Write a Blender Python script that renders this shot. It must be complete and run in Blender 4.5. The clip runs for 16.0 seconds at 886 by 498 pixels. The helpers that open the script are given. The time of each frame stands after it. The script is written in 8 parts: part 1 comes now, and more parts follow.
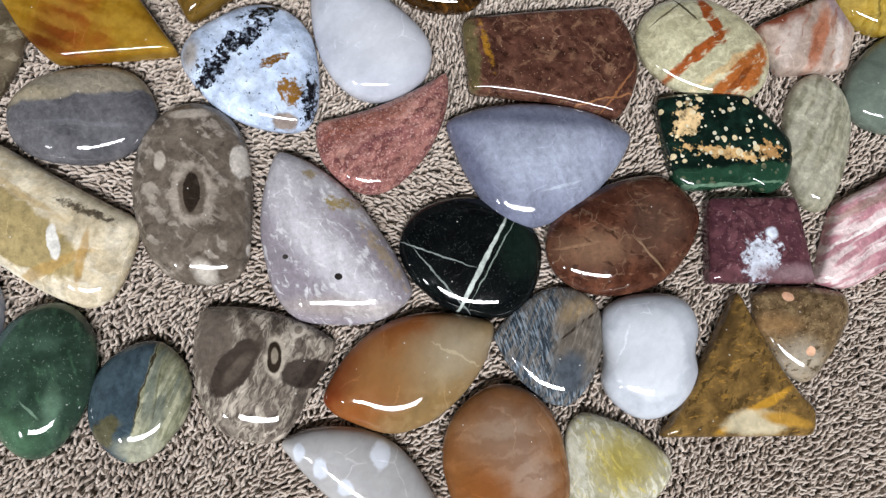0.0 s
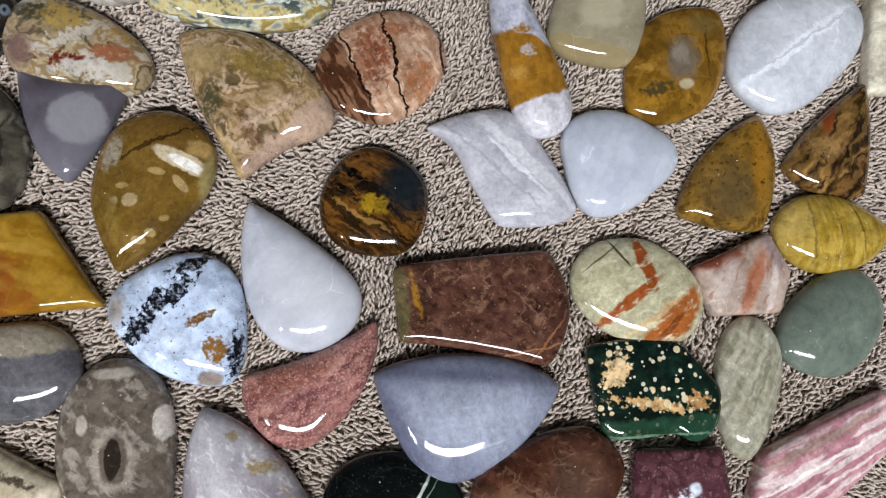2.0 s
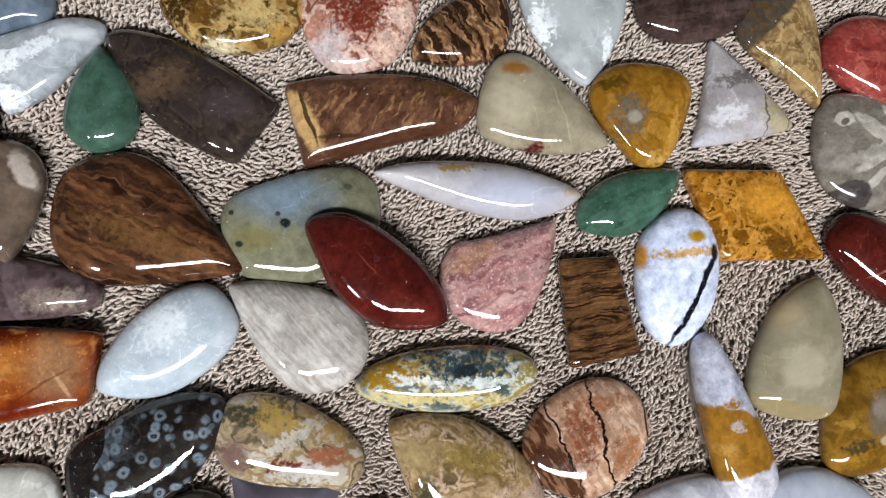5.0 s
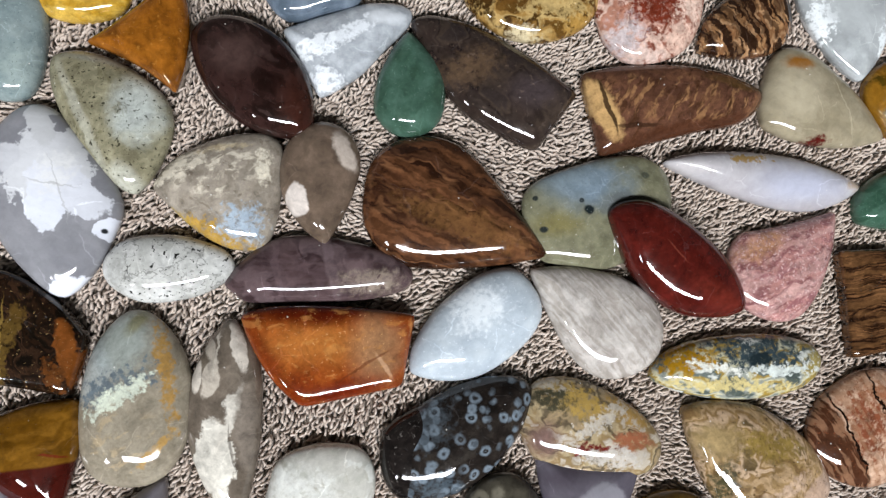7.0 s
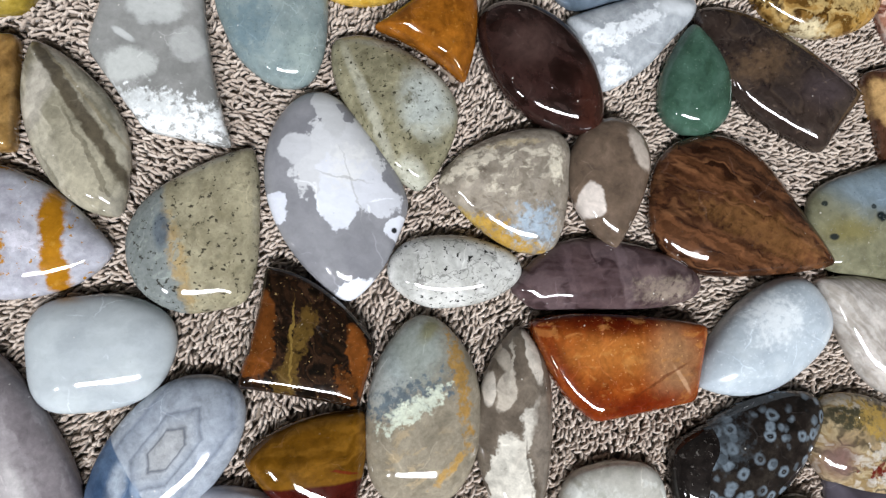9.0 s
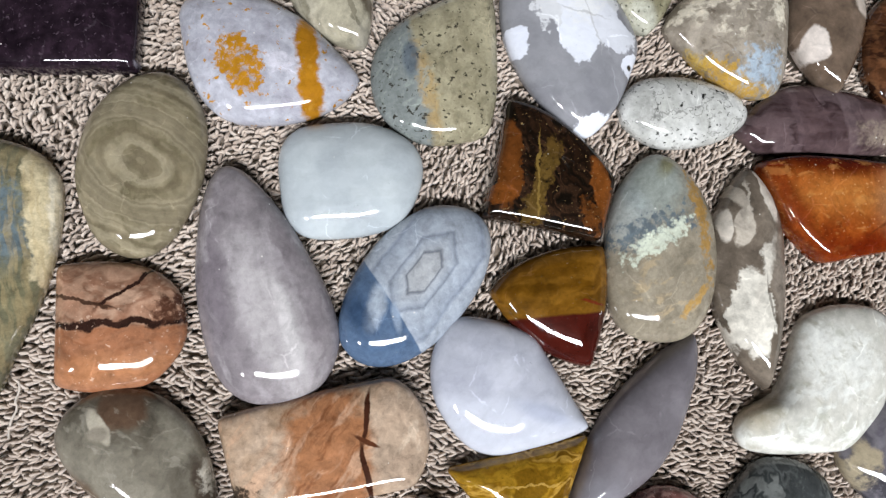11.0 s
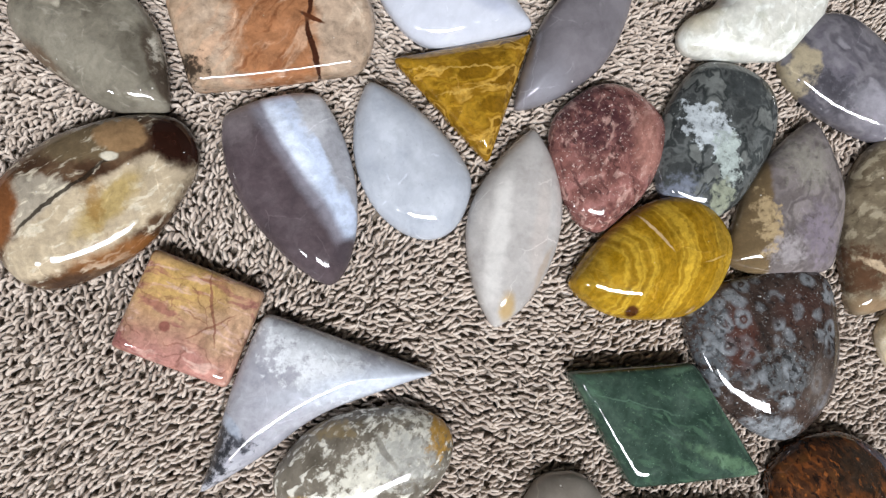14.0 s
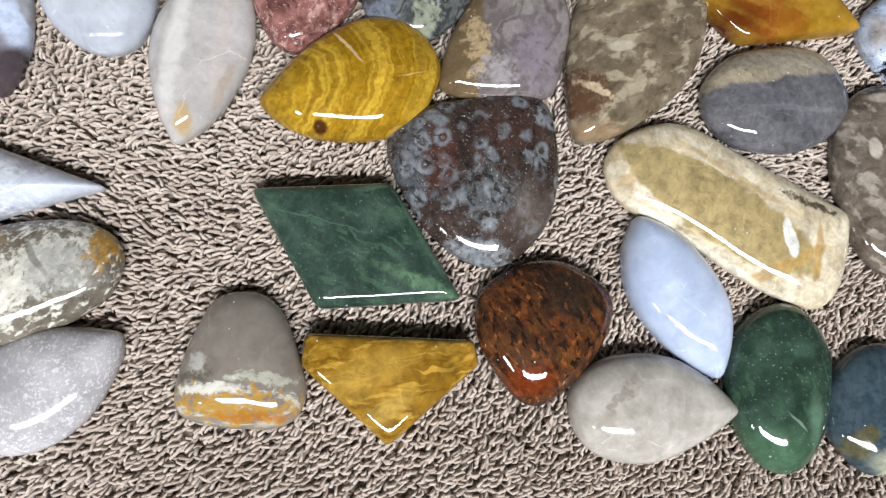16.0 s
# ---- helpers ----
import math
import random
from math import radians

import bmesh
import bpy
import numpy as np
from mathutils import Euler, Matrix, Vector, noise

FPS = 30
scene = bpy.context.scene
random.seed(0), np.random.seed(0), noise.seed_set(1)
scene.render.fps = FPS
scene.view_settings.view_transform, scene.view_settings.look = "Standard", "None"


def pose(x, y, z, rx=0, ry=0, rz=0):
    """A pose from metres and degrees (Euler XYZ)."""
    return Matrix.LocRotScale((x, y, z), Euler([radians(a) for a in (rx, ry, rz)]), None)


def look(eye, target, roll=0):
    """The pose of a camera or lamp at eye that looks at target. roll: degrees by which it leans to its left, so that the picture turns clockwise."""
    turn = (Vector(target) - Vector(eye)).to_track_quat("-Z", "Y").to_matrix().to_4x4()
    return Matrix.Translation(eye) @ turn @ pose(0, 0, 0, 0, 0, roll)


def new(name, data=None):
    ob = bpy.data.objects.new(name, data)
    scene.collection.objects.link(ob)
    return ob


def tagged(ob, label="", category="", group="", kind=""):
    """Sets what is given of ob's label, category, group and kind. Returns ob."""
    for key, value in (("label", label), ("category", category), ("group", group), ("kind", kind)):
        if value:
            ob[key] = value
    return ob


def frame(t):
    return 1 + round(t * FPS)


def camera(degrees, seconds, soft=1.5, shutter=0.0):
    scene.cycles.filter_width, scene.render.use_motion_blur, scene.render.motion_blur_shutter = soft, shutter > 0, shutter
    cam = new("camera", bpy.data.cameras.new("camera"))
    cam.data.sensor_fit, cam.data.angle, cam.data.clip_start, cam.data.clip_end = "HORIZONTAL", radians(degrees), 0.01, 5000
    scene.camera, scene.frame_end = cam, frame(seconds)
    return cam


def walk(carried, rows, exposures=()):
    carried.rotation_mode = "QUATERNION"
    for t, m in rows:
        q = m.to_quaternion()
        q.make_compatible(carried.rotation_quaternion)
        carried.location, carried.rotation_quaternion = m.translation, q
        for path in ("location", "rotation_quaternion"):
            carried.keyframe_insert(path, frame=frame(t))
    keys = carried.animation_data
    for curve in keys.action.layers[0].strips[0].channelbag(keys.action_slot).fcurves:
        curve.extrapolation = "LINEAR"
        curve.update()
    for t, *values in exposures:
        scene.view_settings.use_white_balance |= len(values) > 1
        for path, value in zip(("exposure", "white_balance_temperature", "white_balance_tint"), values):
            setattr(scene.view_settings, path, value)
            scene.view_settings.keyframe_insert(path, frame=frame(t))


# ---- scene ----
PATH = [
    (0, (-0.03541, -0.03202, 0.13191), (0.03812, 0.01913, -0.36000), 35.475),
    (0.5, (-0.02802, -0.01995, 0.13522), (0.04403, 0.02999, -0.35703), 36.326),
    (1, (-0.02319, -0.01112, 0.13580), (0.04973, 0.03797, -0.35641), 37.492),
    (1.5, (-0.01656, -0.00149, 0.13933), (0.05523, 0.04509, -0.35329), 38.549),
    (2, (-0.00502, 0.01310, 0.14073), (0.06471, 0.05366, -0.35272), 41.408),
    (2.5, (0.00189, 0.03151, 0.14292), (0.06886, 0.06487, -0.35145), 44.995),
    (3, (0.01059, 0.05610, 0.14361), (0.07847, 0.08398, -0.35097), 48.894),
    (3.5, (0.01713, 0.07472, 0.14373), (0.08420, 0.09527, -0.35133), 53.527),
    (4, (0.01797, 0.08791, 0.14346), (0.08328, 0.10484, -0.35197), 55.888),
    (4.5, (0.00324, 0.09946, 0.14385), (0.06993, 0.11238, -0.35151), 59.487),
    (5, (-0.01938, 0.10892, 0.14229), (0.04693, 0.12155, -0.35313), 59.782),
    (5.2, (-0.02812, 0.11029, 0.14125), (0.03998, 0.12330, -0.35392), 59.878),
    (7.3, (-0.08396, 0.12973, 0.13507), (-0.01114, 0.14346, -0.35940), 61.029),
    (7.5, (-0.08736, 0.13236, 0.13405), (-0.01506, 0.14527, -0.36053), 61.724),
    (8, (-0.10080, 0.13616, 0.12798), (-0.02681, 0.14838, -0.36636), 62.672),
    (8.5, (-0.11340, 0.14117, 0.12495), (-0.03676, 0.15078, -0.36905), 65.215),
    (9, (-0.12957, 0.14405, 0.12014), (-0.05055, 0.15499, -0.37345), 64.634),
    (9.2, (-0.13634, 0.14354, 0.11874), (-0.05641, 0.15518, -0.37469), 64.224),
    (11.3, (-0.18134, 0.12221, 0.11068), (-0.09172, 0.15044, -0.38041), 54.651),
    (11.5, (-0.18306, 0.11940, 0.11051), (-0.09351, 0.14524, -0.38073), 55.907),
    (12, (-0.18718, 0.10756, 0.10984), (-0.09702, 0.13403, -0.38125), 55.005),
    (12.5, (-0.18811, 0.09447, 0.10930), (-0.10004, 0.11845, -0.38230), 55.729),
    (13, (-0.18709, 0.08268, 0.10944), (-0.09985, 0.10419, -0.38242), 56.785),
    (13.5, (-0.18889, 0.07178, 0.10893), (-0.10364, 0.09205, -0.38333), 56.949),
    (14, (-0.19038, 0.06281, 0.10897), (-0.10491, 0.08288, -0.38326), 56.683),
    (14.5, (-0.18597, 0.05140, 0.10939), (-0.10649, 0.06989, -0.38391), 56.564),
    (15, (-0.17763, 0.03967, 0.10914), (-0.09937, 0.06215, -0.38419), 53.513),
    (15.5, (-0.16709, 0.02728, 0.10795), (-0.08710, 0.05575, -0.38479), 49.915),
    (16, (-0.15284, 0.01509, 0.10789), (-0.07190, 0.05343, -0.38402), 44.172),
]
cam = camera(66.0, 16.0, soft=1.35)
walk(cam, [(t, look(eye, target, roll)) for t, eye, target, roll in PATH],
     exposures=[(0, 0.1), (1, 0.1), (2, 0.02), (3, 0.01), (4.2, 0.07), (5.2, 0.3), (9, 0.3), (11.3, 0.25), (13, 0.2), (14.5, 0.28), (16, 0.3)])

# ---- light: one long ceiling tube behind the viewer and a small one beside it, in a closed plain room ----
world = bpy.data.worlds.new("room_light")
scene.world = world
world.use_nodes = True
world.node_tree.nodes["Background"].inputs[0].default_value = (0.95, 0.98, 1.0, 1)
world.node_tree.nodes["Background"].inputs[1].default_value = 0.01


def lamp(name, eye, target, size_x, size_y, watts, colour):
    data = bpy.data.lights.new(name, "AREA")
    data.shape, data.size, data.size_y, data.energy, data.color = "RECTANGLE", size_x, size_y, watts, colour
    ob = new(name, data)
    ob.matrix_world = look(eye, target)
    return ob


lamp("ceiling_tube_lamp", (-0.63, -1.40, 2.28), (-0.1, 0.08, 0), 1.9, 0.27, 114, (0.945, 0.975, 1.03))
lamp("ceiling_bulb_lamp", (-2.57, -1.12, 2.28), (-0.1, 0.08, 0), 0.26, 0.26, 11, (0.945, 0.975, 1.03))

# ---- materials ----


def rgb(h):
    """Linear colour from a hex triplet."""
    c = [int(h[i:i + 2], 16) / 255 for i in (0, 2, 4)]
    return [v / 12.92 if v < 0.04045 else ((v + 0.055) / 1.055) ** 2.4 for v in c] + [1.0]


class Nodes:
    """Short hand for building one material's nodes; lengths are in millimetres."""

    def __init__(self, name):
        self.mat = bpy.data.materials.new(name)
        self.mat.use_nodes = True
        self.tree = self.mat.node_tree
        self.shader = self.tree.nodes["Principled BSDF"]
        co = self.node("ShaderNodeTexCoord").outputs["Object"]
        self.co = self.vec("SCALE", co, scale=1000.0)

    def node(self, kind):
        return self.tree.nodes.new(kind)

    def put(self, socket, value):
        if isinstance(value, bpy.types.NodeSocket):
            self.tree.links.new(value, socket)
        else:
            socket.default_value = value

    def math(self, op, a, b=0.0, clamp=False):
        n = self.node("ShaderNodeMath")
        n.operation, n.use_clamp = op, clamp
        self.put(n.inputs[0], a), self.put(n.inputs[1], b)
        return n.outputs[0]

    def vec(self, op, a, b=(0, 0, 0), c=(0, 0, 0), scale=1.0):
        n = self.node("ShaderNodeVectorMath")
        n.operation = op
        self.put(n.inputs[0], a), self.put(n.inputs[1], b), self.put(n.inputs[2], c), self.put(n.inputs[3], scale)
        return n.outputs["Value" if op == "LENGTH" else "Vector"]

    def place(self, co, x, y, turn, sx, sy, sz=1e4):
        n = self.node("ShaderNodeMapping")
        n.vector_type = "TEXTURE"
        self.put(n.inputs[0], co)
        n.inputs[1].default_value, n.inputs[2].default_value, n.inputs[3].default_value = (x, y, 0), (0, 0, radians(turn)), (sx, sy, sz)
        return n.outputs[0]

    def noise(self, co, scale, detail=3.0, rough=0.55, shift=0.0):
        n = self.node("ShaderNodeTexNoise")
        self.put(n.inputs["Vector"], self.vec("ADD", co, (shift, shift * 0.7, shift * 1.3)))
        n.inputs["Scale"].default_value, n.inputs["Detail"].default_value, n.inputs["Roughness"].default_value = scale, detail, rough
        return n

    def cell(self, co, scale):
        n = self.node("ShaderNodeTexVoronoi")
        self.put(n.inputs["Vector"], co)
        n.inputs["Scale"].default_value = scale
        return n.outputs["Distance"]

    def ramp(self, value, lo, hi, top=1.0):
        n = self.node("ShaderNodeMapRange")
        n.interpolation_type = "SMOOTHSTEP"
        self.put(n.inputs[0], value)
        n.inputs[1].default_value, n.inputs[2].default_value, n.inputs[3].default_value, n.inputs[4].default_value = lo, hi, 0.0, top
        return n.outputs[0]

    def fall(self, value, lo, hi, top=1.0):
        """1 below lo, 0 above hi."""
        n = self.node("ShaderNodeMapRange")
        n.interpolation_type = "SMOOTHSTEP"
        self.put(n.inputs[0], value)
        n.inputs[1].default_value, n.inputs[2].default_value, n.inputs[3].default_value, n.inputs[4].default_value = lo, hi, top, 0.0
        return n.outputs[0]

    def mix(self, fac, a, b, mode="MIX"):
        n = self.node("ShaderNodeMix")
        n.data_type, n.blend_type = "RGBA", mode
        self.put(n.inputs[0], fac), self.put(n.inputs[6], a), self.put(n.inputs[7], b)
        return n.outputs[2]

    def colours(self, value, stops):
        n = self.node("ShaderNodeValToRGB")
        self.put(n.inputs[0], value)
        e = n.color_ramp.elements
        while len(e) < len(stops):
            e.new(0.5)
        for el, (at, c) in zip(e, stops):
            el.position, el.color = at, rgb(c)
        return n.outputs[0]


def gem(name, layers, clear=0.0, seed=0.0):
    """A polished stone's material: a cloudy body colour with veins, bands, patches and specks laid in it."""
    n = Nodes(name)
    grain = n.noise(n.co, 0.24, 5, 0.62, seed * 7 + 3)
    drift = n.vec("SUBTRACT", grain.outputs["Color"], (0.5, 0.5, 0.5))

    def bent(mm):
        return n.vec("MULTIPLY_ADD", drift, (2 * mm, 2 * mm, 2 * mm), n.co)
    colour = rgb("808080")
    for i, (kind, *a) in enumerate(layers):
        shift = seed * 13 + i * 5.3
        if kind == "cloud":
            size, cols = a
            f = n.noise(bent(size * 0.3), 1.3 / size, 4, 0.6, shift).outputs["Fac"]
            colour = n.colours(f, [(0.33, cols[2]), (0.5, cols[0]), (0.67, cols[1])])
            continue
        if kind == "flow":
            size, cols, turn, stretch, amt = a
            low = n.noise(n.co, 0.7 / size, 2, 0.5, shift + 1).outputs["Color"]
            swirl = n.vec("MULTIPLY_ADD", n.vec("SUBTRACT", low, (0.5, 0.5, 0.5)), (size * 1.5, size * 1.5, 0), bent(size * 0.08))
            f = n.noise(n.place(swirl, 0, 0, turn, size * stretch, size, size), 0.8, 3, 0.5, shift).outputs["Fac"]
            stops, width = [], 0.32 / len(cols)
            for k, c in enumerate(cols):
                at = 0.34 + width * k
                stops += [(at + width * 0.3, c), (at + width * 0.7, c)]
            colour = n.mix(amt, colour, n.colours(f, stops))
            continue
        if kind == "patch":
            x, y, rx, ry, col, turn, soft, warp = a[:8]
            amt, ragged = (list(a[8:]) + [1.0, 0.0][len(a) - 8:])[:2]
            d = n.vec("LENGTH", n.place(bent(warp), x, y, turn, rx, ry))
            if soft > 0.5:
                d = n.math("ADD", d, n.math("MULTIPLY", n.math("SUBTRACT", grain.outputs["Fac"], 0.5), 0.7))
            elif not ragged:
                lump = n.noise(n.co, 0.34, 4, 0.6, shift).outputs["Fac"]
                much = 0.9 if min(rx, ry) > 1.2 and soft > 0.13 else 0.45
                d = n.math("ADD", d, n.math("MULTIPLY", n.math("SUBTRACT", lump, 0.5), much))
            if ragged:
                crumb = n.noise(n.co, 0.75, 5, 0.62, shift).outputs["Fac"]
                d = n.math("ADD", d, n.math("MULTIPLY", n.math("SUBTRACT", crumb, 0.47), ragged * 4))
            f = n.fall(d, max(0.02, 1 - soft), 1 + soft, amt)
            if ragged:
                veil = n.noise(bent(1.0), 0.9, 5, 0.65, shift + 3).outputs["Fac"]
                f = n.math("MULTIPLY", f, n.ramp(veil, 0.28, 0.52))
        elif kind == "half":
            x, y, turn, col, warp, soft, amt = a
            sep = n.node("ShaderNodeSeparateXYZ")
            n.put(sep.inputs[0], n.place(bent(warp), x, y, turn, 1, 1))
            f = n.ramp(sep.outputs[1], -soft, soft, amt)
        elif kind == "lines":
            turn, period, col, amt, warp, sharp = a
            co = n.place(bent(warp), 0, 0, turn, period * 7, period, period * 3)
            f = n.noise(co, 1.6, 2, 0.5, shift).outputs["Fac"]
            f = n.ramp(f, 0.5 - 0.14 * (1 - sharp), 0.5 + 0.14 * (1 - sharp) + 0.03, amt)
        elif kind == "dots":
            size, dens, col, amt = a
            f = n.noise(bent(size * 0.4), 1.9 / size, 4, 0.6, shift).outputs["Fac"]
            f = n.ramp(f, 0.66 - 0.34 * dens, 0.70 - 0.34 * dens, amt)
        elif kind == "orbs":
            size, dens, col = a
            v = n.node("ShaderNodeTexVoronoi")
            n.put(v.inputs["Vector"], n.vec("ADD", bent(size * 0.12), (shift, shift, 0)))
            v.inputs["Scale"].default_value = 1.0 / size
            sep = n.node("ShaderNodeSeparateColor")
            n.put(sep.inputs[0], v.outputs["Color"])
            r = n.math("MULTIPLY", n.math("ADD", sep.outputs[1], 0.35), 0.36)
            f = n.math("MULTIPLY", n.ramp(n.math("SUBTRACT", r, v.outputs["Distance"]), -0.01, 0.05), n.fall(sep.outputs[0], dens, dens + 0.01))
        elif kind == "veins":
            size, col, width, amt = a
            f = n.noise(bent(size * 0.25), 1.2 / size, 3, 0.55, shift).outputs["Fac"]
            f = n.fall(n.math("ABSOLUTE", n.math("SUBTRACT", f, 0.5)), width * 0.3, width * 1.1, amt)
        elif kind == "wisps":
            # crisp drawn-out streaks with torn ends
            turn, size, stretch, col, dens, amt, *within = a
            low = n.noise(n.co, 0.35 / size, 2, 0.5, shift + 2).outputs["Color"]
            sway = n.vec("MULTIPLY_ADD", n.vec("SUBTRACT", low, (0.5, 0.5, 0.5)), (size * 2, size * 2, 0), bent(size * 0.35))
            f = n.noise(n.place(sway, 0, 0, turn, size * stretch, size, size), 1.1, 4, 0.55, shift).outputs["Fac"]
            f = n.ramp(f, 0.64 - 0.3 * dens, 0.76 - 0.3 * dens, amt)
            if within:
                x, y, rx, ry, lean = within
                f = n.math("MULTIPLY", f, n.fall(n.vec("LENGTH", n.place(bent(1.5), x, y, lean, rx, ry)), 0.75, 1.1))
        elif kind == "cracks":
            # thin healed fractures, broken off here and there
            size, col, amt = a
            v = n.node("ShaderNodeTexVoronoi")
            v.feature = "DISTANCE_TO_EDGE"
            n.put(v.inputs["Vector"], n.vec("ADD", bent(size * 0.3), (shift, shift * 0.6, 0)))
            v.inputs["Scale"].default_value = 1.0 / size
            some = n.ramp(n.noise(n.co, 0.9 / size, 2, 0.5, shift + 4).outputs["Fac"], 0.47, 0.56, amt)
            f = n.math("MULTIPLY", n.fall(v.outputs["Distance"], 0.004, 0.03), some)
        elif kind == "bands":
            # sharp nested bands round a long, cornered middle
            x, y, ax, ay, turn, stops = a
            sep = n.node("ShaderNodeSeparateXYZ")
            n.put(sep.inputs[0], n.vec("ABSOLUTE", n.place(bent(0.5), x, y, turn, ax, ay)))
            d = n.math("MAXIMUM", sep.outputs[1], n.math("ADD", n.math("MULTIPLY", sep.outputs[0], 0.8), n.math("MULTIPLY", sep.outputs[1], 0.45)))
            colour = n.colours(n.math("MULTIPLY", d, 0.5), stops)
            continue
        elif kind == "rings":
            x, y, ax, ay, period, col, amt, turn = a
            d = n.vec("LENGTH", n.place(bent(period * 0.7), x, y, turn, 1, ay / ax))
            line = n.node("ShaderNodeCombineXYZ")
            n.put(line.inputs[0], n.math("DIVIDE", d, period))
            f = n.noise(line.outputs[0], 1.5, 2, 0.6, shift).outputs["Fac"]
            f = n.ramp(f, 0.44, 0.58, min(1.0, amt * 1.3))
        else:
            size, col = a
            d = n.cell(bent(size * 0.35), 1.0 / size)
            ring = n.math("MULTIPLY", n.ramp(d, 0.12, 0.26), n.fall(d, 0.3, 0.5))
            blot = n.noise(n.co, 0.13, 2, 0.5, shift).outputs["Fac"]
            f = n.math("MULTIPLY", n.math("ADD", ring, n.fall(d, 0.05, 0.12, 0.5)), n.ramp(blot, 0.3, 0.5, 0.9))
        colour = n.mix(f, colour, rgb(col))
    # clouding, drawn-out streaks and grain through the whole stone
    body = max(0.05, 0.5 - 1.1 * clear)
    fine = n.noise(bent(1.2), 0.35 + 0.8 * ((seed * 0.37) % 1.0), 6, 0.7, seed + 2).outputs["Fac"]
    wide = n.noise(n.co, 0.1, 3, 0.6, seed + 6).outputs["Fac"]
    drawn = n.place(bent(2.2), 0, 0, (seed * 47) % 180, 7.0, 2.2, 3.0)
    streak = n.ramp(n.noise(drawn, 1.0, 5, 0.66, seed + 9).outputs["Fac"], 0.36, 0.62)
    shade = n.math("ADD", n.math("MULTIPLY", fine, 3.2 * body), n.math("MULTIPLY", wide, 1.2 * body))
    shade = n.math("ADD", shade, n.math("MULTIPLY", streak, 0.05 + 0.4 * body))
    shade = n.math("ADD", shade, 0.97 - 2.4 * body - 0.2 * clear)
    colour = n.vec("SCALE", colour, scale=n.math("MAXIMUM", shade, 0.25))
    grit = n.noise(n.co, 2.6, 4, 0.7, seed + 4).outputs["Fac"]
    colour = n.mix(n.ramp(grit, 0.66, 0.74, 0.2 * body), colour, rgb("d0cabe"))
    # healed fractures and bright pinprick flaws
    heal = n.node("ShaderNodeTexVoronoi")
    heal.feature = "DISTANCE_TO_EDGE"
    n.put(heal.inputs["Vector"], n.vec("ADD", bent(1.2), (seed * 3, seed, 0)))
    heal.inputs["Scale"].default_value = 0.085 + 0.05 * ((seed * 0.61) % 1.0)
    some = n.ramp(n.noise(n.co, 0.16, 3, 0.6, seed + 5).outputs["Fac"], 0.52, 0.6, 0.5)
    colour = n.mix(n.math("MULTIPLY", n.fall(heal.outputs["Distance"], 0.002, 0.016), some), colour, n.vec("ADD", n.vec("SCALE", colour, scale=1.5), (0.02, 0.02, 0.02)))
    spot = n.node("ShaderNodeTexVoronoi")
    n.put(spot.inputs["Vector"], n.vec("ADD", n.vec("MULTIPLY", n.co, (1, 1, 0.3)), (seed, seed * 2, 0)))
    spot.inputs["Scale"].default_value = 0.62
    pick = n.node("ShaderNodeSeparateColor")
    n.put(pick.inputs[0], spot.outputs["Color"])
    dot = n.math("MULTIPLY", n.fall(spot.outputs["Distance"], 0.05, 0.11), n.fall(pick.outputs[0], 0.09, 0.1, 0.75))
    colour = n.mix(dot, colour, rgb("dcd8d0"))
    n.put(n.shader.inputs["Base Color"], colour)
    smear = n.noise(n.co, 0.35, 4, 0.6, seed + 1).outputs["Fac"]
    n.put(n.shader.inputs["Roughness"], n.ramp(smear, 0.35, 0.85, 0.16))
    n.shader.inputs["IOR"].default_value = 1.54
    if clear:
        n.shader.inputs["Subsurface Weight"].default_value = clear
        n.shader.inputs["Subsurface Radius"].default_value = (1, 1, 1)
        n.shader.inputs["Subsurface Scale"].default_value = 0.0025
    bump = n.node("ShaderNodeBump")
    bump.inputs["Strength"].default_value, bump.inputs["Distance"].default_value = 0.10, 0.0003
    n.put(bump.inputs["Height"], n.noise(n.co, 0.3, 3, 0.5, seed).outputs["Fac"])
    pit = n.node("ShaderNodeBump")
    pit.inputs["Strength"].default_value, pit.inputs["Distance"].default_value = 0.5, 0.0002
    n.put(pit.inputs["Height"], n.ramp(n.noise(n.co, 1.5, 2, 0.5, seed + 8).outputs["Fac"], 0.70, 0.78))
    n.put(pit.inputs["Normal"], bump.outputs[0])
    n.put(n.shader.inputs["Normal"], pit.outputs[0])
    return n.mat


def cloth(name, dark, mid, light):
    n = Nodes(name)
    rnd = n.node("ShaderNodeNewGeometry").outputs["Random Per Island"]
    wide = n.noise(n.co, 0.03, 3, 0.6).outputs["Fac"]
    fine = n.noise(n.co, 2.2, 3, 0.6).outputs["Fac"]
    f = n.math("ADD", n.math("MULTIPLY", rnd, 0.35), n.math("ADD", n.math("MULTIPLY", wide, 0.3), n.math("MULTIPLY", fine, 0.4)))
    n.put(n.shader.inputs["Base Color"], n.colours(f, [(0.25, dark), (0.5, mid), (0.8, light)]))
    n.shader.inputs["Roughness"].default_value = 0.9
    n.shader.inputs["Sheen Weight"].default_value = 0.2
    bump = n.node("ShaderNodeBump")
    bump.inputs["Strength"].default_value, bump.inputs["Distance"].default_value = 0.5, 0.0003
    n.put(bump.inputs["Height"], n.noise(n.co, 3.5, 3, 0.6).outputs["Fac"])
    n.put(n.shader.inputs["Normal"], bump.outputs[0])
    return n.mat


# ---- the plain room that closes the place ----


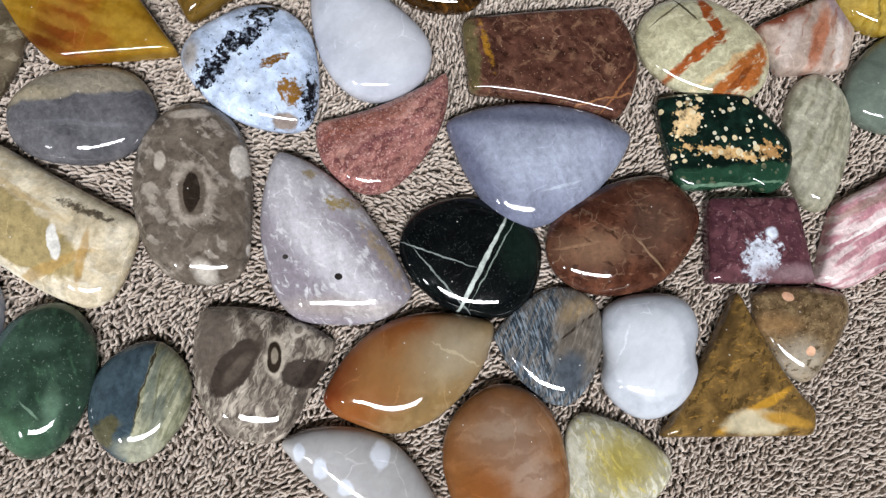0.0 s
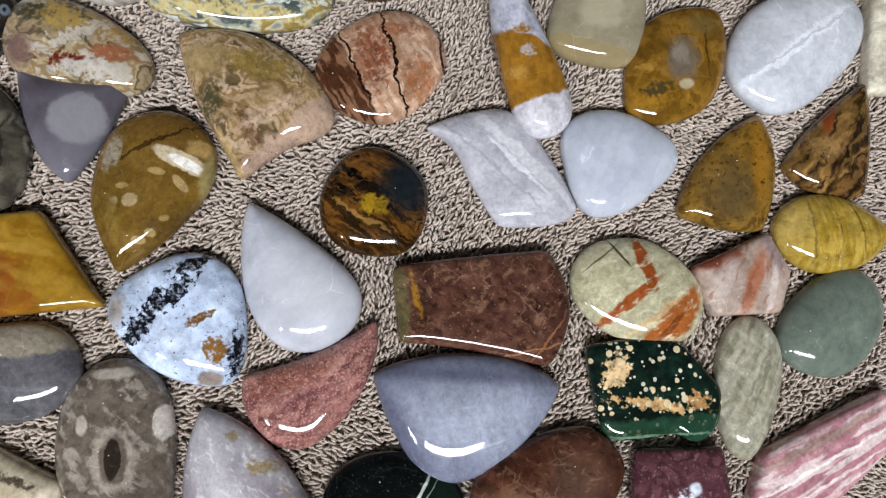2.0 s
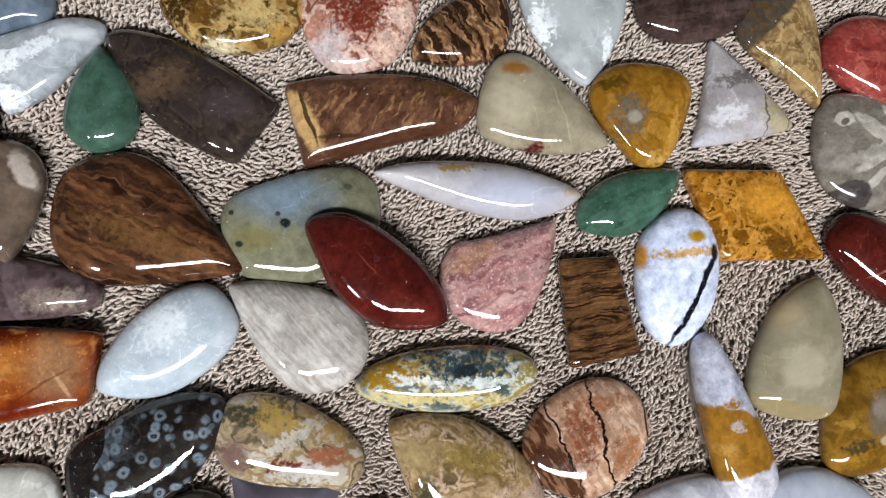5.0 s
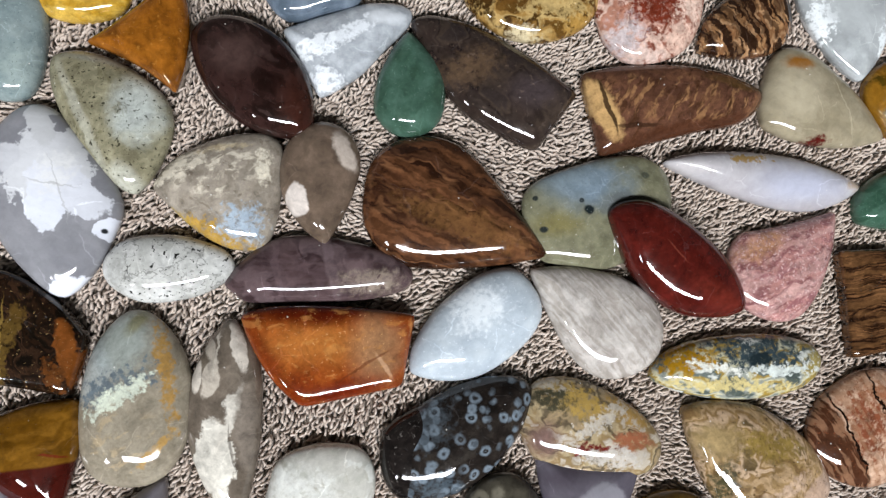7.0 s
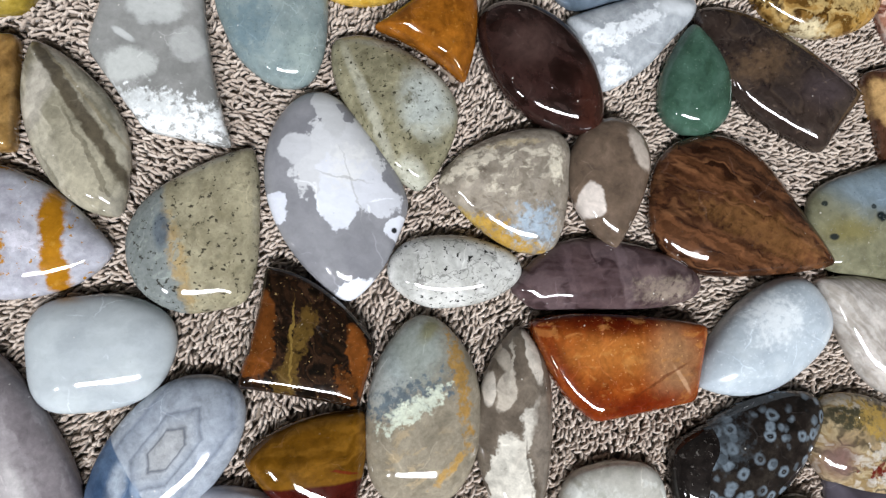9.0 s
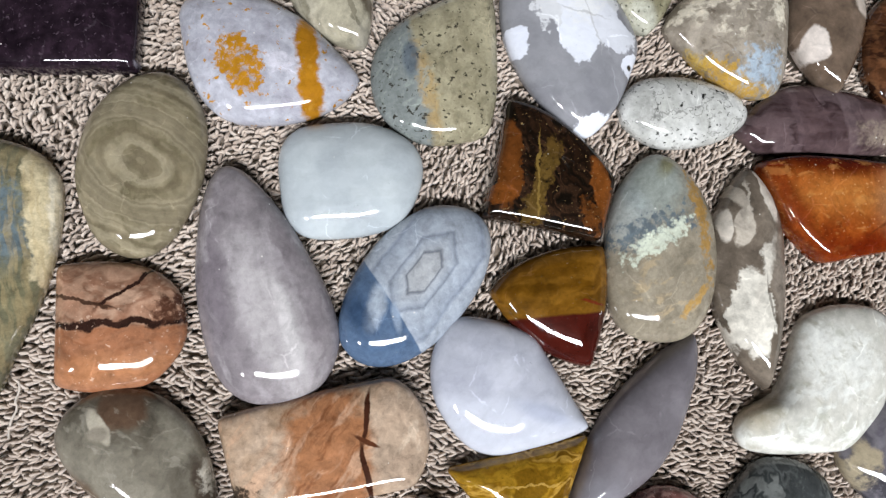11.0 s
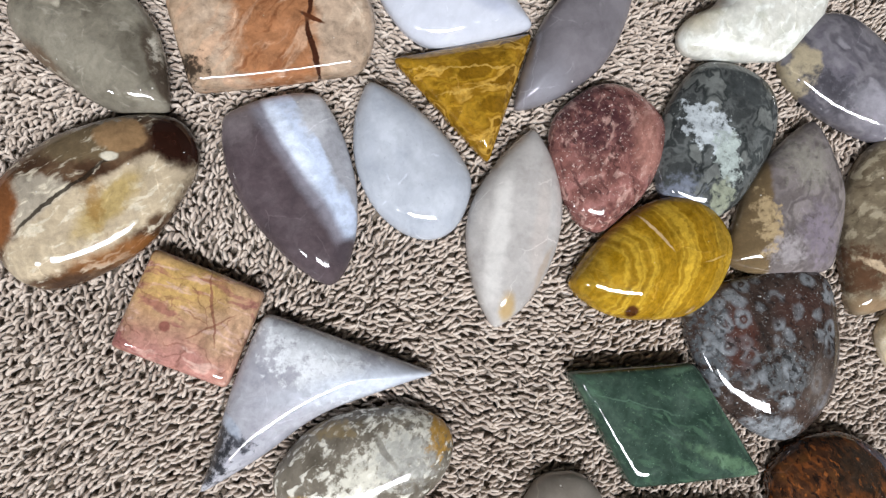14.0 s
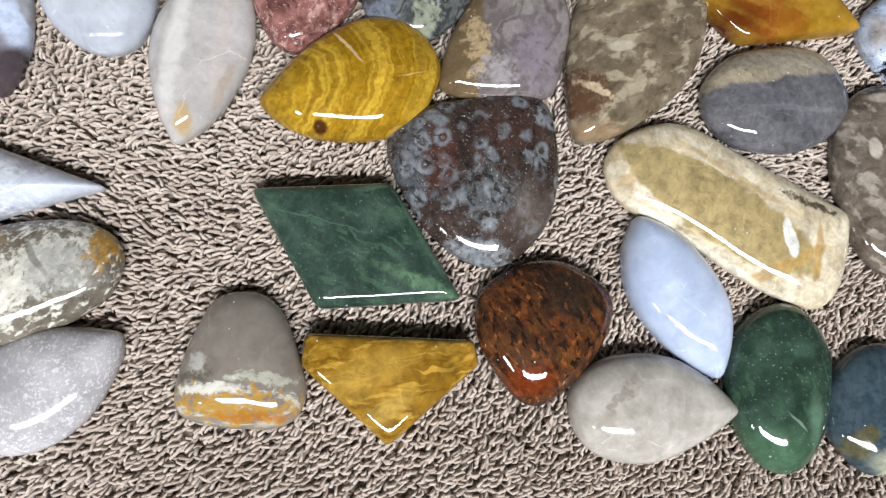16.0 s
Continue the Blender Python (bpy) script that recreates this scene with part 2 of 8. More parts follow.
def plaster(name, dark, light):
    n = Nodes(name)
    f = n.noise(n.co, 0.004, 4, 0.6).outputs["Fac"]
    n.put(n.shader.inputs["Base Color"], n.colours(f, [(0.3, dark), (0.7, light)]))
    n.shader.inputs["Roughness"].default_value = 0.85
    bump = n.node("ShaderNodeBump")
    bump.inputs["Strength"].default_value, bump.inputs["Distance"].default_value = 0.2, 0.001
    n.put(bump.inputs["Height"], n.noise(n.co, 0.2, 4, 0.6).outputs["Fac"])
    n.put(n.shader.inputs["Normal"], bump.outputs[0])
    return n.mat


def slab(name, low, high, mat, label):
    bm = bmesh.new()
    bmesh.ops.create_cube(bm, size=1.0)
    for v in bm.verts:
        v.co = [(low[k] + high[k]) / 2 + v.co[k] * (high[k] - low[k]) for k in range(3)]
    bmesh.ops.bevel(bm, geom=bm.edges[:], offset=0.004, segments=1, affect="EDGES")
    me = bpy.data.meshes.new(name)
    bm.to_mesh(me)
    bm.free()
    me.materials.append(mat)
    return tagged(new(name, me), label, "room", kind="structure")


wall_paint = plaster("grey_wall_paint", "55534f", "5f5d59")
slab("floor", (-3.2, -2.6, -0.15), (2.8, 2.8, -0.0048), plaster("grey_floor", "4c4741", "5b564f"), "plain grey floor under the towel")
slab("ceiling", (-3.2, -2.6, 2.4), (2.8, 2.8, 2.5), wall_paint, "plain grey ceiling of the room")
slab("wall_west", (-3.3, -2.6, -0.004), (-3.2, 2.8, 2.396), wall_paint, "plain grey wall of the room")
slab("wall_east", (2.8, -2.6, -0.004), (2.9, 2.8, 2.396), wall_paint, "plain grey wall of the room")
slab("wall_south", (-3.2, -2.7, -0.004), (2.8, -2.6, 2.396), wall_paint, "plain grey wall of the room")
slab("wall_north", (-3.2, 2.8, -0.004), (2.8, 2.9, 2.396), wall_paint, "plain grey wall of the room")

# ---- stones ----
OUTLINES = []


def outline(nodes, count=88):
    """A closed outline through a few corners (third value 1) and bends: straight between two corners, arcs elsewhere."""
    n = len(nodes)
    pts = [Vector(p[:2]) for p in nodes]
    sharp = [len(p) > 2 for p in nodes]
    tang = [None if sharp[i] else (pts[(i + 1) % n] - pts[i - 1]).normalized() for i in range(n)]
    total = sum((pts[(i + 1) % n] - pts[i]).length for i in range(n))
    out = []
    for i in range(n):
        a, b, ta, tb = pts[i], pts[(i + 1) % n], tang[i], tang[(i + 1) % n]
        chord = b - a
        d = chord.normalized()
        if ta is None and tb is not None:
            ta = 2 * d * d.dot(tb) - tb
        elif tb is None and ta is not None:
            tb = 2 * d * d.dot(ta) - ta
        elif ta is None:
            ta = tb = d
        steps = max(2, round(count * chord.length / total))
        k = chord.length * 1.06
        for s in range(steps):
            u = s / steps
            out.append((2 * u**3 - 3 * u**2 + 1) * a + (u**3 - 2 * u**2 + u) * k * ta + (3 * u**2 - 2 * u**3) * b + (u**3 - u**2) * k * tb)
    for _ in range(2):
        m = len(out)
        out = [out[j] * 0.6 + (out[j - 1] + out[(j + 1) % m]) * 0.2 for j in range(m)]
    return out


def stone(label, x, y, height, nodes, layers, clear=0.0, lift=0.0, tablet=0.0):
    """One polished cabochon: a flat back, a low girdle and a dome drawn in towards the stone's long axis. Millimetres."""
    edge = outline(nodes)
    m = len(edge)
    arr = np.array(edge)
    mid = arr.mean(0)
    val, axes = np.linalg.eigh(np.cov((arr - mid).T))
    axis = axes[:, 1]
    half_l = np.abs((arr - mid) @ axis).max()
    half_w = np.abs((arr - mid) @ axes[:, 0]).max()
    reach = max(0.0, (half_l - half_w) * 0.75)
    foot = mid + np.clip(((arr - mid) @ axis) * 0.75, -reach, reach)[:, None] * axis
    power = 2.05 + 2.4 * tablet
    girdle = height * 0.32
    rows = [(0.9, -0.4), (0.965, 0.0), (0.995, girdle * 0.5), (1.0, girdle)]
    for k in range(1, 15):
        q = math.pi / 2 * k / 14.6
        rows.append((math.cos(q) ** (2 / power), girdle + (height - girdle) * math.sin(q) ** (2 / power)))
    verts, faces = [], []
    for s, z in rows:
        ring = foot + (arr - foot) * s
        verts += [(px / 1000, py / 1000, z / 1000) for px, py in ring]
    for r in range(len(rows) - 1):
        for j in range(m):
            k = (j + 1) % m
            faces.append((r * m + j, r * m + k, (r + 1) * m + k, (r + 1) * m + j))
    centre = len(verts)
    low = len(rows) * m - m
    spine = foot
    verts += [(px / 1000, py / 1000, height / 1000) for px, py in spine]
    for j in range(m):
        k = (j + 1) % m
        faces.append((low + j, low + k, centre + k, centre + j))
    faces.append(tuple(range(m - 1, -1, -1)))
    thing = new("cabochon")
    thing.empty_display_size = 0.005
    thing.location = (x / 1000, y / 1000, lift / 1000)
    mat = gem(label.replace(" ", "_"), layers, clear, len(OUTLINES) * 1.7)
    cut = 3 * m
    for name, chosen in (("dome", [f for f in faces if min(f) >= cut]), ("base", [f for f in faces if min(f) < cut])):
        me = bpy.data.meshes.new(name)
        me.from_pydata(verts, [], chosen)
        bm = bmesh.new()
        bm.from_mesh(me)
        bmesh.ops.remove_doubles(bm, verts=bm.verts, dist=1e-6)
        bmesh.ops.delete(bm, geom=[v for v in bm.verts if not v.link_faces], context="VERTS")
        bmesh.ops.recalc_face_normals(bm, faces=bm.faces)
        if name == "dome" and sum(f.normal.z for f in bm.faces) < 0:
            bmesh.ops.reverse_faces(bm, faces=bm.faces)
        for f in bm.faces:
            f.smooth = len(f.verts) < 8
        bm.to_mesh(me)
        bm.free()
        me.materials.append(mat)
        new(name, me).parent = thing
    OUTLINES.append(arr + (x, y))
    return tagged(thing, label, "polished stone", "polished stones spread on the towel")


stone('dark green speckled oval cabochon on the towel', -90.9, -17.1, 6.5, [(5.5, 12.6), (9.8, 5.5), (7.3, -3.5), (0.3, -11.4), (-5.7, -12.7), (-9.7, -7.5), (-9.7, 2.0), (-4.5, 10.7)],
      [('cloud', 6, ('2f4236', '3b5043', '243529')),
       ('patch', -7.4, -7.61, 5.23, 3.49, '507055', -22.1, 0.9, 1.4, 0.8),
       ('wisps', -87.85, 2.2, 2, '426049', 0.35, 0.6),
       ('dots', 0.7, 0.03, 'a3b0a4', 0.8),
       ('patch', 1.03, -5.39, 1.22, 3.49, '64806a', -21.76, 0.6, 0.8, 0.6),
       ('patch', -2.29, -4.53, 2.02, 0.22, '86a08a', -65.53, 0.4, 0.6, 0.6)], clear=0.15)
stone('blue and green striped oval cabochon', -76.9, -26.5, 5.5, [(4.7, 9.9), (8.9, 4.8), (8.7, -1.6), (4.6, -7.1), (-3.9, -10.0), (-8.8, -4.4), (-8.9, 1.9), (-4.0, 8.6)],
      [('cloud', 5.8, ('85856c', '8d8d74', '7b7b63')),
       ('lines', -132.1, 1.26, 'aaa88e', 0.8, 0.23, 0.8),
       ('lines', -132.1, 2.33, '63654d', 0.5, 0.39, 0.7),
       ('half', -2.1, -4.6, 58.7, '38464e', 1.36, 0.15, 1),
       ('lines', -123.4, 2.91, '4b5a61', 0.4, 0.47, 0.6),
       ('patch', -5.9, -2.2, 2.9, 1.6, '514e39', -0.6, 0.2, 1.63),
       ('patch', 2.2, 2.1, 8.8, 0.19, '2d2317', -121.9, 0.25, 1.63, 0.9),
       ('patch', -7.2, -3.6, 2.5, 2.1, '595641', -20.6, 0.3, 2.24),
       ('patch', 3.9, 0.3, 5.6, 0.16, '585845', -114.9, 0.25, 0.7, 0.6),
       ('patch', -1.7, -7.8, 3.9, 1.9, '9c9c88', -20.6, 0.6, 1.45)])
stone('grey petrified wood cabochon with swirled grain', -53.7, -27.6, 5.5, [(-8.0, 13.6, 1), (1.4, 9.8), (8.7, 4.3), (13.0, -1.1, 1), (8.8, -5.2), (-0.7, -13.6, 1), (-6.2, -13.4), (-13.0, -6.8), (-12.7, 4.5)],
      [('cloud', 5, ('5e544c', '6f655c', '4c433c')),
       ('flow', 2.2, ('4f463f', '7f756a', 'a79c8d', '6b6158', 'b3a898', '6a6057'), -128.0, 4, 0.55),
       ('wisps', -133.68, 1.3, 5, 'b5aa9b', 0.42, 0.9),
       ('wisps', -133.68, 0.9, 6, '453c35', 0.3, 0.8),
       ('patch', -7.8, 6.22, 3.67, 7.56, '62584f', -20.1, 0.2, 0.8, 0.95),
       ('patch', -5.63, 0.91, 6.36, 2.81, '3e352f', 33.01, 0.08, 0.7),
       ('patch', -5.26, 0.49, 3.83, 1.19, '5a5047', 32.97, 0.3, 0.6, 0.8),
       ('patch', 6.23, -4.53, 4.75, 2.81, '433a34', -20.35, 0.08, 1.2),
       ('patch', 6.14, -4.81, 3.48, 0.97, '2f2823', -139.98, 0.2, 0.8, 0.8),
       ('patch', 1.71, 0.37, 2.05, 3.57, 'a99e8f', -20.2, 0.15, 0.4),
       ('patch', 1.71, 0.37, 1.3, 2.81, '2d251e', -20.2, 0.1, 0.3),
       ('patch', 1.77, 0.56, 0.65, 1.4, '8a7f70', -20.19, 0.2, 0.2),
       ('patch', 7.12, 3.59, 1.62, 1.4, 'b7ad9f', -19.97, 0.12, 0.3),
       ('patch', 7.12, 3.59, 0.76, 0.76, '83786c', -19.97, 0.2, 0.2),
       ('patch', -0.7, 6.61, 5.3, 1.08, '4a4038', -75.26, 0.3, 0.8, 0.7)])
stone('orange and honey agate marquise cabochon', -29.1, -38.6, 6.5, [(-17.8, 1.1, 1), (-7.6, 9.0), (3.0, 10.3), (10.2, 8.0), (17.6, 3.5, 1), (9.0, -6.1), (-5.3, -9.8), (-15.2, -3.5)],
      [('cloud', 9.4, ('8c7048', 'a38c66', '7d6848')),
       ('half', -13.5, -9.2, 35.4, '8f4c1c', 2.09, 5.22, 0.8),
       ('patch', -15.9, 2.1, 2.7, 7.3, '752f0e', -50.4, 0.6, 2.04),
       ('patch', 7.5, 1.4, 6.9, 4.6, 'a0937c', -0.4, 0.9, 2.41),
       ('patch', -3.0, 2.5, 9.4, 4.2, '94774e', -0.4, 0.9, 3.13, 0.5),
       ('patch', 8.3, 0.5, 5.3, 0.21, 'c8b898', -46.6, 0.25, 1.75, 0.5)], clear=0.4)
stone('caramel brown banded oval cabochon', -19.0, -61.4, 7, [(4.9, 15.0), (11.2, 8.5), (11.4, -2.1), (7.8, -10.5), (-3.3, -15.2), (-10.3, -7.1), (-11.3, 3.4), (-8.1, 10.8), (-2.1, 14.6)],
      [('cloud', 9.4, ('8c5c32', '9d6e44', '764925')),
       ('patch', 1.4, 7.4, 6.3, 4.7, '9c8470', -1.1, 0.9, 2.47),
       ('patch', 2.0, -2.1, 5.2, 6.3, 'ad9684', -51.1, 0.9, 3.92, 0.8),
       ('patch', -5.6, -2.2, 5.2, 4.2, '8a5428', -21.1, 0.9, 2.19),
       ('lines', -8.1, 5.23, '6d411f', 0.4, 3.34, 0.5)], clear=0.4)
stone('milky white marquise cabochon with pale spots', -44.9, -56.3, 5.5, [(-11.6, 14.3, 1), (-2.4, 14.0), (7.4, 7.6), (11.6, -3.8), (11.6, -14.4, 1), (0.8, -8.0), (-6.5, 2.2)],
      [('cloud', 8.0, ('b3b1b0', 'bab8b7', 'aba9a8')),
       ('patch', -8.5, 11.5, 1.1, 1.6, 'd6dae2', -21.2, 0.2, 0.5),
       ('patch', -5.7, 7.7, 1.3, 1.8, 'd6dae2', -21.2, 0.2, 0.59),
       ('patch', 4.9, 6.0, 1.8, 2.4, 'd8dbe2', -21.2, 0.2, 0.81),
       ('patch', -2.6, 3.1, 1.4, 1.4, 'd4d8e0', -21.2, 0.2, 0.63)], clear=0.5)
stone('pale yellow crystalline agate cabochon', 0.2, -68.6, 5, [(-3.6, 11.4), (3.1, 8.4), (8.9, 1.9), (11.0, -4.0), (5.7, -8.3), (-2.7, -11.4), (-10.9, -7.0), (-8.7, 3.0)],
      [('cloud', 4, ('aca78f', 'bab59d', '98937a')),
       ('wisps', -89.63, 1.0, 4, 'd9d5c3', 0.5, 0.85),
       ('patch', 1.46, 1.25, 5.42, 4.77, 'a0903f', -21.07, 0.7, 1.4, 0.85),
       ('wisps', -72.18, 0.9, 3, 'c9b964', 0.3, 0.7),
       ('patch', -6.63, 4.4, 6.52, 1.41, 'c9c6b6', -100.88, 0.5, 1, 0.7, 0.8),
       ('patch', 7.18, 0.7, 3.25, 3.25, 'a59a6a', -21.0, 0.6, 1, 0.6)], clear=0.3)
stone('white rounded block of snow quartz', 14.7, -51.7, 7.5, [(-3.6, 12.2), (3.9, 11.7), (10.7, 8.0), (11.6, 2.3), (8.8, -2.5), (7.8, -6.4), (2.5, -10.6), (-4.5, -11.1), (-9.0, -7.4), (-10.6, -1.9), (-8.1, 3.1), (-6.6, 8.9)],
      [('cloud', 7, ('c2c6cd', 'cdd1d8', 'b6bac2')),
       ('patch', -1.28, 1.2, 7.04, 8.75, 'dcdfe4', -20.17, 0.1, 0.3, 0.8),
       ('patch', -2.14, 5.47, 3.2, 4.27, 'd2d5db', -20.0, 0.9, 1, 0.6)], clear=0.5)
stone('brown and gold plume agate triangle', 26.7, -61.6, 4.5, [(10.2, 16.1, 1), (13.0, -3.3), (16.1, -11.6, 1), (13.5, -15.9, 1), (-16.2, -4.9, 1), (-4.7, 3.3)],
      [('cloud', 4, ('6f5630', '86693a', '574325')),
       ('wisps', 32.36, 1.2, 2.5, '3d2f1b', 0.42, 0.8),
       ('wisps', -15.38, 0.9, 3, 'a57d3a', 0.25, 0.7),
       ('patch', 2.94, -6.64, 8.73, 0.87, 'b3852f', 8.56, 0.3, 0.8),
       ('patch', 2.51, -8.85, 5.98, 2.39, 'c2b596', -20.75, 0.3, 0.8),
       ('patch', 8.71, -10.57, 5.39, 1.2, 'b0863a', -30.63, 0.4, 0.8),
       ('patch', 4.35, 8.77, 7.72, 1.41, '4d3b22', -126.03, 0.6, 1.0, 0.7)], clear=0.15, tablet=1.0)
stone('small brown fossil jasper with orange flecks', 48.6, -57.3, 5, [(-8.4, 9.8, 1), (0.1, 8.2), (10.0, 3.2, 1), (8.7, -1.9), (-2.7, -9.9), (-6.6, -9.8), (-10.1, 0.1)],
      [('cloud', 3, ('6b573e', '8a7556', '4f3f2c')),
       ('patch', -5.48, -5.87, 4.34, 4.12, 'a79c8a', -20.24, 0.7, 1, 0.9),
       ('wisps', 1.31, 1, 1.6, '47371f', 0.35, 0.8),
       ('dots', 1.2, 0.12, 'a98e6a', 0.9),
       ('patch', -2.9, 6.79, 1.19, 0.98, 'e0b090', -19.68, 0.1, 0.2),
       ('patch', -3.31, -4.56, 0.98, 0.98, 'e0b090', -20.15, 0.1, 0.2),
       ('patch', -8.03, 2.7, 4.34, 1.95, '94714a', -19.93, 0.7, 0.8, 0.6)], clear=0.15)
stone('slate blue and brown striped freeform cabochon', -1.8, -43.9, 4.5, [(4.5, 11.1), (9.7, 7.3), (10.7, 2.3, 1), (6.0, -6.6), (-1.8, -11.2, 1), (-7.6, -6.1), (-10.8, 6.5, 1), (-2.5, 10.5)],
      [('cloud', 5, ('3b434a', '4d565e', '2a3137')),
       ('lines', -93.53, 0.5, '8b97a2', 0.7, 0.25, 0.75),
       ('lines', -93.53, 1.1, '232a31', 0.6, 0.4, 0.7),
       ('patch', 5.26, 1.05, 5.65, 9.24, '5d564e', -20.0, 0.2, 0.8),
       ('patch', 6.82, 5.67, 4.65, 1.85, '8f7a5c', 7.69, 0.6, 0.8, 0.8),
       ('patch', 5.15, 2.66, 5.52, 0.27, '312820', 15.06, 0.25, 0.5),
       ('lines', 46.61, 0.9, '7d746a', 0.5, 0.3, 0.6),
       ('patch', 0.4, -5.12, 3.26, 3.7, '454b52', -20.34, 0.5, 0.8)])
stone('black oval cabochon with white quartz veins', -11.1, -21.7, 5, [(-4.4, 12.4), (4.5, 10.7), (12.6, 3.2), (13.2, -4.4), (5.9, -12.5), (-2.8, -11.7), (-9.8, -5.7), (-13.2, 3.6), (-10.6, 9.8)],
      [('cloud', 5.5, ('090c0d', '101413', '060809')),
       ('dots', 0.65, 0.1, '4c504b', 0.6),
       ('patch', 8.9, -1.2, 3.7, 6.5, '111c17', -19.6, 0.6, 1.95),
       ('patch', 0.7, -2.5, 10.8, 0.44, 'bcc4bc', -137.4, 0.25, 0.52),
       ('patch', 3.2, -2.2, 9.0, 0.16, '8d988f', -139.3, 0.25, 0.65, 0.7),
       ('patch', -6.6, 2.3, 8.1, 0.16, '98a09c', -40.0, 0.25, 0.79, 0.7),
       ('patch', -7.5, -2.6, 8.8, 0.16, '98a09c', -68.9, 0.25, 0.79, 0.6)])
stone('dark red brown translucent oval cabochon', 19.4, -28.5, 6.5, [(9.6, 10.3), (15.8, 3.6), (15.1, -2.9), (4.8, -10.3), (-7.5, -9.7), (-15.8, -3.0), (-15.4, 5.3), (-8.3, 10.1)],
      [('cloud', 5, ('4b2c20', '66402f', '351d15')),
       ('patch', -8.25, 0.12, 6.44, 3.22, '856650', -19.26, 0.8, 1.2, 0.8),
       ('patch', 5.29, 0.14, 5.37, 6.44, '5a4438', -19.05, 0.8, 1.2, 0.7),
       ('wisps', -5.61, 1.6, 2, '8a6a52', 0.2, 0.5),
       ('wisps', -48.22, 1.2, 2.5, '2a1610', 0.25, 0.7),
       ('patch', 1.92, -4.91, 4.59, 0.21, 'a08468', -62.6, 0.3, 0.8, 0.6),
       ('patch', -10.68, 1.55, 4.18, 0.32, '96765c', -11.28, 0.4, 0.8, 0.6),
       ('cracks', 5.0, 'a58a72', 0.25)], clear=0.2)
stone('maroon square cabochon with a white patch', 44.0, -38.3, 5, [(-5.6, 11.9, 1), (12.4, 6.0, 1), (8.8, -11.9, 1), (-12.5, -4.3, 1)],
      [('cloud', 4.3, ('502f36', '5f3b40', '42272d')),
       ('flow', 3.6, ('472a31', '5a383d', '3a2228', '684448'), -60.8, 1.3, 0.6),
       ('dots', 1.66, 0.2, '8a6a6c', 0.5),
       ('patch', -0.9, -3.3, 3.3, 4.7, 'c8cdd8', -39.5, 0.2, 2.01, 1, 0.63),
       ('patch', 3.1, 0.7, 1.2, 1.2, 'c8cdd8', -19.5, 0.35, 0.62),
       ('patch', 3.9, -8.0, 7.1, 1.4, '7d6468', -19.5, 0.8, 0.75)], tablet=1.0)
stone('pink and white banded rhodochrosite slab', 75.2, -43.5, 5, [(-21.8, -6.5, 1), (-11.2, 6.8, 1), (2.3, 8.4), (20.3, 9.9, 1), (22.0, 1.0, 1), (-2.2, -8.2), (-16.8, -10.0, 1)],
      [('cloud', 6.2, ('b5848a', 'c2969a', 'a4707a')),
       ('lines', 8.4, 2.48, 'dccbc8', 0.8, 0.59, 0.7),
       ('patch', 1.4, 5.5, 15.7, 0.99, '94766c', 5.7, 0.25, 1.19, 0.8),
       ('patch', -0.1, 0.9, 16.8, 0.37, 'efe4e0', 7.3, 0.25, 1.19, 0.9),
       ('patch', 0.2, -2.8, 16.1, 0.31, 'e6d6d4', 8.2, 0.25, 1.19, 0.8)], tablet=1.0)
stone('grey green finely striped oval cabochon', 67.1, -23.1, 5.5, [(5.4, 13.7), (9.5, 7.1), (6.3, -2.5), (-2.6, -12.5), (-7.3, -13.7), (-9.4, -7.7), (-6.8, 3.2), (-1.1, 11.9)],
      [('cloud', 5.0, ('95927d', 'a9a590', '7e7a64')),
       ('lines', -136.0, 1.86, '5f5c49', 0.5, 1.39, 0.5),
       ('lines', -136.0, 3.84, 'c3beab', 0.5, 1.39, 0.5)])
stone('dark green orbicular jasper with cream spots', 47.3, -16.2, 4.5, [(-11.2, 12.5, 1), (-0.9, 10.6), (8.1, 7.0, 1), (13.3, -4.6, 1), (9.5, -12.1), (4.1, -13.7), (1.0, -10.7), (-6.8, -9.0), (-13.0, -6.5), (-13.4, 0.3)],
      [('cloud', 4.3, ('0e1c17', '162b22', '08130f')),
       ('half', 9.1, -9.1, 165.7, '203b2b', 1.69, 0.48, 0.9),
       ('patch', -7.5, 5.4, 2.4, 4.1, 'd6b788', -48.7, 0.15, 1.95, 1, 0.84),
       ('patch', -1.9, -3.2, 9.6, 1.4, 'c8a26e', -24.7, 0.15, 1.27, 1, 0.91),
       ('patch', 6.9, -5.4, 2.7, 1.9, 'b58a58', -18.7, 0.15, 1.56, 1, 0.84),
       ('orbs', 1.93, 0.5, 'd6c39c'),
       ('orbs', 1.21, 0.3, 'cfc8b0'),
       ('half', 9.1, -9.1, 165.2, '1f3b2b', 1.21, 0.48, 0.9),
       ('patch', -4.6, -9.1, 13.1, 0.36, '6d8a72', -16.0, 0.25, 1.16, 0.7)], tablet=1.0)
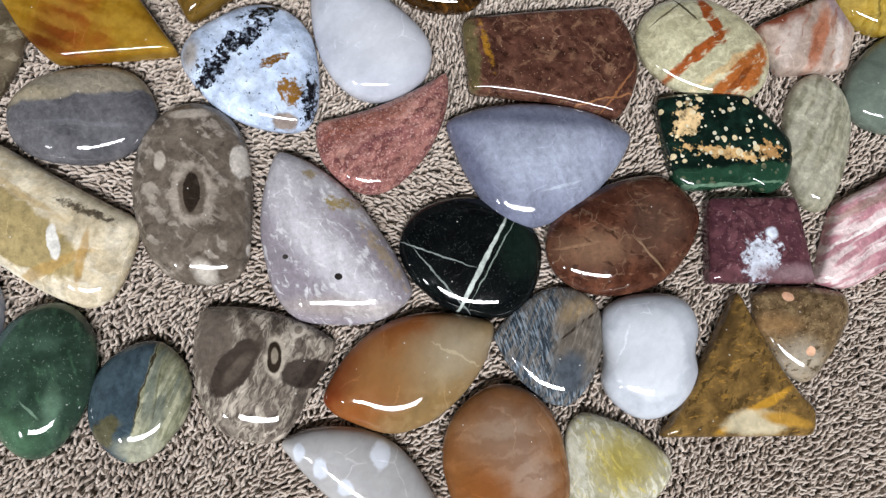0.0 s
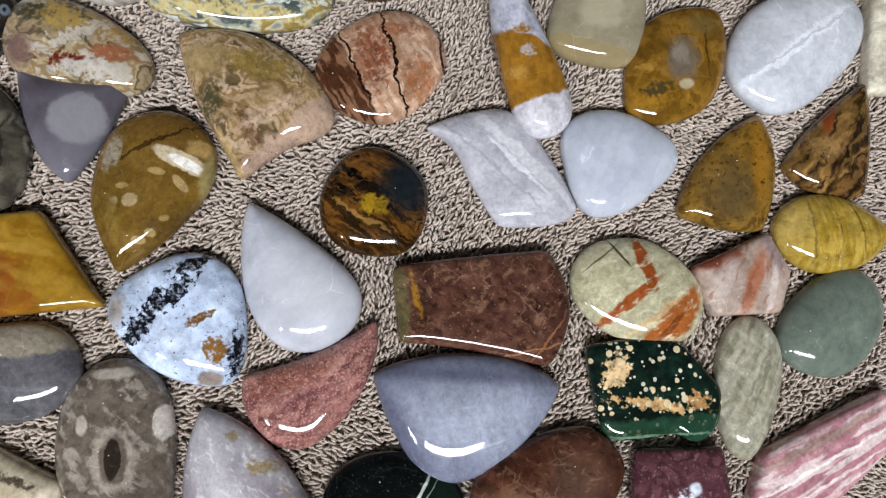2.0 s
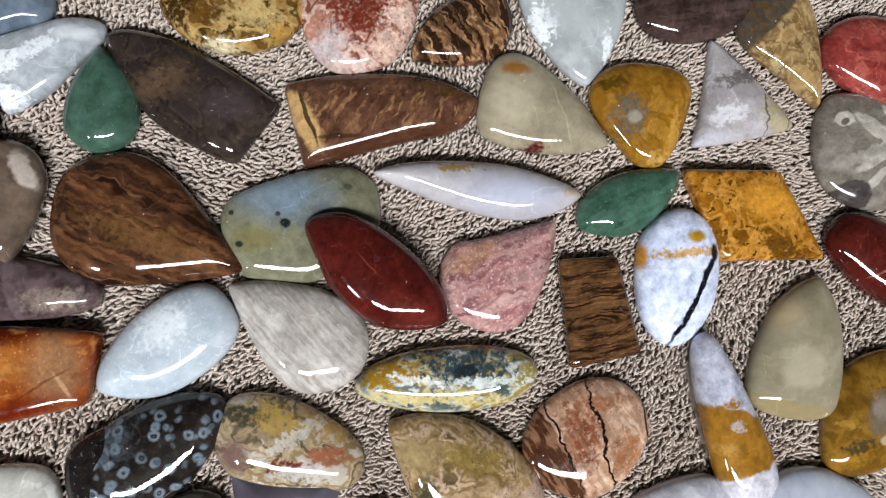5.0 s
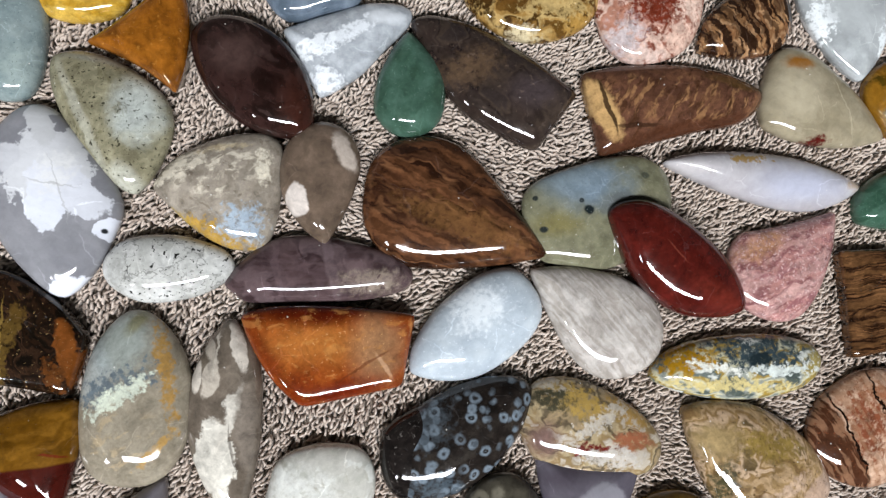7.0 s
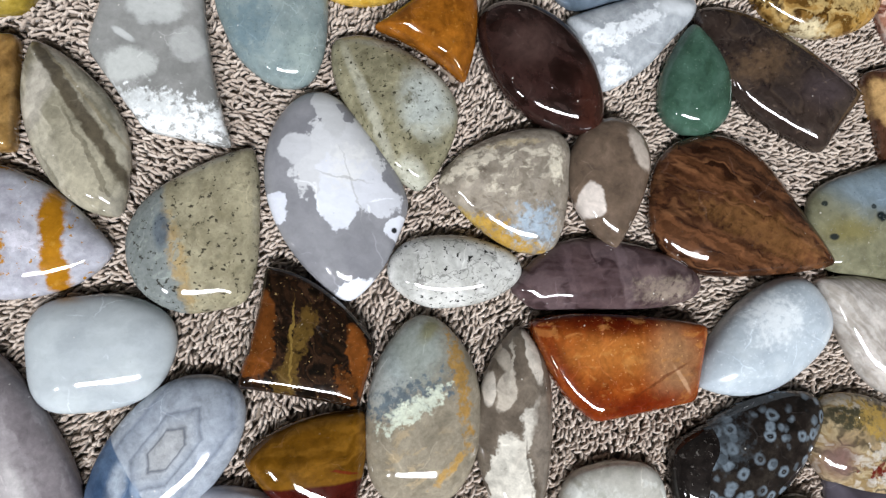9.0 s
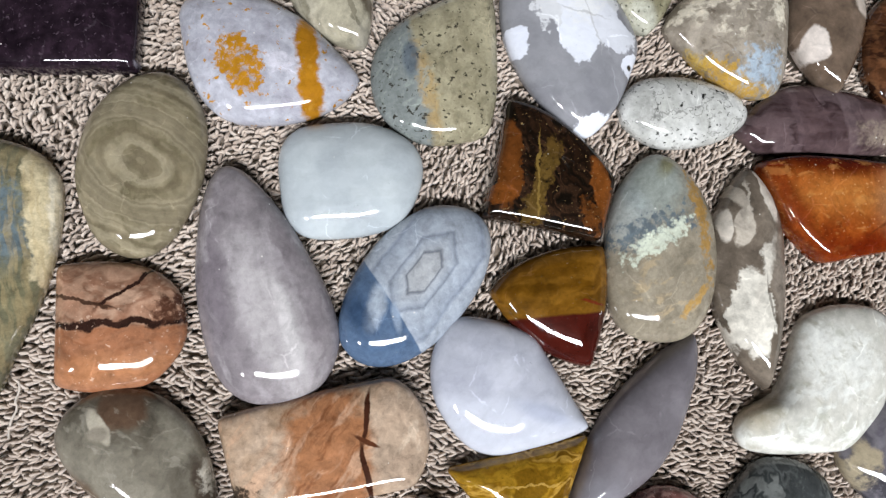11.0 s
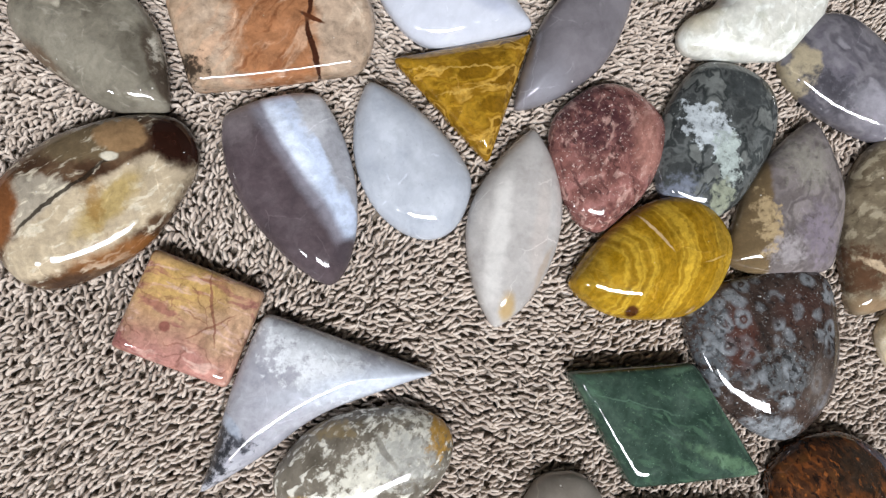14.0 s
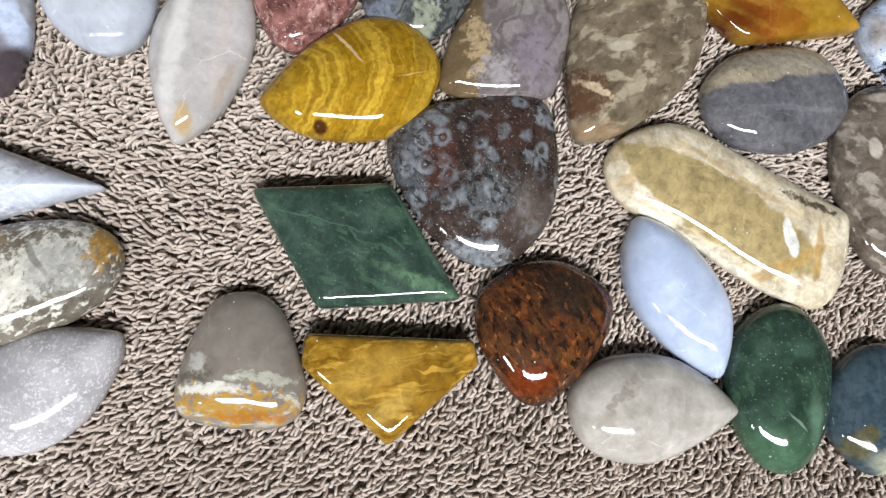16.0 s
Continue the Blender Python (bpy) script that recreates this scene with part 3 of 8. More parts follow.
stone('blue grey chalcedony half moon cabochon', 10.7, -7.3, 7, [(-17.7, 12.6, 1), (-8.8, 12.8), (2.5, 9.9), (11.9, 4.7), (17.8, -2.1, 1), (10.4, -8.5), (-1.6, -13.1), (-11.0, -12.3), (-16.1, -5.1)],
      # paler soft middle, darker along the left and upper edges, thin pale line low down
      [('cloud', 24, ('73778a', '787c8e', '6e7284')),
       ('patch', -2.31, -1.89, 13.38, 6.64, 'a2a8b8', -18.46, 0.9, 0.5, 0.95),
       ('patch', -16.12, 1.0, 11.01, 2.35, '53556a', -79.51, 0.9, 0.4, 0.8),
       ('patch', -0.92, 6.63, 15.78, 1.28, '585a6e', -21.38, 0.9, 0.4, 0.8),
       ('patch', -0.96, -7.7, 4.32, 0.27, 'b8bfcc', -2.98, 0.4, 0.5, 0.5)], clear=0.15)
stone('dusky pink speckled aventurine shield', -16.9, 6.2, 5, [(-13.7, 7.1, 1), (-0.4, 6.5), (14.2, 9.1, 1), (10.6, 0.5), (1.7, -7.7), (-8.6, -10.1), (-15.1, -2.1)],
      [('cloud', 2.9, ('7d504c', '94655e', '623a36')),
       ('flow', 2.6, ('754749', '94645c', '613838', 'a87c70'), 15.6, 2, 0.7),
       ('lines', 16.1, 3.31, 'a8786c', 0.5, 2.29, 0.5),
       ('patch', -5.8, 4.0, 7.7, 2.6, '8a5648', 1.4, 0.6, 1.61, 1, 0.63),
       ('dots', 0.88, 0.3, 'bd9a92', 0.6),
       ('dots', 1.77, 0.16, '512d2b', 0.7)])
stone('white and lilac grey agate wing cabochon', -36.4, -8.5, 6.5, [(-3.3, 18.6, 1), (5.7, 8.9), (10.9, -5.8), (12.2, -16.2, 1), (5.3, -18.8), (-3.1, -17.1), (-11.2, -11.7), (-11.9, 1.0), (-8.9, 10.4)],
      [('cloud', 6, ('aaa6aa', 'b6b2b6', '9a959a')),
       ('half', 14.24, -5.97, 140.36, '857c84', 1.6, 1.8, 0.8),
       ('patch', -0.69, -4.11, 14.93, 3.76, 'c9c6ca', -67.97, 0.7, 1.4, 0.9),
       ('wisps', -67.6, 1.2, 2.5, 'd8d6d8', 0.32, 0.7),
       ('patch', 4.83, 3.9, 2.79, 1.5, '8f7a45', -18.86, 0.3, 0.8, 0.9, 0.9),
       ('patch', 1.05, 11.38, 1.29, 0.86, '8f7a4d', -18.58, 0.3, 0.5, 0.8, 0.6),
       ('patch', 8.92, -7.5, 7.27, 1.07, '9c8a70', -72.87, 0.4, 0.9, 0.8, 0.9),
       ('patch', -0.12, -8.93, 0.75, 0.64, '2a2724', -19.51, 0.1, 0.1),
       ('patch', -8.11, -2.11, 0.54, 0.43, '3a3632', -19.33, 0.1, 0.1),
       ('patch', -1.83, -14.19, 11.25, 1.61, 'a59a90', -22.08, 0.7, 0.8, 0.6)], clear=0.2)
stone('grey brown petrified wood oval with dark hole', -57.0, 6.8, 6, [(4.9, 17.3), (11.3, 11.2), (11.4, 1.1), (8.1, -9.5), (3.9, -17.2), (-2.6, -17.4), (-9.6, -12.3), (-11.4, -2.7), (-9.0, 8.0), (-3.4, 15.5)],
      [('cloud', 6, ('62584e', '70665b', '51483f')),
       ('wisps', -63.23, 2.6, 2, '9d9387', 0.42, 0.75),
       ('wisps', 31.82, 2, 2.5, '40372f', 0.3, 0.65),
       ('patch', 0.63, -0.82, 3.77, 5.77, '968b7f', -18.73, 0.15, 0.7),
       ('patch', 0.44, -0.75, 2.55, 4.44, '5e544a', -18.73, 0.15, 0.5),
       ('patch', 0.4, -0.52, 1.55, 3.66, '2a221c', -18.72, 0.08, 0.4),
       ('patch', 10.37, 2.55, 2.0, 3.33, 'c3bab0', -18.43, 0.1, 0.7),
       ('patch', 6.81, -13.84, 0.89, 1.33, 'c3bab0', -19.23, 0.15, 0.3),
       ('patch', -2.05, -15.3, 2.72, 1.66, 'b0a89d', -66.57, 0.5, 0.8),
       ('patch', 4.23, 14.44, 3.77, 1.0, 'a1978b', -17.97, 0.3, 0.8),
       ('patch', -3.28, 7.09, 1.11, 1.78, 'a89e92', -18.43, 0.2, 0.6),
       ('patch', 6.45, -7.18, 3.33, 4.44, '5a5047', -18.93, 0.3, 1.2, 0.7)])
stone('long cream and tan fossil slab cabochon', -86.7, 11.6, 6, [(-16.8, 17.7), (-10.4, 19.3), (-3.1, 17.7), (4.8, 9.4), (12.1, 1.2), (19.3, -6.4, 1), (16.3, -12.1), (10.9, -18.3), (6.0, -19.4, 1), (-1.7, -12.2), (-10.4, -0.6), (-18.1, 8.5), (-19.1, 13.3)],
      [('cloud', 6, ('c9bb9f', 'd6cab2', 'b8a686')),
       ('wisps', -45.11, 1.6, 4, 'dfd6c4', 0.35, 0.6),
       ('patch', -3.92, 1.86, 19.22, 5.17, '9c8a5e', -52.53, 0.08, 1.3, 0.95),
       ('wisps', -45.11, 1.6, 3, '877550', 0.35, 0.6, -4.37, 2.23, 13.14, 6.13, -20.02),
       ('patch', 2.95, -10.31, 7.48, 1.14, 'ad8c52', 4.01, 0.3, 1.0, 0.7),
       ('patch', 8.63, -10.41, 5.21, 0.79, 'a9864c', -118.36, 0.3, 0.8, 0.7),
       ('patch', 4.98, -6.51, 3.09, 1.05, 'd8d4cb', -103.27, 0.15, 0.8),
       ('patch', 11.5, -2.57, 4.75, 0.88, '3c3024', -41.49, 0.3, 0.6, 0.9, 0.9),
       ('patch', -16.82, 11.77, 1.23, 1.05, 'bda27c', -19.27, 0.4, 0.6, 0.7),
       ('patch', -9.35, -1.96, 15.7, 0.53, 'e2dac8', -52.58, 0.4, 0.8, 0.7),
       ('patch', 0.58, 5.96, 11.61, 0.61, 'b39a6c', -52.64, 0.4, 0.9, 0.6)])
stone('grey oval cabochon with a tan upper band', -71.5, 27.6, 6, [(0.1, 9.7), (10.7, 5.6), (13.1, -2.7), (10.4, -7.2), (3.7, -9.7), (-3.7, -8.6), (-12.0, -3.1), (-13.0, 4.6), (-7.8, 9.2)],
      [('cloud', 7.1, ('5d5c5f', '686669', '504f53')),
       ('half', -14.1, 5.7, -11.2, '8b8272', 1.42, 0.51, 1),
       ('patch', -6.7, 5.9, 5.1, 1.2, 'a0947c', -17.9, 0.7, 0.64),
       ('patch', -3.3, -1.4, 13.6, 0.51, '6e6d71', -20.3, 0.25, 0.97, 0.5)])
stone('honey yellow and amber agate freeform', -65.4, 47.0, 5, [(14.2, -12.9, 1), (7.8, 9.0, 1), (-12.8, 13.2, 1), (-13.6, 5.2), (-8.3, -7.9, 1)],
      [('cloud', 6.3, ('8f6a1c', 'a37e2a', '7d5614')),
       ('flow', 6.3, ('8a661a', 'a07a26', '7a5412', 'b08c3a'), -43.1, 2, 0.35),
       ('patch', -3.0, -3.7, 5.2, 6.3, '84481a', 2.1, 0.7, 4.72),
       ('patch', -8.5, -4.8, 4.2, 4.2, '582a0f', -17.9, 0.8, 2.2),
       ('lines', -43.1, 5.25, 'b08c38', 0.4, 1.51, 0.5),
       ('patch', -1.3, 5.1, 11.9, 1.05, 'b5923e', -30.4, 0.25, 1.76, 0.5)], clear=0.3, tablet=1.0)
stone('pale blue dendritic opal with black specks', -39.1, 26.2, 6, [(6.1, 13.1), (12.3, 6.9), (12.2, -2.7), (7.4, -13.0), (1.7, -13.1), (-7.5, -6.3), (-12.3, 4.0), (-11.4, 9.1), (-5.5, 12.5)],
      [('cloud', 6.5, ('b8c6dc', 'c6d2e4', 'a8b6ce')),
       ('patch', -1.7, 5.3, 7.6, 2.4, '131318', 21.7, 0.1, 2.1, 1, 0.91),
       ('patch', -7.8, 0.9, 3.9, 1.7, '131318', 21.7, 0.1, 1.53, 1, 0.91),
       ('patch', 6.0, 10.5, 4.3, 1.3, '181511', 1.7, 0.1, 1.14, 1, 0.91),
       ('patch', 8.4, -9.7, 1.5, 5.4, '121116', -18.3, 0.1, 1.33, 1, 0.91),
       ('patch', 4.2, -0.2, 3.0, 1.1, '69481d', 11.7, 0.15, 0.66, 1, 0.63),
       ('patch', 5.3, -7.0, 2.2, 2.8, '7a5522', -18.3, 0.12, 1.17, 1, 0.56),
       ('patch', 2.7, -11.8, 2.4, 1.5, '8d8078', -18.3, 0.2, 1.37),
       ('patch', -10.1, 6.3, 1.7, 3.3, '9a9490', -18.3, 0.6, 0.91),
       ('dots', 1.3, 0.06, '26262b', 1)])
stone('translucent white drop cabochon', -14.9, 29.9, 6.5, [(-4.8, 16.1, 1), (4.1, 5.5), (10.3, -5.1), (10.2, -11.2), (5.6, -15.8), (-4.0, -16.3), (-10.0, -9.5), (-10.3, 2.6)],
      [('cloud', 7.9, ('bfc1ca', 'c9cbd3', 'b4b6c0')),
       ('patch', 3.0, -6.1, 6.8, 5.7, 'cfd0d6', -18.1, 0.9, 2.97)], clear=0.5)
stone('dark red brown jasper rectangle with gold end', 18.1, 9.5, 5, [(-14.6, 14.9, 1), (1.1, 11.8), (16.9, 8.1, 1), (18.3, 0.0), (16.6, -7.1), (9.1, -14.9, 1), (-5.3, -6.2), (-18.3, -0.1, 1)],
      [('cloud', 5, ('503329', '644437', '3c251e')),
       ('patch', -16.04, 6.34, 2.01, 9.38, '5a5236', -17.44, 0.25, 1.0, 0.9),
       ('patch', -12.02, 7.53, 5.23, 0.78, '966a20', -95.36, 0.3, 0.9, 0.9, 0.8),
       ('wisps', 15.51, 2.4, 1.5, '7b5c47', 0.35, 0.65),
       ('wisps', -55.86, 1.5, 2, '2b1812', 0.32, 0.75),
       ('patch', 5.66, -10.26, 8.31, 0.22, '9c6c48', -5.6, 0.3, 1, 0.7),
       ('patch', 10.28, -9.58, 6.57, 0.22, '93623f', 32.6, 0.3, 1, 0.7),
       ('dots', 0.9, 0.03, 'b09070', 0.8),
       ('cracks', 6.0, '94705a', 0.4)], tablet=1.0)
stone('cream jasper oval with rust red streaks', 51.2, 2.9, 5.5, [(-1.3, 12.5), (6.8, 8.8), (13.3, -2.6), (9.9, -10.5), (3.8, -12.6), (-5.7, -9.2), (-13.0, -0.5), (-13.3, 7.2), (-8.3, 12.1)],
      [('cloud', 6, ('aca688', 'b9b496', '9c9678')),
       ('patch', 2.17, 5.61, 6.09, 1.67, '8a4520', -90.71, 0.18, 1.2),
       ('patch', -3.88, -1.03, 8.1, 1.22, '8f4a22', -159.87, 0.2, 1.2),
       ('patch', 4.07, -7.74, 8.97, 3.45, '985729', -152.31, 0.18, 1.6),
       ('patch', 0.17, -5.63, 7.59, 0.78, 'c4a77a', 17.23, 0.3, 1, 0.8),
       ('wisps', 10.74, 1.6, 3, 'c9c3a4', 0.35, 0.7),
       ('patch', -2.13, 9.08, 3.6, 0.28, '39301f', -71.75, 0.2, 0.5, 0.9),
       ('patch', -6.29, 9.47, 4.54, 0.22, '39301f', 20.29, 0.2, 0.5, 0.8),
       ('patch', 2.8, -8.81, 4.2, 0.67, '6b3517', -152.65, 0.3, 0.9, 0.8)])
stone('red and white banded agate shield', 74.1, -3.1, 5, [(-10.3, 7.5, 1), (8.6, 9.2, 1), (10.4, -0.4, 1), (4.8, -8.0, 1), (-9.6, -3.9, 1)],
      [('cloud', 6, ('ab978a', 'b8a598', '9a8679')),
       ('patch', -6.2, 8.57, 6.66, 3.13, '763720', -5.03, 0.3, 1.2, 0.95),
       ('patch', -6.48, 1.45, 6.4, 2.23, 'c0b1a7', -136.52, 0.5, 1.2, 0.8),
       ('patch', 0.81, 0.62, 7.63, 1.67, 'a3664a', 51.53, 0.4, 1.2, 0.9),
       ('patch', 4.04, -2.66, 5.92, 0.89, 'c9bcb4', 59.5, 0.4, 0.9, 0.8),
       ('patch', 7.34, 5.21, 4.44, 1.45, '8a767a', -83.24, 0.5, 0.8, 0.8),
       ('wisps', 46.94, 1.6, 5, '8f5238', 0.3, 0.6)], clear=0.15, tablet=1.0)
stone('yellow jasper drop with fine dark lines', 97.8, 1.7, 6, [(-12.9, 4.6), (-9.0, 8.5), (-2.3, 9.2), (6.2, 5.1), (13.2, -4.8, 1), (4.7, -9.2), (-6.3, -8.0), (-12.4, -2.1)],
      [('cloud', 5.1, ('94782a', 'a58a3a', '82661e')),
       ('patch', -6.6, 1.1, 9.0, 0.32, '453610', -106.4, 0.25, 1.23, 0.8),
       ('patch', -1.0, -0.9, 9.1, 0.32, '453610', -99.8, 0.25, 1.54, 0.8),
       ('patch', 4.2, -1.7, 6.8, 0.32, '503f18', -95.1, 0.25, 1.23, 0.7),
       ('lines', -100.7, 2.05, 'b89f50', 0.5, 0.62, 0.5),
       ('patch', -10.1, 4.7, 3.9, 5.1, 'b09650', -19.0, 0.8, 2.02)])
stone('smooth grey green oval cabochon', 89.5, -17.4, 6.5, [(8.3, 10.4), (13.0, 4.9), (10.2, -4.5), (-0.1, -10.4), (-7.8, -8.8), (-13.1, -2.6), (-11.0, 4.3), (-1.7, 9.9)],
      [('cloud', 7.6, ('697469', '768174', '5b655c')),
       ('dots', 1.26, 0.06, '8e988c', 0.5)], clear=0.3)
stone('golden brown leaf shaped agate cabochon', 78.5, 19.0, 5, [(13.0, 12.4, 1), (13.2, 3.4), (9.2, -6.0), (3.8, -12.4, 1), (-5.3, -9.0), (-13.4, -3.0, 1), (-8.2, 3.6), (1.8, 9.7)],
      [('cloud', 4.6, ('61461b', '7d5c26', '473212')),
       ('flow', 4.6, ('4a3412', '74551e', '8d6a2a', '5c4219'), 27.3, 1.3, 0.7),
       ('veins', 6.3, '94722e', 0.05, 0.5),
       ('patch', -1.2, -1.5, 6.3, 6.3, '5c4a2a', -18.7, 0.7, 6.65),
       ('patch', 7.7, 1.9, 2.0, 8.9, '8f651f', -18.7, 0.6, 1.06),
       ('patch', -4.1, 4.5, 3.8, 3.8, '7d5f2c', -18.7, 0.6, 2.05, 1, 0.56),
       ('dots', 2.03, 0.16, '35240e', 0.8)], clear=0.2)
stone('dark brown grained wood jasper triangle', 105.7, 18.6, 5, [(13.2, 12.3, 1), (8.9, -0.7), (2.5, -12.2, 1), (-8.2, -8.1), (-13.7, 0.0, 1), (-2.3, 6.9)],
      [('cloud', 3.4, ('3e2c19', '584024', '271b0e')),
       ('flow', 3.4, ('25190e', '583f24', '8a693a', '352412', '6c4e29'), -142.1, 4, 0.9),
       ('lines', -142.1, 2.62, '1b1108', 0.85, 2.72, 0.7),
       ('lines', -142.1, 4.45, '866636', 0.5, 3.14, 0.6),
       ('patch', 0.8, 7.8, 1.3, 5.2, '7a3c1c', -38.4, 0.3, 1.18),
       ('patch', -3.4, 1.3, 3.9, 2.1, '8a6a40', -18.4, 0.5, 1.27, 1, 0.63)])
stone('pearly white oval cabochon with a pale streak', 105.5, 42.5, 7, [(7.9, 12.2), (17.4, 7.6), (17.0, -1.0), (6.9, -9.0), (-9.3, -12.9), (-17.4, -4.2), (-15.7, 4.7), (-5.2, 12.6)],
      [('cloud', 9.3, ('c3c6cc', 'cfd2d8', 'b5b9c0')),
       ('patch', -1.3, 0.6, 17.2, 1.46, 'e0e3e8', -160.7, 0.25, 2.86, 0.8),
       ('patch', 0.4, 1.3, 16.3, 0.4, 'a7abb4', -164.6, 0.25, 2.86, 0.6)], clear=0.3)
stone('pale cream rectangular stone slab', 131.4, 40.0, 5, [(-0.6, 16.5, 1), (14.1, 13.7, 1), (1.8, -16.6, 1), (-14.2, -11.9, 1)],
      [('cloud', 6.8, ('c9c2ae', 'd4cebc', 'b9b29e'))], tablet=1.0)
stone('golden brown agate with a grey eye', 76.9, 47.6, 5.5, [(3.9, 12.0), (14.2, 9.0, 1), (12.4, -1.5), (3.9, -11.1), (-7.7, -12.1), (-14.3, -7.4, 1), (-12.1, 0.6), (-5.4, 9.4)],
      [('cloud', 6.0, ('6e5019', '7d5d22', '5c4013')),
       ('flow', 4.8, ('5c4013', '7d5a20', '926c2a', '684a17'), 26.6, 1.2, 0.6),
       ('patch', 0.2, 0.0, 3.6, 4.6, '695d4c', -25.3, 0.4, 2.71),
       ('patch', 0.2, 0.9, 1.9, 2.4, '7d7264', -20.3, 0.4, 1.45),
       ('patch', -0.7, -5.6, 1.7, 1.0, 'a5977a', -0.3, 0.3, 0.87),
       ('patch', -8.1, 0.4, 2.2, 1.2, 'a07a34', -20.3, 0.3, 0.81, 1, 0.7),
       ('patch', -9.5, -5.9, 5.3, 2.9, '8f6820', -10.3, 0.5, 1.56, 1, 0.56),
       ('patch', -7.7, -4.8, 3.6, 1.4, '473c22', -0.3, 0.3, 0.98, 1, 0.7),
       ('patch', 6.9, 1.5, 6.9, 0.24, '2d200a', -105.0, 0.25, 1.45, 0.8),
       ('patch', 8.0, 6.1, 3.6, 2.4, '6b582f', -20.3, 0.5, 1.3, 1, 0.56),
       ('dots', 1.21, 0.04, '35260c', 0.7)], clear=0.2)
stone('pale tan translucent agate leaf', 64.3, 65.5, 6, [(12.2, 14.0, 1), (12.6, 1.7), (5.2, -14.2, 1), (0.6, -15.2), (-9.6, -10.4), (-13.6, -5.2, 1), (-8.5, 3.5), (1.4, 12.0)],
      [('cloud', 9.9, ('8f866e', '9d947c', '817860')),
       ('patch', -0.8, -2.3, 4.7, 4.5, 'aaa188', -19.5, 0.3, 1.34),
       ('half', 3.7, -13.7, 149.6, '94845e', 1.49, 0.37, 0.8),
       ('patch', 0.1, 9.6, 3.7, 2.5, 'a89878', 20.5, 0.8, 1.3)], clear=0.4)
stone('white agate drop with an orange middle', 43.8, 59.0, 6, [(0.5, 18.7), (3.3, 17.3), (6.0, 2.0), (6.6, -13.3), (3.6, -18.4), (-2.8, -18.8), (-6.0, -13.6), (-5.5, -1.6), (-3.0, 12.5)],
      [('cloud', 6.0, ('adaebb', 'bcbdc8', '9c9daa')),
       ('half', 4.4, -0.5, 146.2, '8d6220', 2.17, 0.36, 1),
       ('half', 6.3, -11.5, 179.2, 'bdbac0', 1.69, 0.36, 1),
       ('patch', -0.2, -1.3, 1.7, 1.4, 'aca098', -19.9, 0.2, 0.88, 1, 0.63),
       ('patch', 0.4, 3.6, 1.9, 1.4, '8d6220', -19.9, 0.3, 0.88, 1, 0.63),
       ('patch', -3.5, -4.9, 2.4, 1.2, 'a07838', -19.9, 0.5, 0.73, 1, 0.63)], lift=2.5)
stone('white satin agate shield with pale stripes', 31.3, 36.2, 5.5, [(-12.4, 13.7, 1), (0.5, 13.9), (7.3, 10.8), (13.3, -12.8, 1), (8.2, -14.2), (-4.2, -10.8, 1), (-6.8, 0.1), (-7.9, 8.0)],
      [('cloud', 7.2, ('b4b3ba', 'c2c1c8', 'a5a4ac')),
       ('patch', 5.3, 0.7, 14.4, 1.44, 'd6d5da', -60.4, 0.25, 2.01, 0.8),
       ('patch', 3.2, 0.1, 8.1, 0.6, 'e4e3e8', -60.9, 0.25, 2.01, 0.8),
       ('patch', -1.9, 1.8, 16.2, 0.36, '92909a', -60.8, 0.25, 1.72, 0.5)], clear=0.2)
stone('plain white rounded triangle cabochon', 57.4, 31.3, 6.5, [(-0.9, 11.4), (8.0, 6.0), (12.6, -3.3), (3.6, -9.6), (-6.4, -11.4), (-11.9, -8.3), (-12.4, 2.1), (-9.3, 10.1)],
      [('cloud', 8.6, ('bfc4cf', 'c9cdd6', 'b4b9c5'))], clear=0.5)
stone('black and gold round pietersite cabochon', 4.2, 38.1, 5.5, [(3.2, 11.3), (10.6, 3.9), (10.6, -3.5), (4.3, -11.3), (-4.0, -10.5), (-10.6, -5.0), (-10.6, 3.4), (-4.6, 10.0)],
      [('cloud', 3.0, ('0f0f0d', '1c1815', '08080a')),
       ('flow', 2.8, ('0c0b0a', '352310', '15120f', '68431f', '0a0a0c', '20201e'), -48.4, 2, 0.85),
       ('half', 8.0, -10.3, 137.0, '33210d', 3.46, 0.92, 1),
       ('lines', -53.7, 2.31, '7a4f1e', 0.6, 2.4, 0.7),
       ('lines', -54.6, 1.85, '0a0705', 0.6, 2.22, 0.7),
       ('patch', -0.2, -0.9, 3.0, 2.1, '8a6c18', -18.9, 0.3, 1.26, 1, 0.63),
       ('patch', 7.0, 0.9, 4.6, 5.8, '191e22', 1.1, 0.6, 2.42),
       ('patch', -3.6, -2.1, 6.2, 0.35, '94703a', -51.0, 0.25, 2.22, 0.7)])
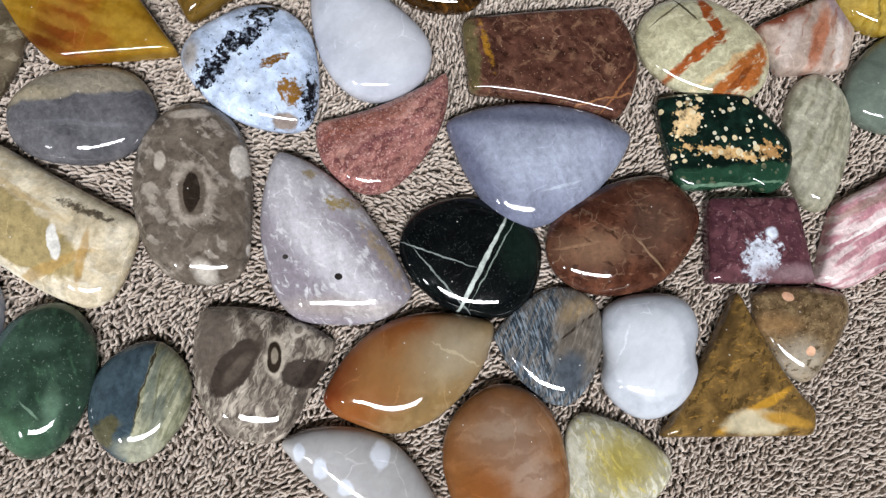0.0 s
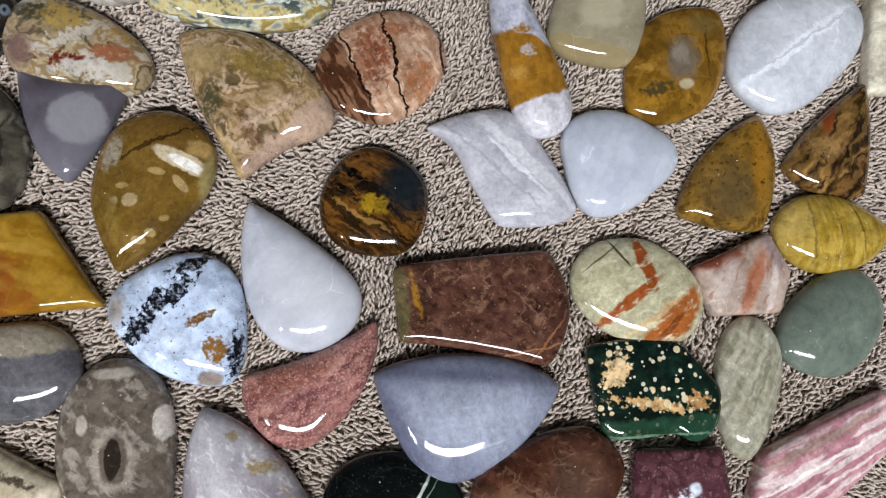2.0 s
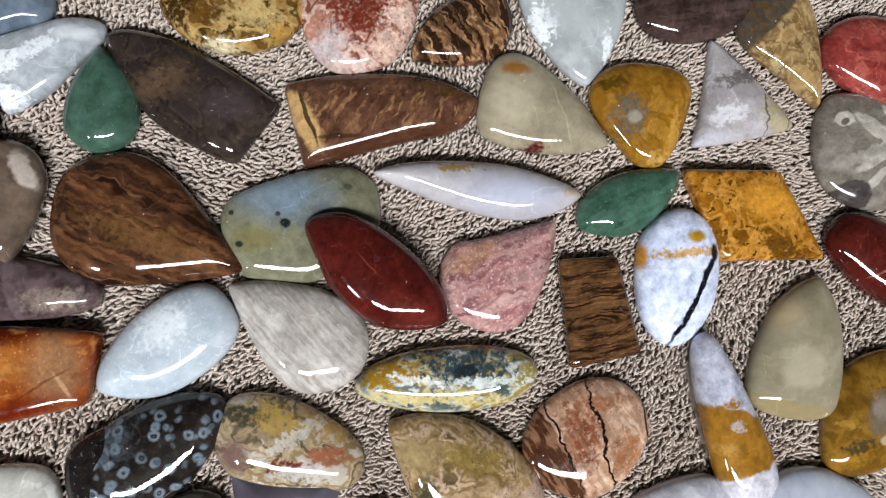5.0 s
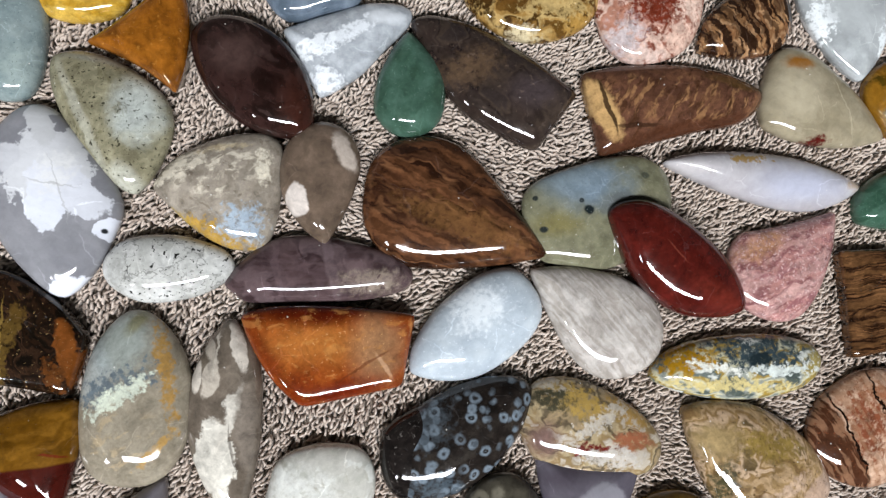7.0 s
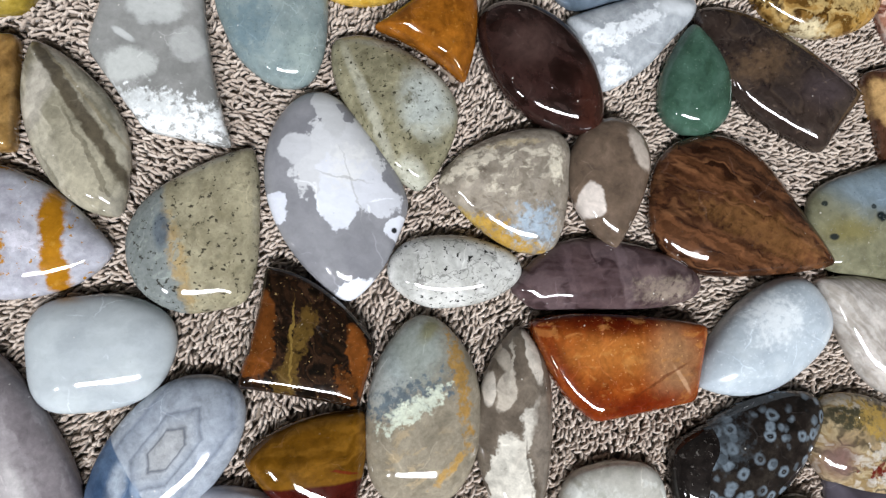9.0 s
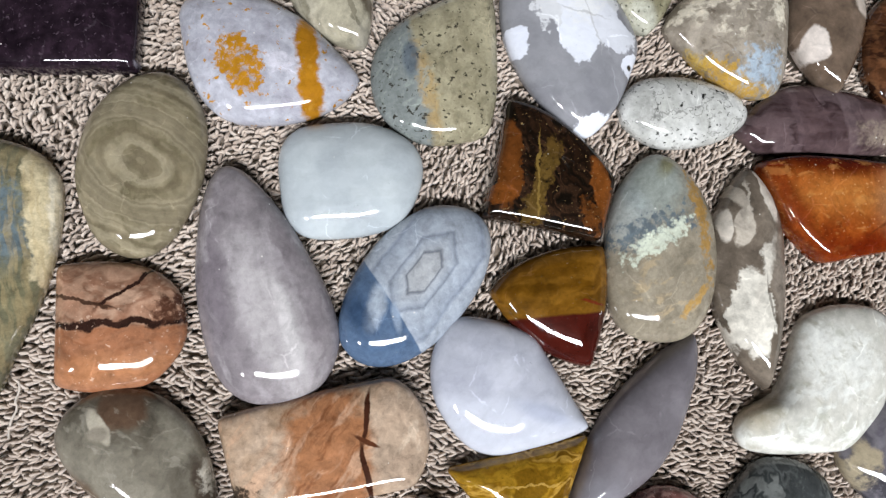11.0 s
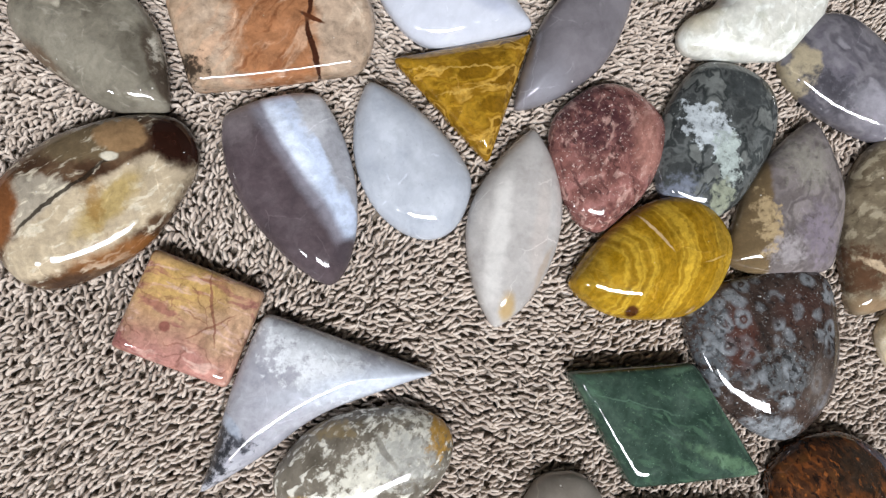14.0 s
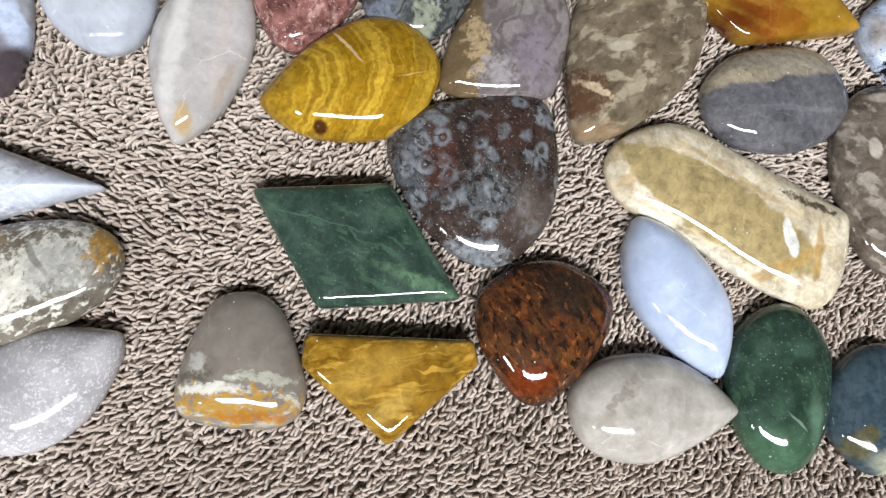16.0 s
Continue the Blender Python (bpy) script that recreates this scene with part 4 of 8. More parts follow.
stone('brown jasper drop with a white patch', -36.3, 53.9, 6.5, [(4.0, 15.2), (10.8, 11.3), (13.2, 2.1), (6.5, -6.5), (-11.4, -14.4, 1), (-12.6, -1.3), (-10.8, 5.1), (-4.3, 13.7)],
      [('cloud', 8.1, ('674e1e', '725829', '58421d')),
       ('patch', 5.6, 9.8, 8.1, 3.5, '684d21', -28.6, 0.5, 3.13),
       ('patch', 2.8, 7.7, 10.9, 0.35, '352311', 7.3, 0.25, 2.78, 0.9),
       ('patch', 7.0, 2.9, 5.3, 1.9, 'b9a98c', -42.6, 0.1, 1.11),
       ('patch', 7.8, 1.8, 3.7, 1.0, 'dcd8ce', -42.6, 0.1, 0.47),
       ('patch', 11.0, 4.2, 2.6, 1.6, '9c7f4c', -28.6, 0.3, 1.22),
       ('patch', -5.2, 8.2, 1.9, 3.5, '8c8270', -28.6, 0.4, 1.0, 1, 0.56),
       ('patch', 10.4, -1.4, 1.2, 5.1, '84754a', -28.6, 0.4, 1.04),
       ('patch', 5.6, -1.6, 0.9, 1.9, '9c8458', 21.4, 0.15, 0.42),
       ('patch', 2.2, 1.9, 1.6, 0.7, '9a8152', -28.6, 0.15, 0.31),
       ('patch', -4.2, -1.9, 1.4, 1.3, '9c8762', 11.4, 0.15, 0.77),
       ('patch', -7.1, -1.2, 0.9, 0.9, '9a8660', -18.6, 0.15, 0.56),
       ('patch', -2.7, -9.1, 1.0, 0.8, '937c4e', -18.6, 0.15, 0.49),
       ('patch', -5.1, -9.8, 1.2, 0.8, '9a8258', -18.6, 0.15, 0.49),
       ('patch', 0.7, -7.1, 0.9, 0.6, '8d7545', 1.4, 0.2, 0.35),
       ('patch', -4.7, 1.2, 1.2, 0.6, '8f7848', -18.6, 0.2, 0.35),
       ('patch', -8.5, -4.6, 1.2, 4.6, '78602c', -8.6, 0.7, 0.61),
       ('dots', 0.93, 0.03, '3c2810', 0.6)])
stone('tan and pink landscape jasper fan', -11.1, 66.7, 6.5, [(-12.1, 16.9, 1), (1.0, 13.3), (10.1, 3.8), (13.3, -5.4), (11.8, -11.3), (1.4, -12.9), (-8.9, -16.7, 1), (-10.6, -7.8), (-12.7, 2.8)],
      [('cloud', 4.1, ('84694a', '9c8060', '634d32')),
       ('flow', 4.6, ('695233', '8f7650', 'a88e6c', '7d6440', 'b59c80', '50442c'), -50.4, 1.3, 0.8),
       ('half', 15.2, -3.8, -157.0, 'a58c78', 3.19, 0.91, 1),
       ('patch', -9.3, 0.5, 2.7, 4.6, '45412d', -18.2, 0.4, 1.85, 1, 0.7),
       ('patch', 1.3, 4.5, 8.0, 3.0, '7d6836', -28.2, 0.5, 1.8, 1, 0.63),
       ('patch', -3.8, -7.9, 1.6, 5.0, '5c412e', 6.8, 0.4, 0.97, 0.8, 0.63),
       ('patch', 1.6, -5.5, 6.8, 1.6, 'c0a690', 11.8, 0.4, 0.97, 0.7, 0.63),
       ('dots', 1.37, 0.14, '453423', 0.7),
       ('patch', -9.3, -11.8, 6.3, 1.03, 'b09668', -80.4, 0.25, 1.37, 0.8),
       ('patch', -9.0, 9.0, 4.6, 3.4, '8f7a54', -18.2, 0.6, 1.8)])
stone('red brown picture jasper oval with dark lines', 14.5, 64.8, 5, [(5.5, 11.8), (12.8, 6.9), (14.0, -1.3), (9.2, -7.7), (-0.9, -11.8), (-9.6, -8.1), (-13.9, -0.5), (-11.7, 6.5), (-4.7, 10.8)],
      [('cloud', 3.1, ('b09078', 'c8ac94', '8f6b54')),
       ('patch', -1.0, 3.0, 3.6, 7.1, '7a4630', -7.9, 0.3, 2.88, 1, 0.84),
       ('patch', 6.7, -5.2, 3.1, 4.7, '94603f', -17.9, 0.3, 2.5, 1, 0.84),
       ('patch', 5.2, 6.8, 4.7, 1.7, '8a5a40', -17.9, 0.3, 1.34, 1, 0.84),
       ('half', -3.6, -11.9, 99.4, '422719', 2.13, 0.36, 1),
       ('lines', -74.9, 1.66, '8f6a50', 0.6, 0.95, 0.75),
       ('patch', 2.7, -0.5, 13.8, 0.36, '1a0f09', -94.6, 0.25, 2.28),
       ('patch', -5.3, 1.3, 10.5, 0.36, '1a0f09', -85.9, 0.25, 1.99),
       ('patch', 13.1, -0.9, 5.7, 0.3, '25140c', -103.8, 0.25, 1.14),
       ('dots', 1.19, 0.14, '6b3b25', 0.7)])
stone('translucent grey agate shield cabochon', -45.2, 72.2, 5, [(-9.7, 13.1, 1), (0.1, 7.8), (10.7, 4.6, 1), (3.6, -4.5), (-6.5, -12.5, 1), (-10.7, -3.6)],
      [('cloud', 11.6, ('5c575f', '656068', '524d56')),
       ('half', 8.6, -6.8, 169.4, '74727a', 1.16, 5.8, 0.8),
       ('patch', -0.8, -1.0, 5.3, 5.1, '86848a', 1.4, 0.12, 0.77),
       ('patch', -0.8, -1.0, 4.2, 3.9, '8b898f', 1.4, 0.5, 1.18, 0.7),
       ('patch', -6.3, 7.7, 4.6, 2.3, '4e4850', -18.6, 0.8, 1.04)], clear=0.4)
stone('red and yellow moss agate oval cabochon', -42.8, 86.2, 5.5, [(-13.4, 5.2), (-8.4, 12.1), (-0.2, 10.8), (8.8, 2.6), (13.4, -6.9), (9.9, -12.2), (2.2, -10.9), (-11.4, -3.2)],
      [('cloud', 3.3, ('70644e', '90816a', '504533')),
       ('flow', 4.0, ('796d57', '9e8968', '574c3a', 'ac9a78', '8d7652', 'b8ae9e'), -32.3, 1.5, 0.85),
       ('patch', -1.0, 6.2, 6.6, 2.9, 'a28648', -41.5, 0.3, 2.32, 1, 0.84),
       ('patch', -5.9, 8.7, 4.4, 2.2, '444131', -21.5, 0.4, 1.49, 1, 0.7),
       ('patch', 8.7, 1.2, 5.5, 2.6, '9f7f49', -51.5, 0.3, 1.97, 1, 0.77),
       ('patch', 6.8, -4.5, 4.4, 2.0, '905a3f', -21.5, 0.4, 1.07, 1, 0.56),
       ('patch', -1.9, -3.2, 4.4, 1.3, '601c15', -21.5, 0.2, 1.16, 1, 0.91),
       ('patch', 2.2, -6.4, 6.6, 1.8, 'b4ada3', -21.5, 0.3, 1.55, 1, 0.91),
       ('patch', 1.3, 1.2, 8.8, 1.5, 'bdb6aa', 8.5, 0.2, 1.56, 0.8, 1.05),
       ('patch', -9.9, 1.5, 3.3, 3.3, '705850', -21.5, 0.7, 1.74)], clear=0.2)
stone('long blue and yellow ocean moss agate oval', -9.0, 86.8, 5.5, [(-18.7, 4.6, 1), (-12.7, 8.4), (1.1, 7.0), (15.2, 1.2), (18.8, -4.4), (13.1, -8.5), (1.2, -7.1), (-11.4, -1.7)],
      [('cloud', 3.0, ('767a70', '92958a', '4c524b')),
       ('flow', 3.5, ('46504c', '8f938a', 'c4bfa0', '9c8030', '5b6562', 'd2d4cc'), -14.3, 2, 0.85),
       ('patch', -11.3, 5.9, 6.9, 2.5, '9c7418', -11.1, 0.3, 2.23, 1, 0.91),
       ('patch', 4.6, 1.9, 11.1, 2.8, '344146', -21.1, 0.3, 2.43, 1, 0.91),
       ('patch', 16.1, -4.1, 3.0, 3.5, '8d7d42', -21.1, 0.4, 2.02, 1, 0.7),
       ('patch', -2.9, -2.4, 15.0, 1.4, 'bfb07a', -21.1, 0.3, 1.31, 1, 0.98),
       ('patch', -4.9, 2.2, 5.8, 1.2, 'dcdcd2', -31.1, 0.2, 1.25, 1, 1.12),
       ('patch', 8.9, -3.1, 8.1, 1.2, 'c6ccc6', -21.1, 0.2, 1.25, 1, 1.12),
       ('patch', 4.3, 1.0, 2.8, 1.6, '1e282b', -21.1, 0.3, 0.87, 1, 0.56)], clear=0.2)
stone('dark brown banded wood rectangle cabochon', 26.1, 89.3, 4, [(-4.4, 13.2, 1), (8.1, 9.6, 1), (5.8, -11.8, 1), (-10.0, -9.3, 1)],
      [('cloud', 4.8, ('452b1a', '5c3c24', '301d10')),
       ('flow', 2.2, ('27170d', '4a311e', '69482d', '352113'), -7.6, 4, 0.9),
       ('rings', -1.0, -2.3, 8.4, 2.9, 1.33, '201108', 0.75, -10.7),
       ('lines', -10.3, 1.93, '7d5836', 0.4, 1.16, 0.5)], tablet=1.0)
stone('white and pale blue oval with a black vein', 45.7, 90.2, 6, [(5.4, 13.7), (10.6, 8.1), (9.4, -1.1), (2.9, -10.4), (-6.2, -13.8), (-10.7, -8.1), (-9.6, 1.7), (-4.2, 11.2)],
      [('cloud', 4.9, ('c2cade', 'd0d6e6', 'b0b8cc')),
       ('patch', 0.4, -5.2, 13.0, 0.68, '111318', -136.5, 0.25, 1.19),
       ('patch', 1.2, 4.6, 8.6, 1.1, 'b08a50', -15.4, 0.4, 0.98, 1, 0.91),
       ('patch', 5.4, 6.9, 2.0, 1.2, 'a37a1a', -20.4, 0.4, 0.93),
       ('patch', -7.0, 7.0, 1.0, 3.0, 'b07a30', -20.4, 0.5, 0.52),
       ('patch', 8.2, 2.4, 1.0, 1.7, '181717', -20.4, 0.3, 0.52),
       ('dots', 1.73, 0.06, 'b8a080', 0.6)])
stone('dusty pink speckled rhodonite shield', 11.5, 102.5, 5, [(13.0, 8.2, 1), (7.2, -2.1), (-1.9, -10.1), (-9.6, -9.1), (-15.2, -2.2), (-14.5, 5.5), (-9.0, 10.4, 1), (1.7, 8.8)],
      [('cloud', 3.6, ('8f6562', 'a77c78', '7a504c')),
       ('flow', 2.8, ('84585a', 'a2756e', '734749', 'b48c84'), 5.1, 2.5, 0.7),
       ('lines', 7.6, 2.85, 'b8958e', 0.5, 1.71, 0.5),
       ('patch', -6.9, 6.5, 5.9, 2.4, 'a57a5e', 9.6, 0.6, 1.28, 1, 0.56),
       ('dots', 1.19, 0.25, 'c8aaa6', 0.6)])
stone('deep red jasper marquise cabochon', -15.0, 112.7, 7, [(-10.8, 13.3, 1), (-6.9, 14.5), (-0.7, 12.2), (6.9, 2.9), (10.8, -6.9), (10.3, -14.5, 1), (3.8, -14.0), (-4.4, -9.8), (-9.6, -0.8), (-10.8, 8.0)],
      [('cloud', 9.2, ('461510', '531a15', '39100d')),
       ('patch', 4.4, -9.9, 5.8, 2.3, '582018', -50.4, 0.7, 1.21),
       ('patch', -1.7, 1.7, 3.2, 0.16, '72382b', -65.3, 0.25, 0.83, 0.5),
       ('patch', 11.0, -11.2, 1.6, 4.6, '350e0b', -30.4, 0.5, 1.69),
       ('dots', 1.61, 0.04, '6a2e23', 0.5)], lift=3)
stone('grey green moss agate shield with dark spots', -25.6, 126.1, 5, [(-13.6, 9.4), (-4.9, 11.1), (10.1, 9.7), (15.9, 4.8), (15.5, -1.9), (11.8, -8.0), (-1.2, -11.2), (-8.8, -9.0), (-15.6, -5.0, 1), (-16.1, 4.2)],
      [('cloud', 6.4, ('716f59', '7e7c64', '605f4b')),
       ('patch', -1.8, 6.7, 7.5, 4.5, '768692', -18.1, 0.75, 3.38, 0.95),
       ('patch', -5.0, 9.5, 5.4, 2.8, '819098', -8.1, 0.8, 2.09, 0.7),
       ('patch', 3.9, 0.7, 5.4, 2.1, '5a6063', -18.1, 0.7, 1.93, 0.7),
       ('patch', -10.4, 0.7, 4.3, 2.1, '78714b', -18.1, 0.7, 1.13),
       ('patch', -3.4, 1.5, 1.1, 1.0, '1c2324', -18.1, 0.3, 0.58),
       ('patch', 1.0, -1.1, 1.0, 0.9, '1f2526', -18.1, 0.3, 0.52),
       ('patch', -12.8, 7.2, 0.6, 0.5, '2a2f2c', -18.1, 0.3, 0.32),
       ('patch', -13.3, 0.7, 0.8, 0.6, '2a2f2c', -18.1, 0.3, 0.39),
       ('patch', -4.2, 3.8, 0.5, 0.5, '33393b', -18.1, 0.3, 0.32),
       ('patch', 10.6, 4.6, 0.9, 0.6, '46483c', -18.1, 0.4, 0.48),
       ('dots', 0.64, 0.05, '969c98', 0.6),
       ('dots', 0.75, 0.03, '474e48', 0.6)], clear=0.2)
stone('long pale lilac marquise agate cabochon', 11.6, 122.0, 5.5, [(-21.3, 10.4, 1), (-11.1, 9.5), (5.4, 3.4), (15.8, -3.6), (20.4, -8.6, 1), (11.0, -10.2), (2.8, -8.2), (-8.5, -1.0)],
      [('cloud', 7.2, ('aeaaac', 'bbb8ba', 'a09c9e')),
       ('patch', 5.1, -3.4, 8.4, 3.4, 'b6b8c6', -19.9, 0.8, 1.51),
       ('patch', -4.3, 5.2, 4.8, 1.0, '9c8050', -19.9, 0.2, 0.84, 1, 0.91),
       ('patch', 17.6, -7.5, 2.4, 1.2, 'ac9c8c', -19.9, 0.5, 0.73, 1, 0.63),
       ('patch', -16.9, 7.8, 4.8, 1.7, 'c2bebe', -19.9, 0.7, 0.88)], clear=0.4)
stone('small dark green aventurine drop cabochon', 41.4, 108.6, 5.5, [(12.9, 3.0, 1), (8.5, -2.4), (-1.6, -6.6), (-9.8, -4.1), (-13.0, -0.5), (-9.1, 4.8), (0.6, 6.7)],
      [('cloud', 6.2, ('355343', '436251', '284333')),
       ('dots', 0.99, 0.1, '688173', 0.6),
       ('lines', 7.7, 2.47, '4f6e5e', 0.4, 1.38, 0.5)], clear=0.2)
stone('golden orange rhombus plume agate cabochon', 66.7, 96.3, 5, [(-12.0, 15.3, 1), (8.8, 8.1, 1), (11.8, -13.9, 1), (-11.1, -6.3, 1)],
      [('cloud', 4.6, ('8a5713', '9f671a', '70440e')),
       ('flow', 5.1, ('794b11', '9c671c', '855514', 'b37e31', '633d0d'), -53.1, 1.2, 0.75),
       ('veins', 5.6, 'ba853c', 0.05, 0.6),
       ('dots', 2.28, 0.2, '422b0e', 1),
       ('patch', 3.2, 2.7, 6.3, 3.3, 'b37c29', -20.1, 0.6, 2.97),
       ('patch', 3.6, -9.3, 6.3, 2.0, '563812', -40.1, 0.4, 1.51, 1, 0.77)], tablet=1.0)
stone('deep red jasper drop with pale veins', 93.4, 73.1, 6.5, [(-6.2, 17.4), (1.9, 12.6), (9.2, 2.2), (12.7, -7.1), (13.2, -17.7, 1), (3.3, -12.4), (-6.0, -3.2), (-11.8, 6.8), (-12.6, 13.6)],
      [('cloud', 10.4, ('451611', '531c16', '36100d')),
       ('patch', -1.6, 5.0, 3.3, 0.26, 'a88068', 39.5, 0.25, 0.78, 0.8),
       ('patch', -5.6, 2.8, 2.5, 0.2, '94604c', 4.7, 0.25, 0.78, 0.7),
       ('patch', -9.9, 15.2, 4.4, 2.1, '35100c', -20.4, 0.7, 1.09),
       ('dots', 1.82, 0.05, '733427', 0.6),
       ('patch', 1.9, -6.8, 4.9, 0.2, '7a4034', -66.1, 0.25, 1.25, 0.5)])
stone('grey fossil disc with pale cream shapes', 98.3, 102.1, 5.5, [(-2.4, 14.3), (8.3, 8.6), (13.0, -1.7), (12.0, -9.5), (6.5, -14.4), (-4.7, -13.2), (-12.1, -6.8), (-13.1, 1.5), (-8.0, 11.8)],
      [('cloud', 6.6, ('70695f', '7a7368', '625b52')),
       ('patch', 1.1, -1.4, 7.9, 1.6, 'a39d92', 15.4, 0.12, 1.43),
       ('patch', 0.7, 4.2, 5.3, 1.6, '9c968b', -59.6, 0.12, 1.43),
       ('patch', 5.0, -5.5, 2.9, 5.8, 'a8a297', -39.6, 0.12, 2.61),
       ('patch', 6.1, 5.0, 1.1, 3.2, 'aaa499', 0.4, 0.15, 0.79),
       ('patch', -4.6, 8.1, 2.1, 1.7, 'aba59a', 0.4, 0.15, 1.03),
       ('patch', -4.9, 7.5, 1.1, 0.7, '5c534b', 20.4, 0.2, 0.3),
       ('patch', -4.3, -0.8, 6.6, 1.3, '8f897e', 0.4, 0.2, 1.39),
       ('patch', -9.2, 0.9, 4.0, 2.6, '847d73', -19.6, 0.4, 2.77),
       ('patch', -2.7, -6.8, 4.0, 1.1, 'a09a8f', 25.4, 0.12, 0.95),
       ('patch', 6.1, 0.2, 2.9, 1.6, '655f56', -39.6, 0.2, 1.19),
       ('patch', 2.1, -7.1, 1.6, 2.9, '625a52', -49.6, 0.2, 1.19),
       ('patch', 9.5, -6.0, 1.8, 1.3, 'b0aa9f', -19.6, 0.15, 0.59),
       ('patch', -8.8, -8.8, 4.5, 3.4, '403a37', 5.4, 0.1, 1.55),
       ('patch', -9.7, -8.3, 2.1, 1.1, '59524f', 10.4, 0.4, 0.57, 1, 0.56)])
stone('blue green translucent agate triangle', 113.0, 80.7, 4.5, [(-0.7, 12.9, 1), (7.0, 4.2), (13.3, -13.5, 1), (8.6, -13.7), (-12.9, -1.4, 1), (-7.8, 6.0)],
      [('cloud', 4.8, ('69716f', '7c8480', '575f5d')),
       ('patch', -3.1, 4.2, 4.0, 5.3, '5c6f73', -18.6, 0.6, 2.16, 1, 0.56),
       ('patch', 6.9, -12.0, 4.0, 1.6, 'a2997e', -38.6, 0.4, 1.08, 1, 0.7),
       ('patch', -0.3, -2.4, 6.7, 2.7, '8c9890', -48.6, 0.4, 2.16, 1, 0.84),
       ('dots', 1.33, 0.12, '9aa8a0', 0.6)], clear=0.3)
stone('dark brown mottled round cabochon', 136.8, 73.2, 5.5, [(4.2, 9.7), (9.9, 1.6), (8.3, -5.5), (2.0, -9.7), (-6.0, -7.1), (-10.0, -0.8), (-7.5, 7.3)],
      [('cloud', 5.4, ('352619', '453223', '251b13')),
       ('patch', -3.4, -2.5, 4.0, 3.2, '45271a', -19.5, 0.7, 1.7),
       ('dots', 1.89, 0.1, '685238', 0.6)])
stone('dark grey and tan mottled fossil cabochon', 125.2, 92.9, 5, [(-10.0, 6.7), (-3.9, 10.8), (4.0, 8.2), (11.2, 0.0), (11.5, -8.5), (3.6, -10.8), (-6.3, -5.9), (-11.2, 0.1)],
      [('cloud', 4.0, ('373328', '524c3f', '25231b')),
       ('flow', 3.8, ('302c26', '524c3d', '8a7f68', '25231c', 'a39a88'), -38.2, 1.4, 0.85),
       ('patch', -1.0, -2.9, 6.7, 3.2, 'a09478', -49.1, 0.3, 2.39, 1, 0.77),
       ('patch', 3.8, -8.1, 3.5, 2.4, 'a5a09a', -19.1, 0.4, 1.47, 1, 0.63),
       ('veins', 5.4, '80765e', 0.06, 0.6)])
stone('pale yellow agate cabochon with orange tip', 149.1, 97.5, 5.5, [(-6.2, 10.3), (4.0, 10.9), (11.3, 2.2), (7.5, -6.7), (-2.1, -10.9), (-10.8, -9.8), (-10.4, 0.3)],
      [('cloud', 8.3, ('b39c6c', 'c0ab80', 'a38a58')),
       ('patch', -8.0, -7.5, 4.2, 2.8, '9a6a34', -18.7, 0.8, 2.49, 0.7)], clear=0.3)
stone('small golden brown freeform cabochon', 134.2, 105.1, 4.5, [(-8.2, 2.5), (-0.5, 6.6), (7.9, 1.1, 1), (5.0, -6.6), (-4.9, -4.1)],
      [('cloud', 4.1, ('68481b', '80602a', '483212')),
       ('dots', 2.46, 0.14, '9a7a3a', 1)])
stone('brick red jasper oval cabochon', 111.3, 117.9, 6.5, [(-14.8, 10.1), (-6.9, 13.8), (4.6, 9.6), (14.5, -3.0), (12.2, -10.5), (5.6, -13.9), (-5.4, -8.3), (-14.4, 1.9)],
      [('cloud', 6.7, ('7d2f2a', '8e3a34', '68231f')),
       ('flow', 6.7, ('732f29', '853a33', '63231e', '904a40'), -40.5, 2.5, 0.6),
       ('lines', -43.7, 4.05, '9a4a42', 0.4, 1.94, 0.5),
       ('veins', 9.4, 'a0584c', 0.02, 0.6)])
stone('dark brown and tan mottled cabochon', 135.8, 118.0, 5, [(-11.7, 3.2), (-7.9, 9.0), (5.0, 10.7), (11.6, 0.3), (5.6, -10.5), (-6.4, -6.1)],
      [('cloud', 4.2, ('3a2b1d', '56422a', '251b12')),
       ('veins', 5.5, '7a6036', 0.06, 0.6)])
stone('tan and dark brown two tone drop', 88.2, 128.9, 5, [(-8.6, 10.9), (0.3, 15.0), (9.0, 11.0), (7.2, -3.5), (2.3, -14.8, 1), (-3.4, -4.9), (-9.5, 5.2)],
      [('cloud', 5.4, ('8f7448', 'a2875a', '7a6038')),
       ('flow', 4.6, ('8a7048', 'a38a60', '735935', 'b09a74'), -84.0, 1.3, 0.7),
       ('half', -7.8, 2.9, 29.4, '463e34', 1.36, 0.54, 1),
       ('veins', 6.8, '594224', 0.03, 0.7)])
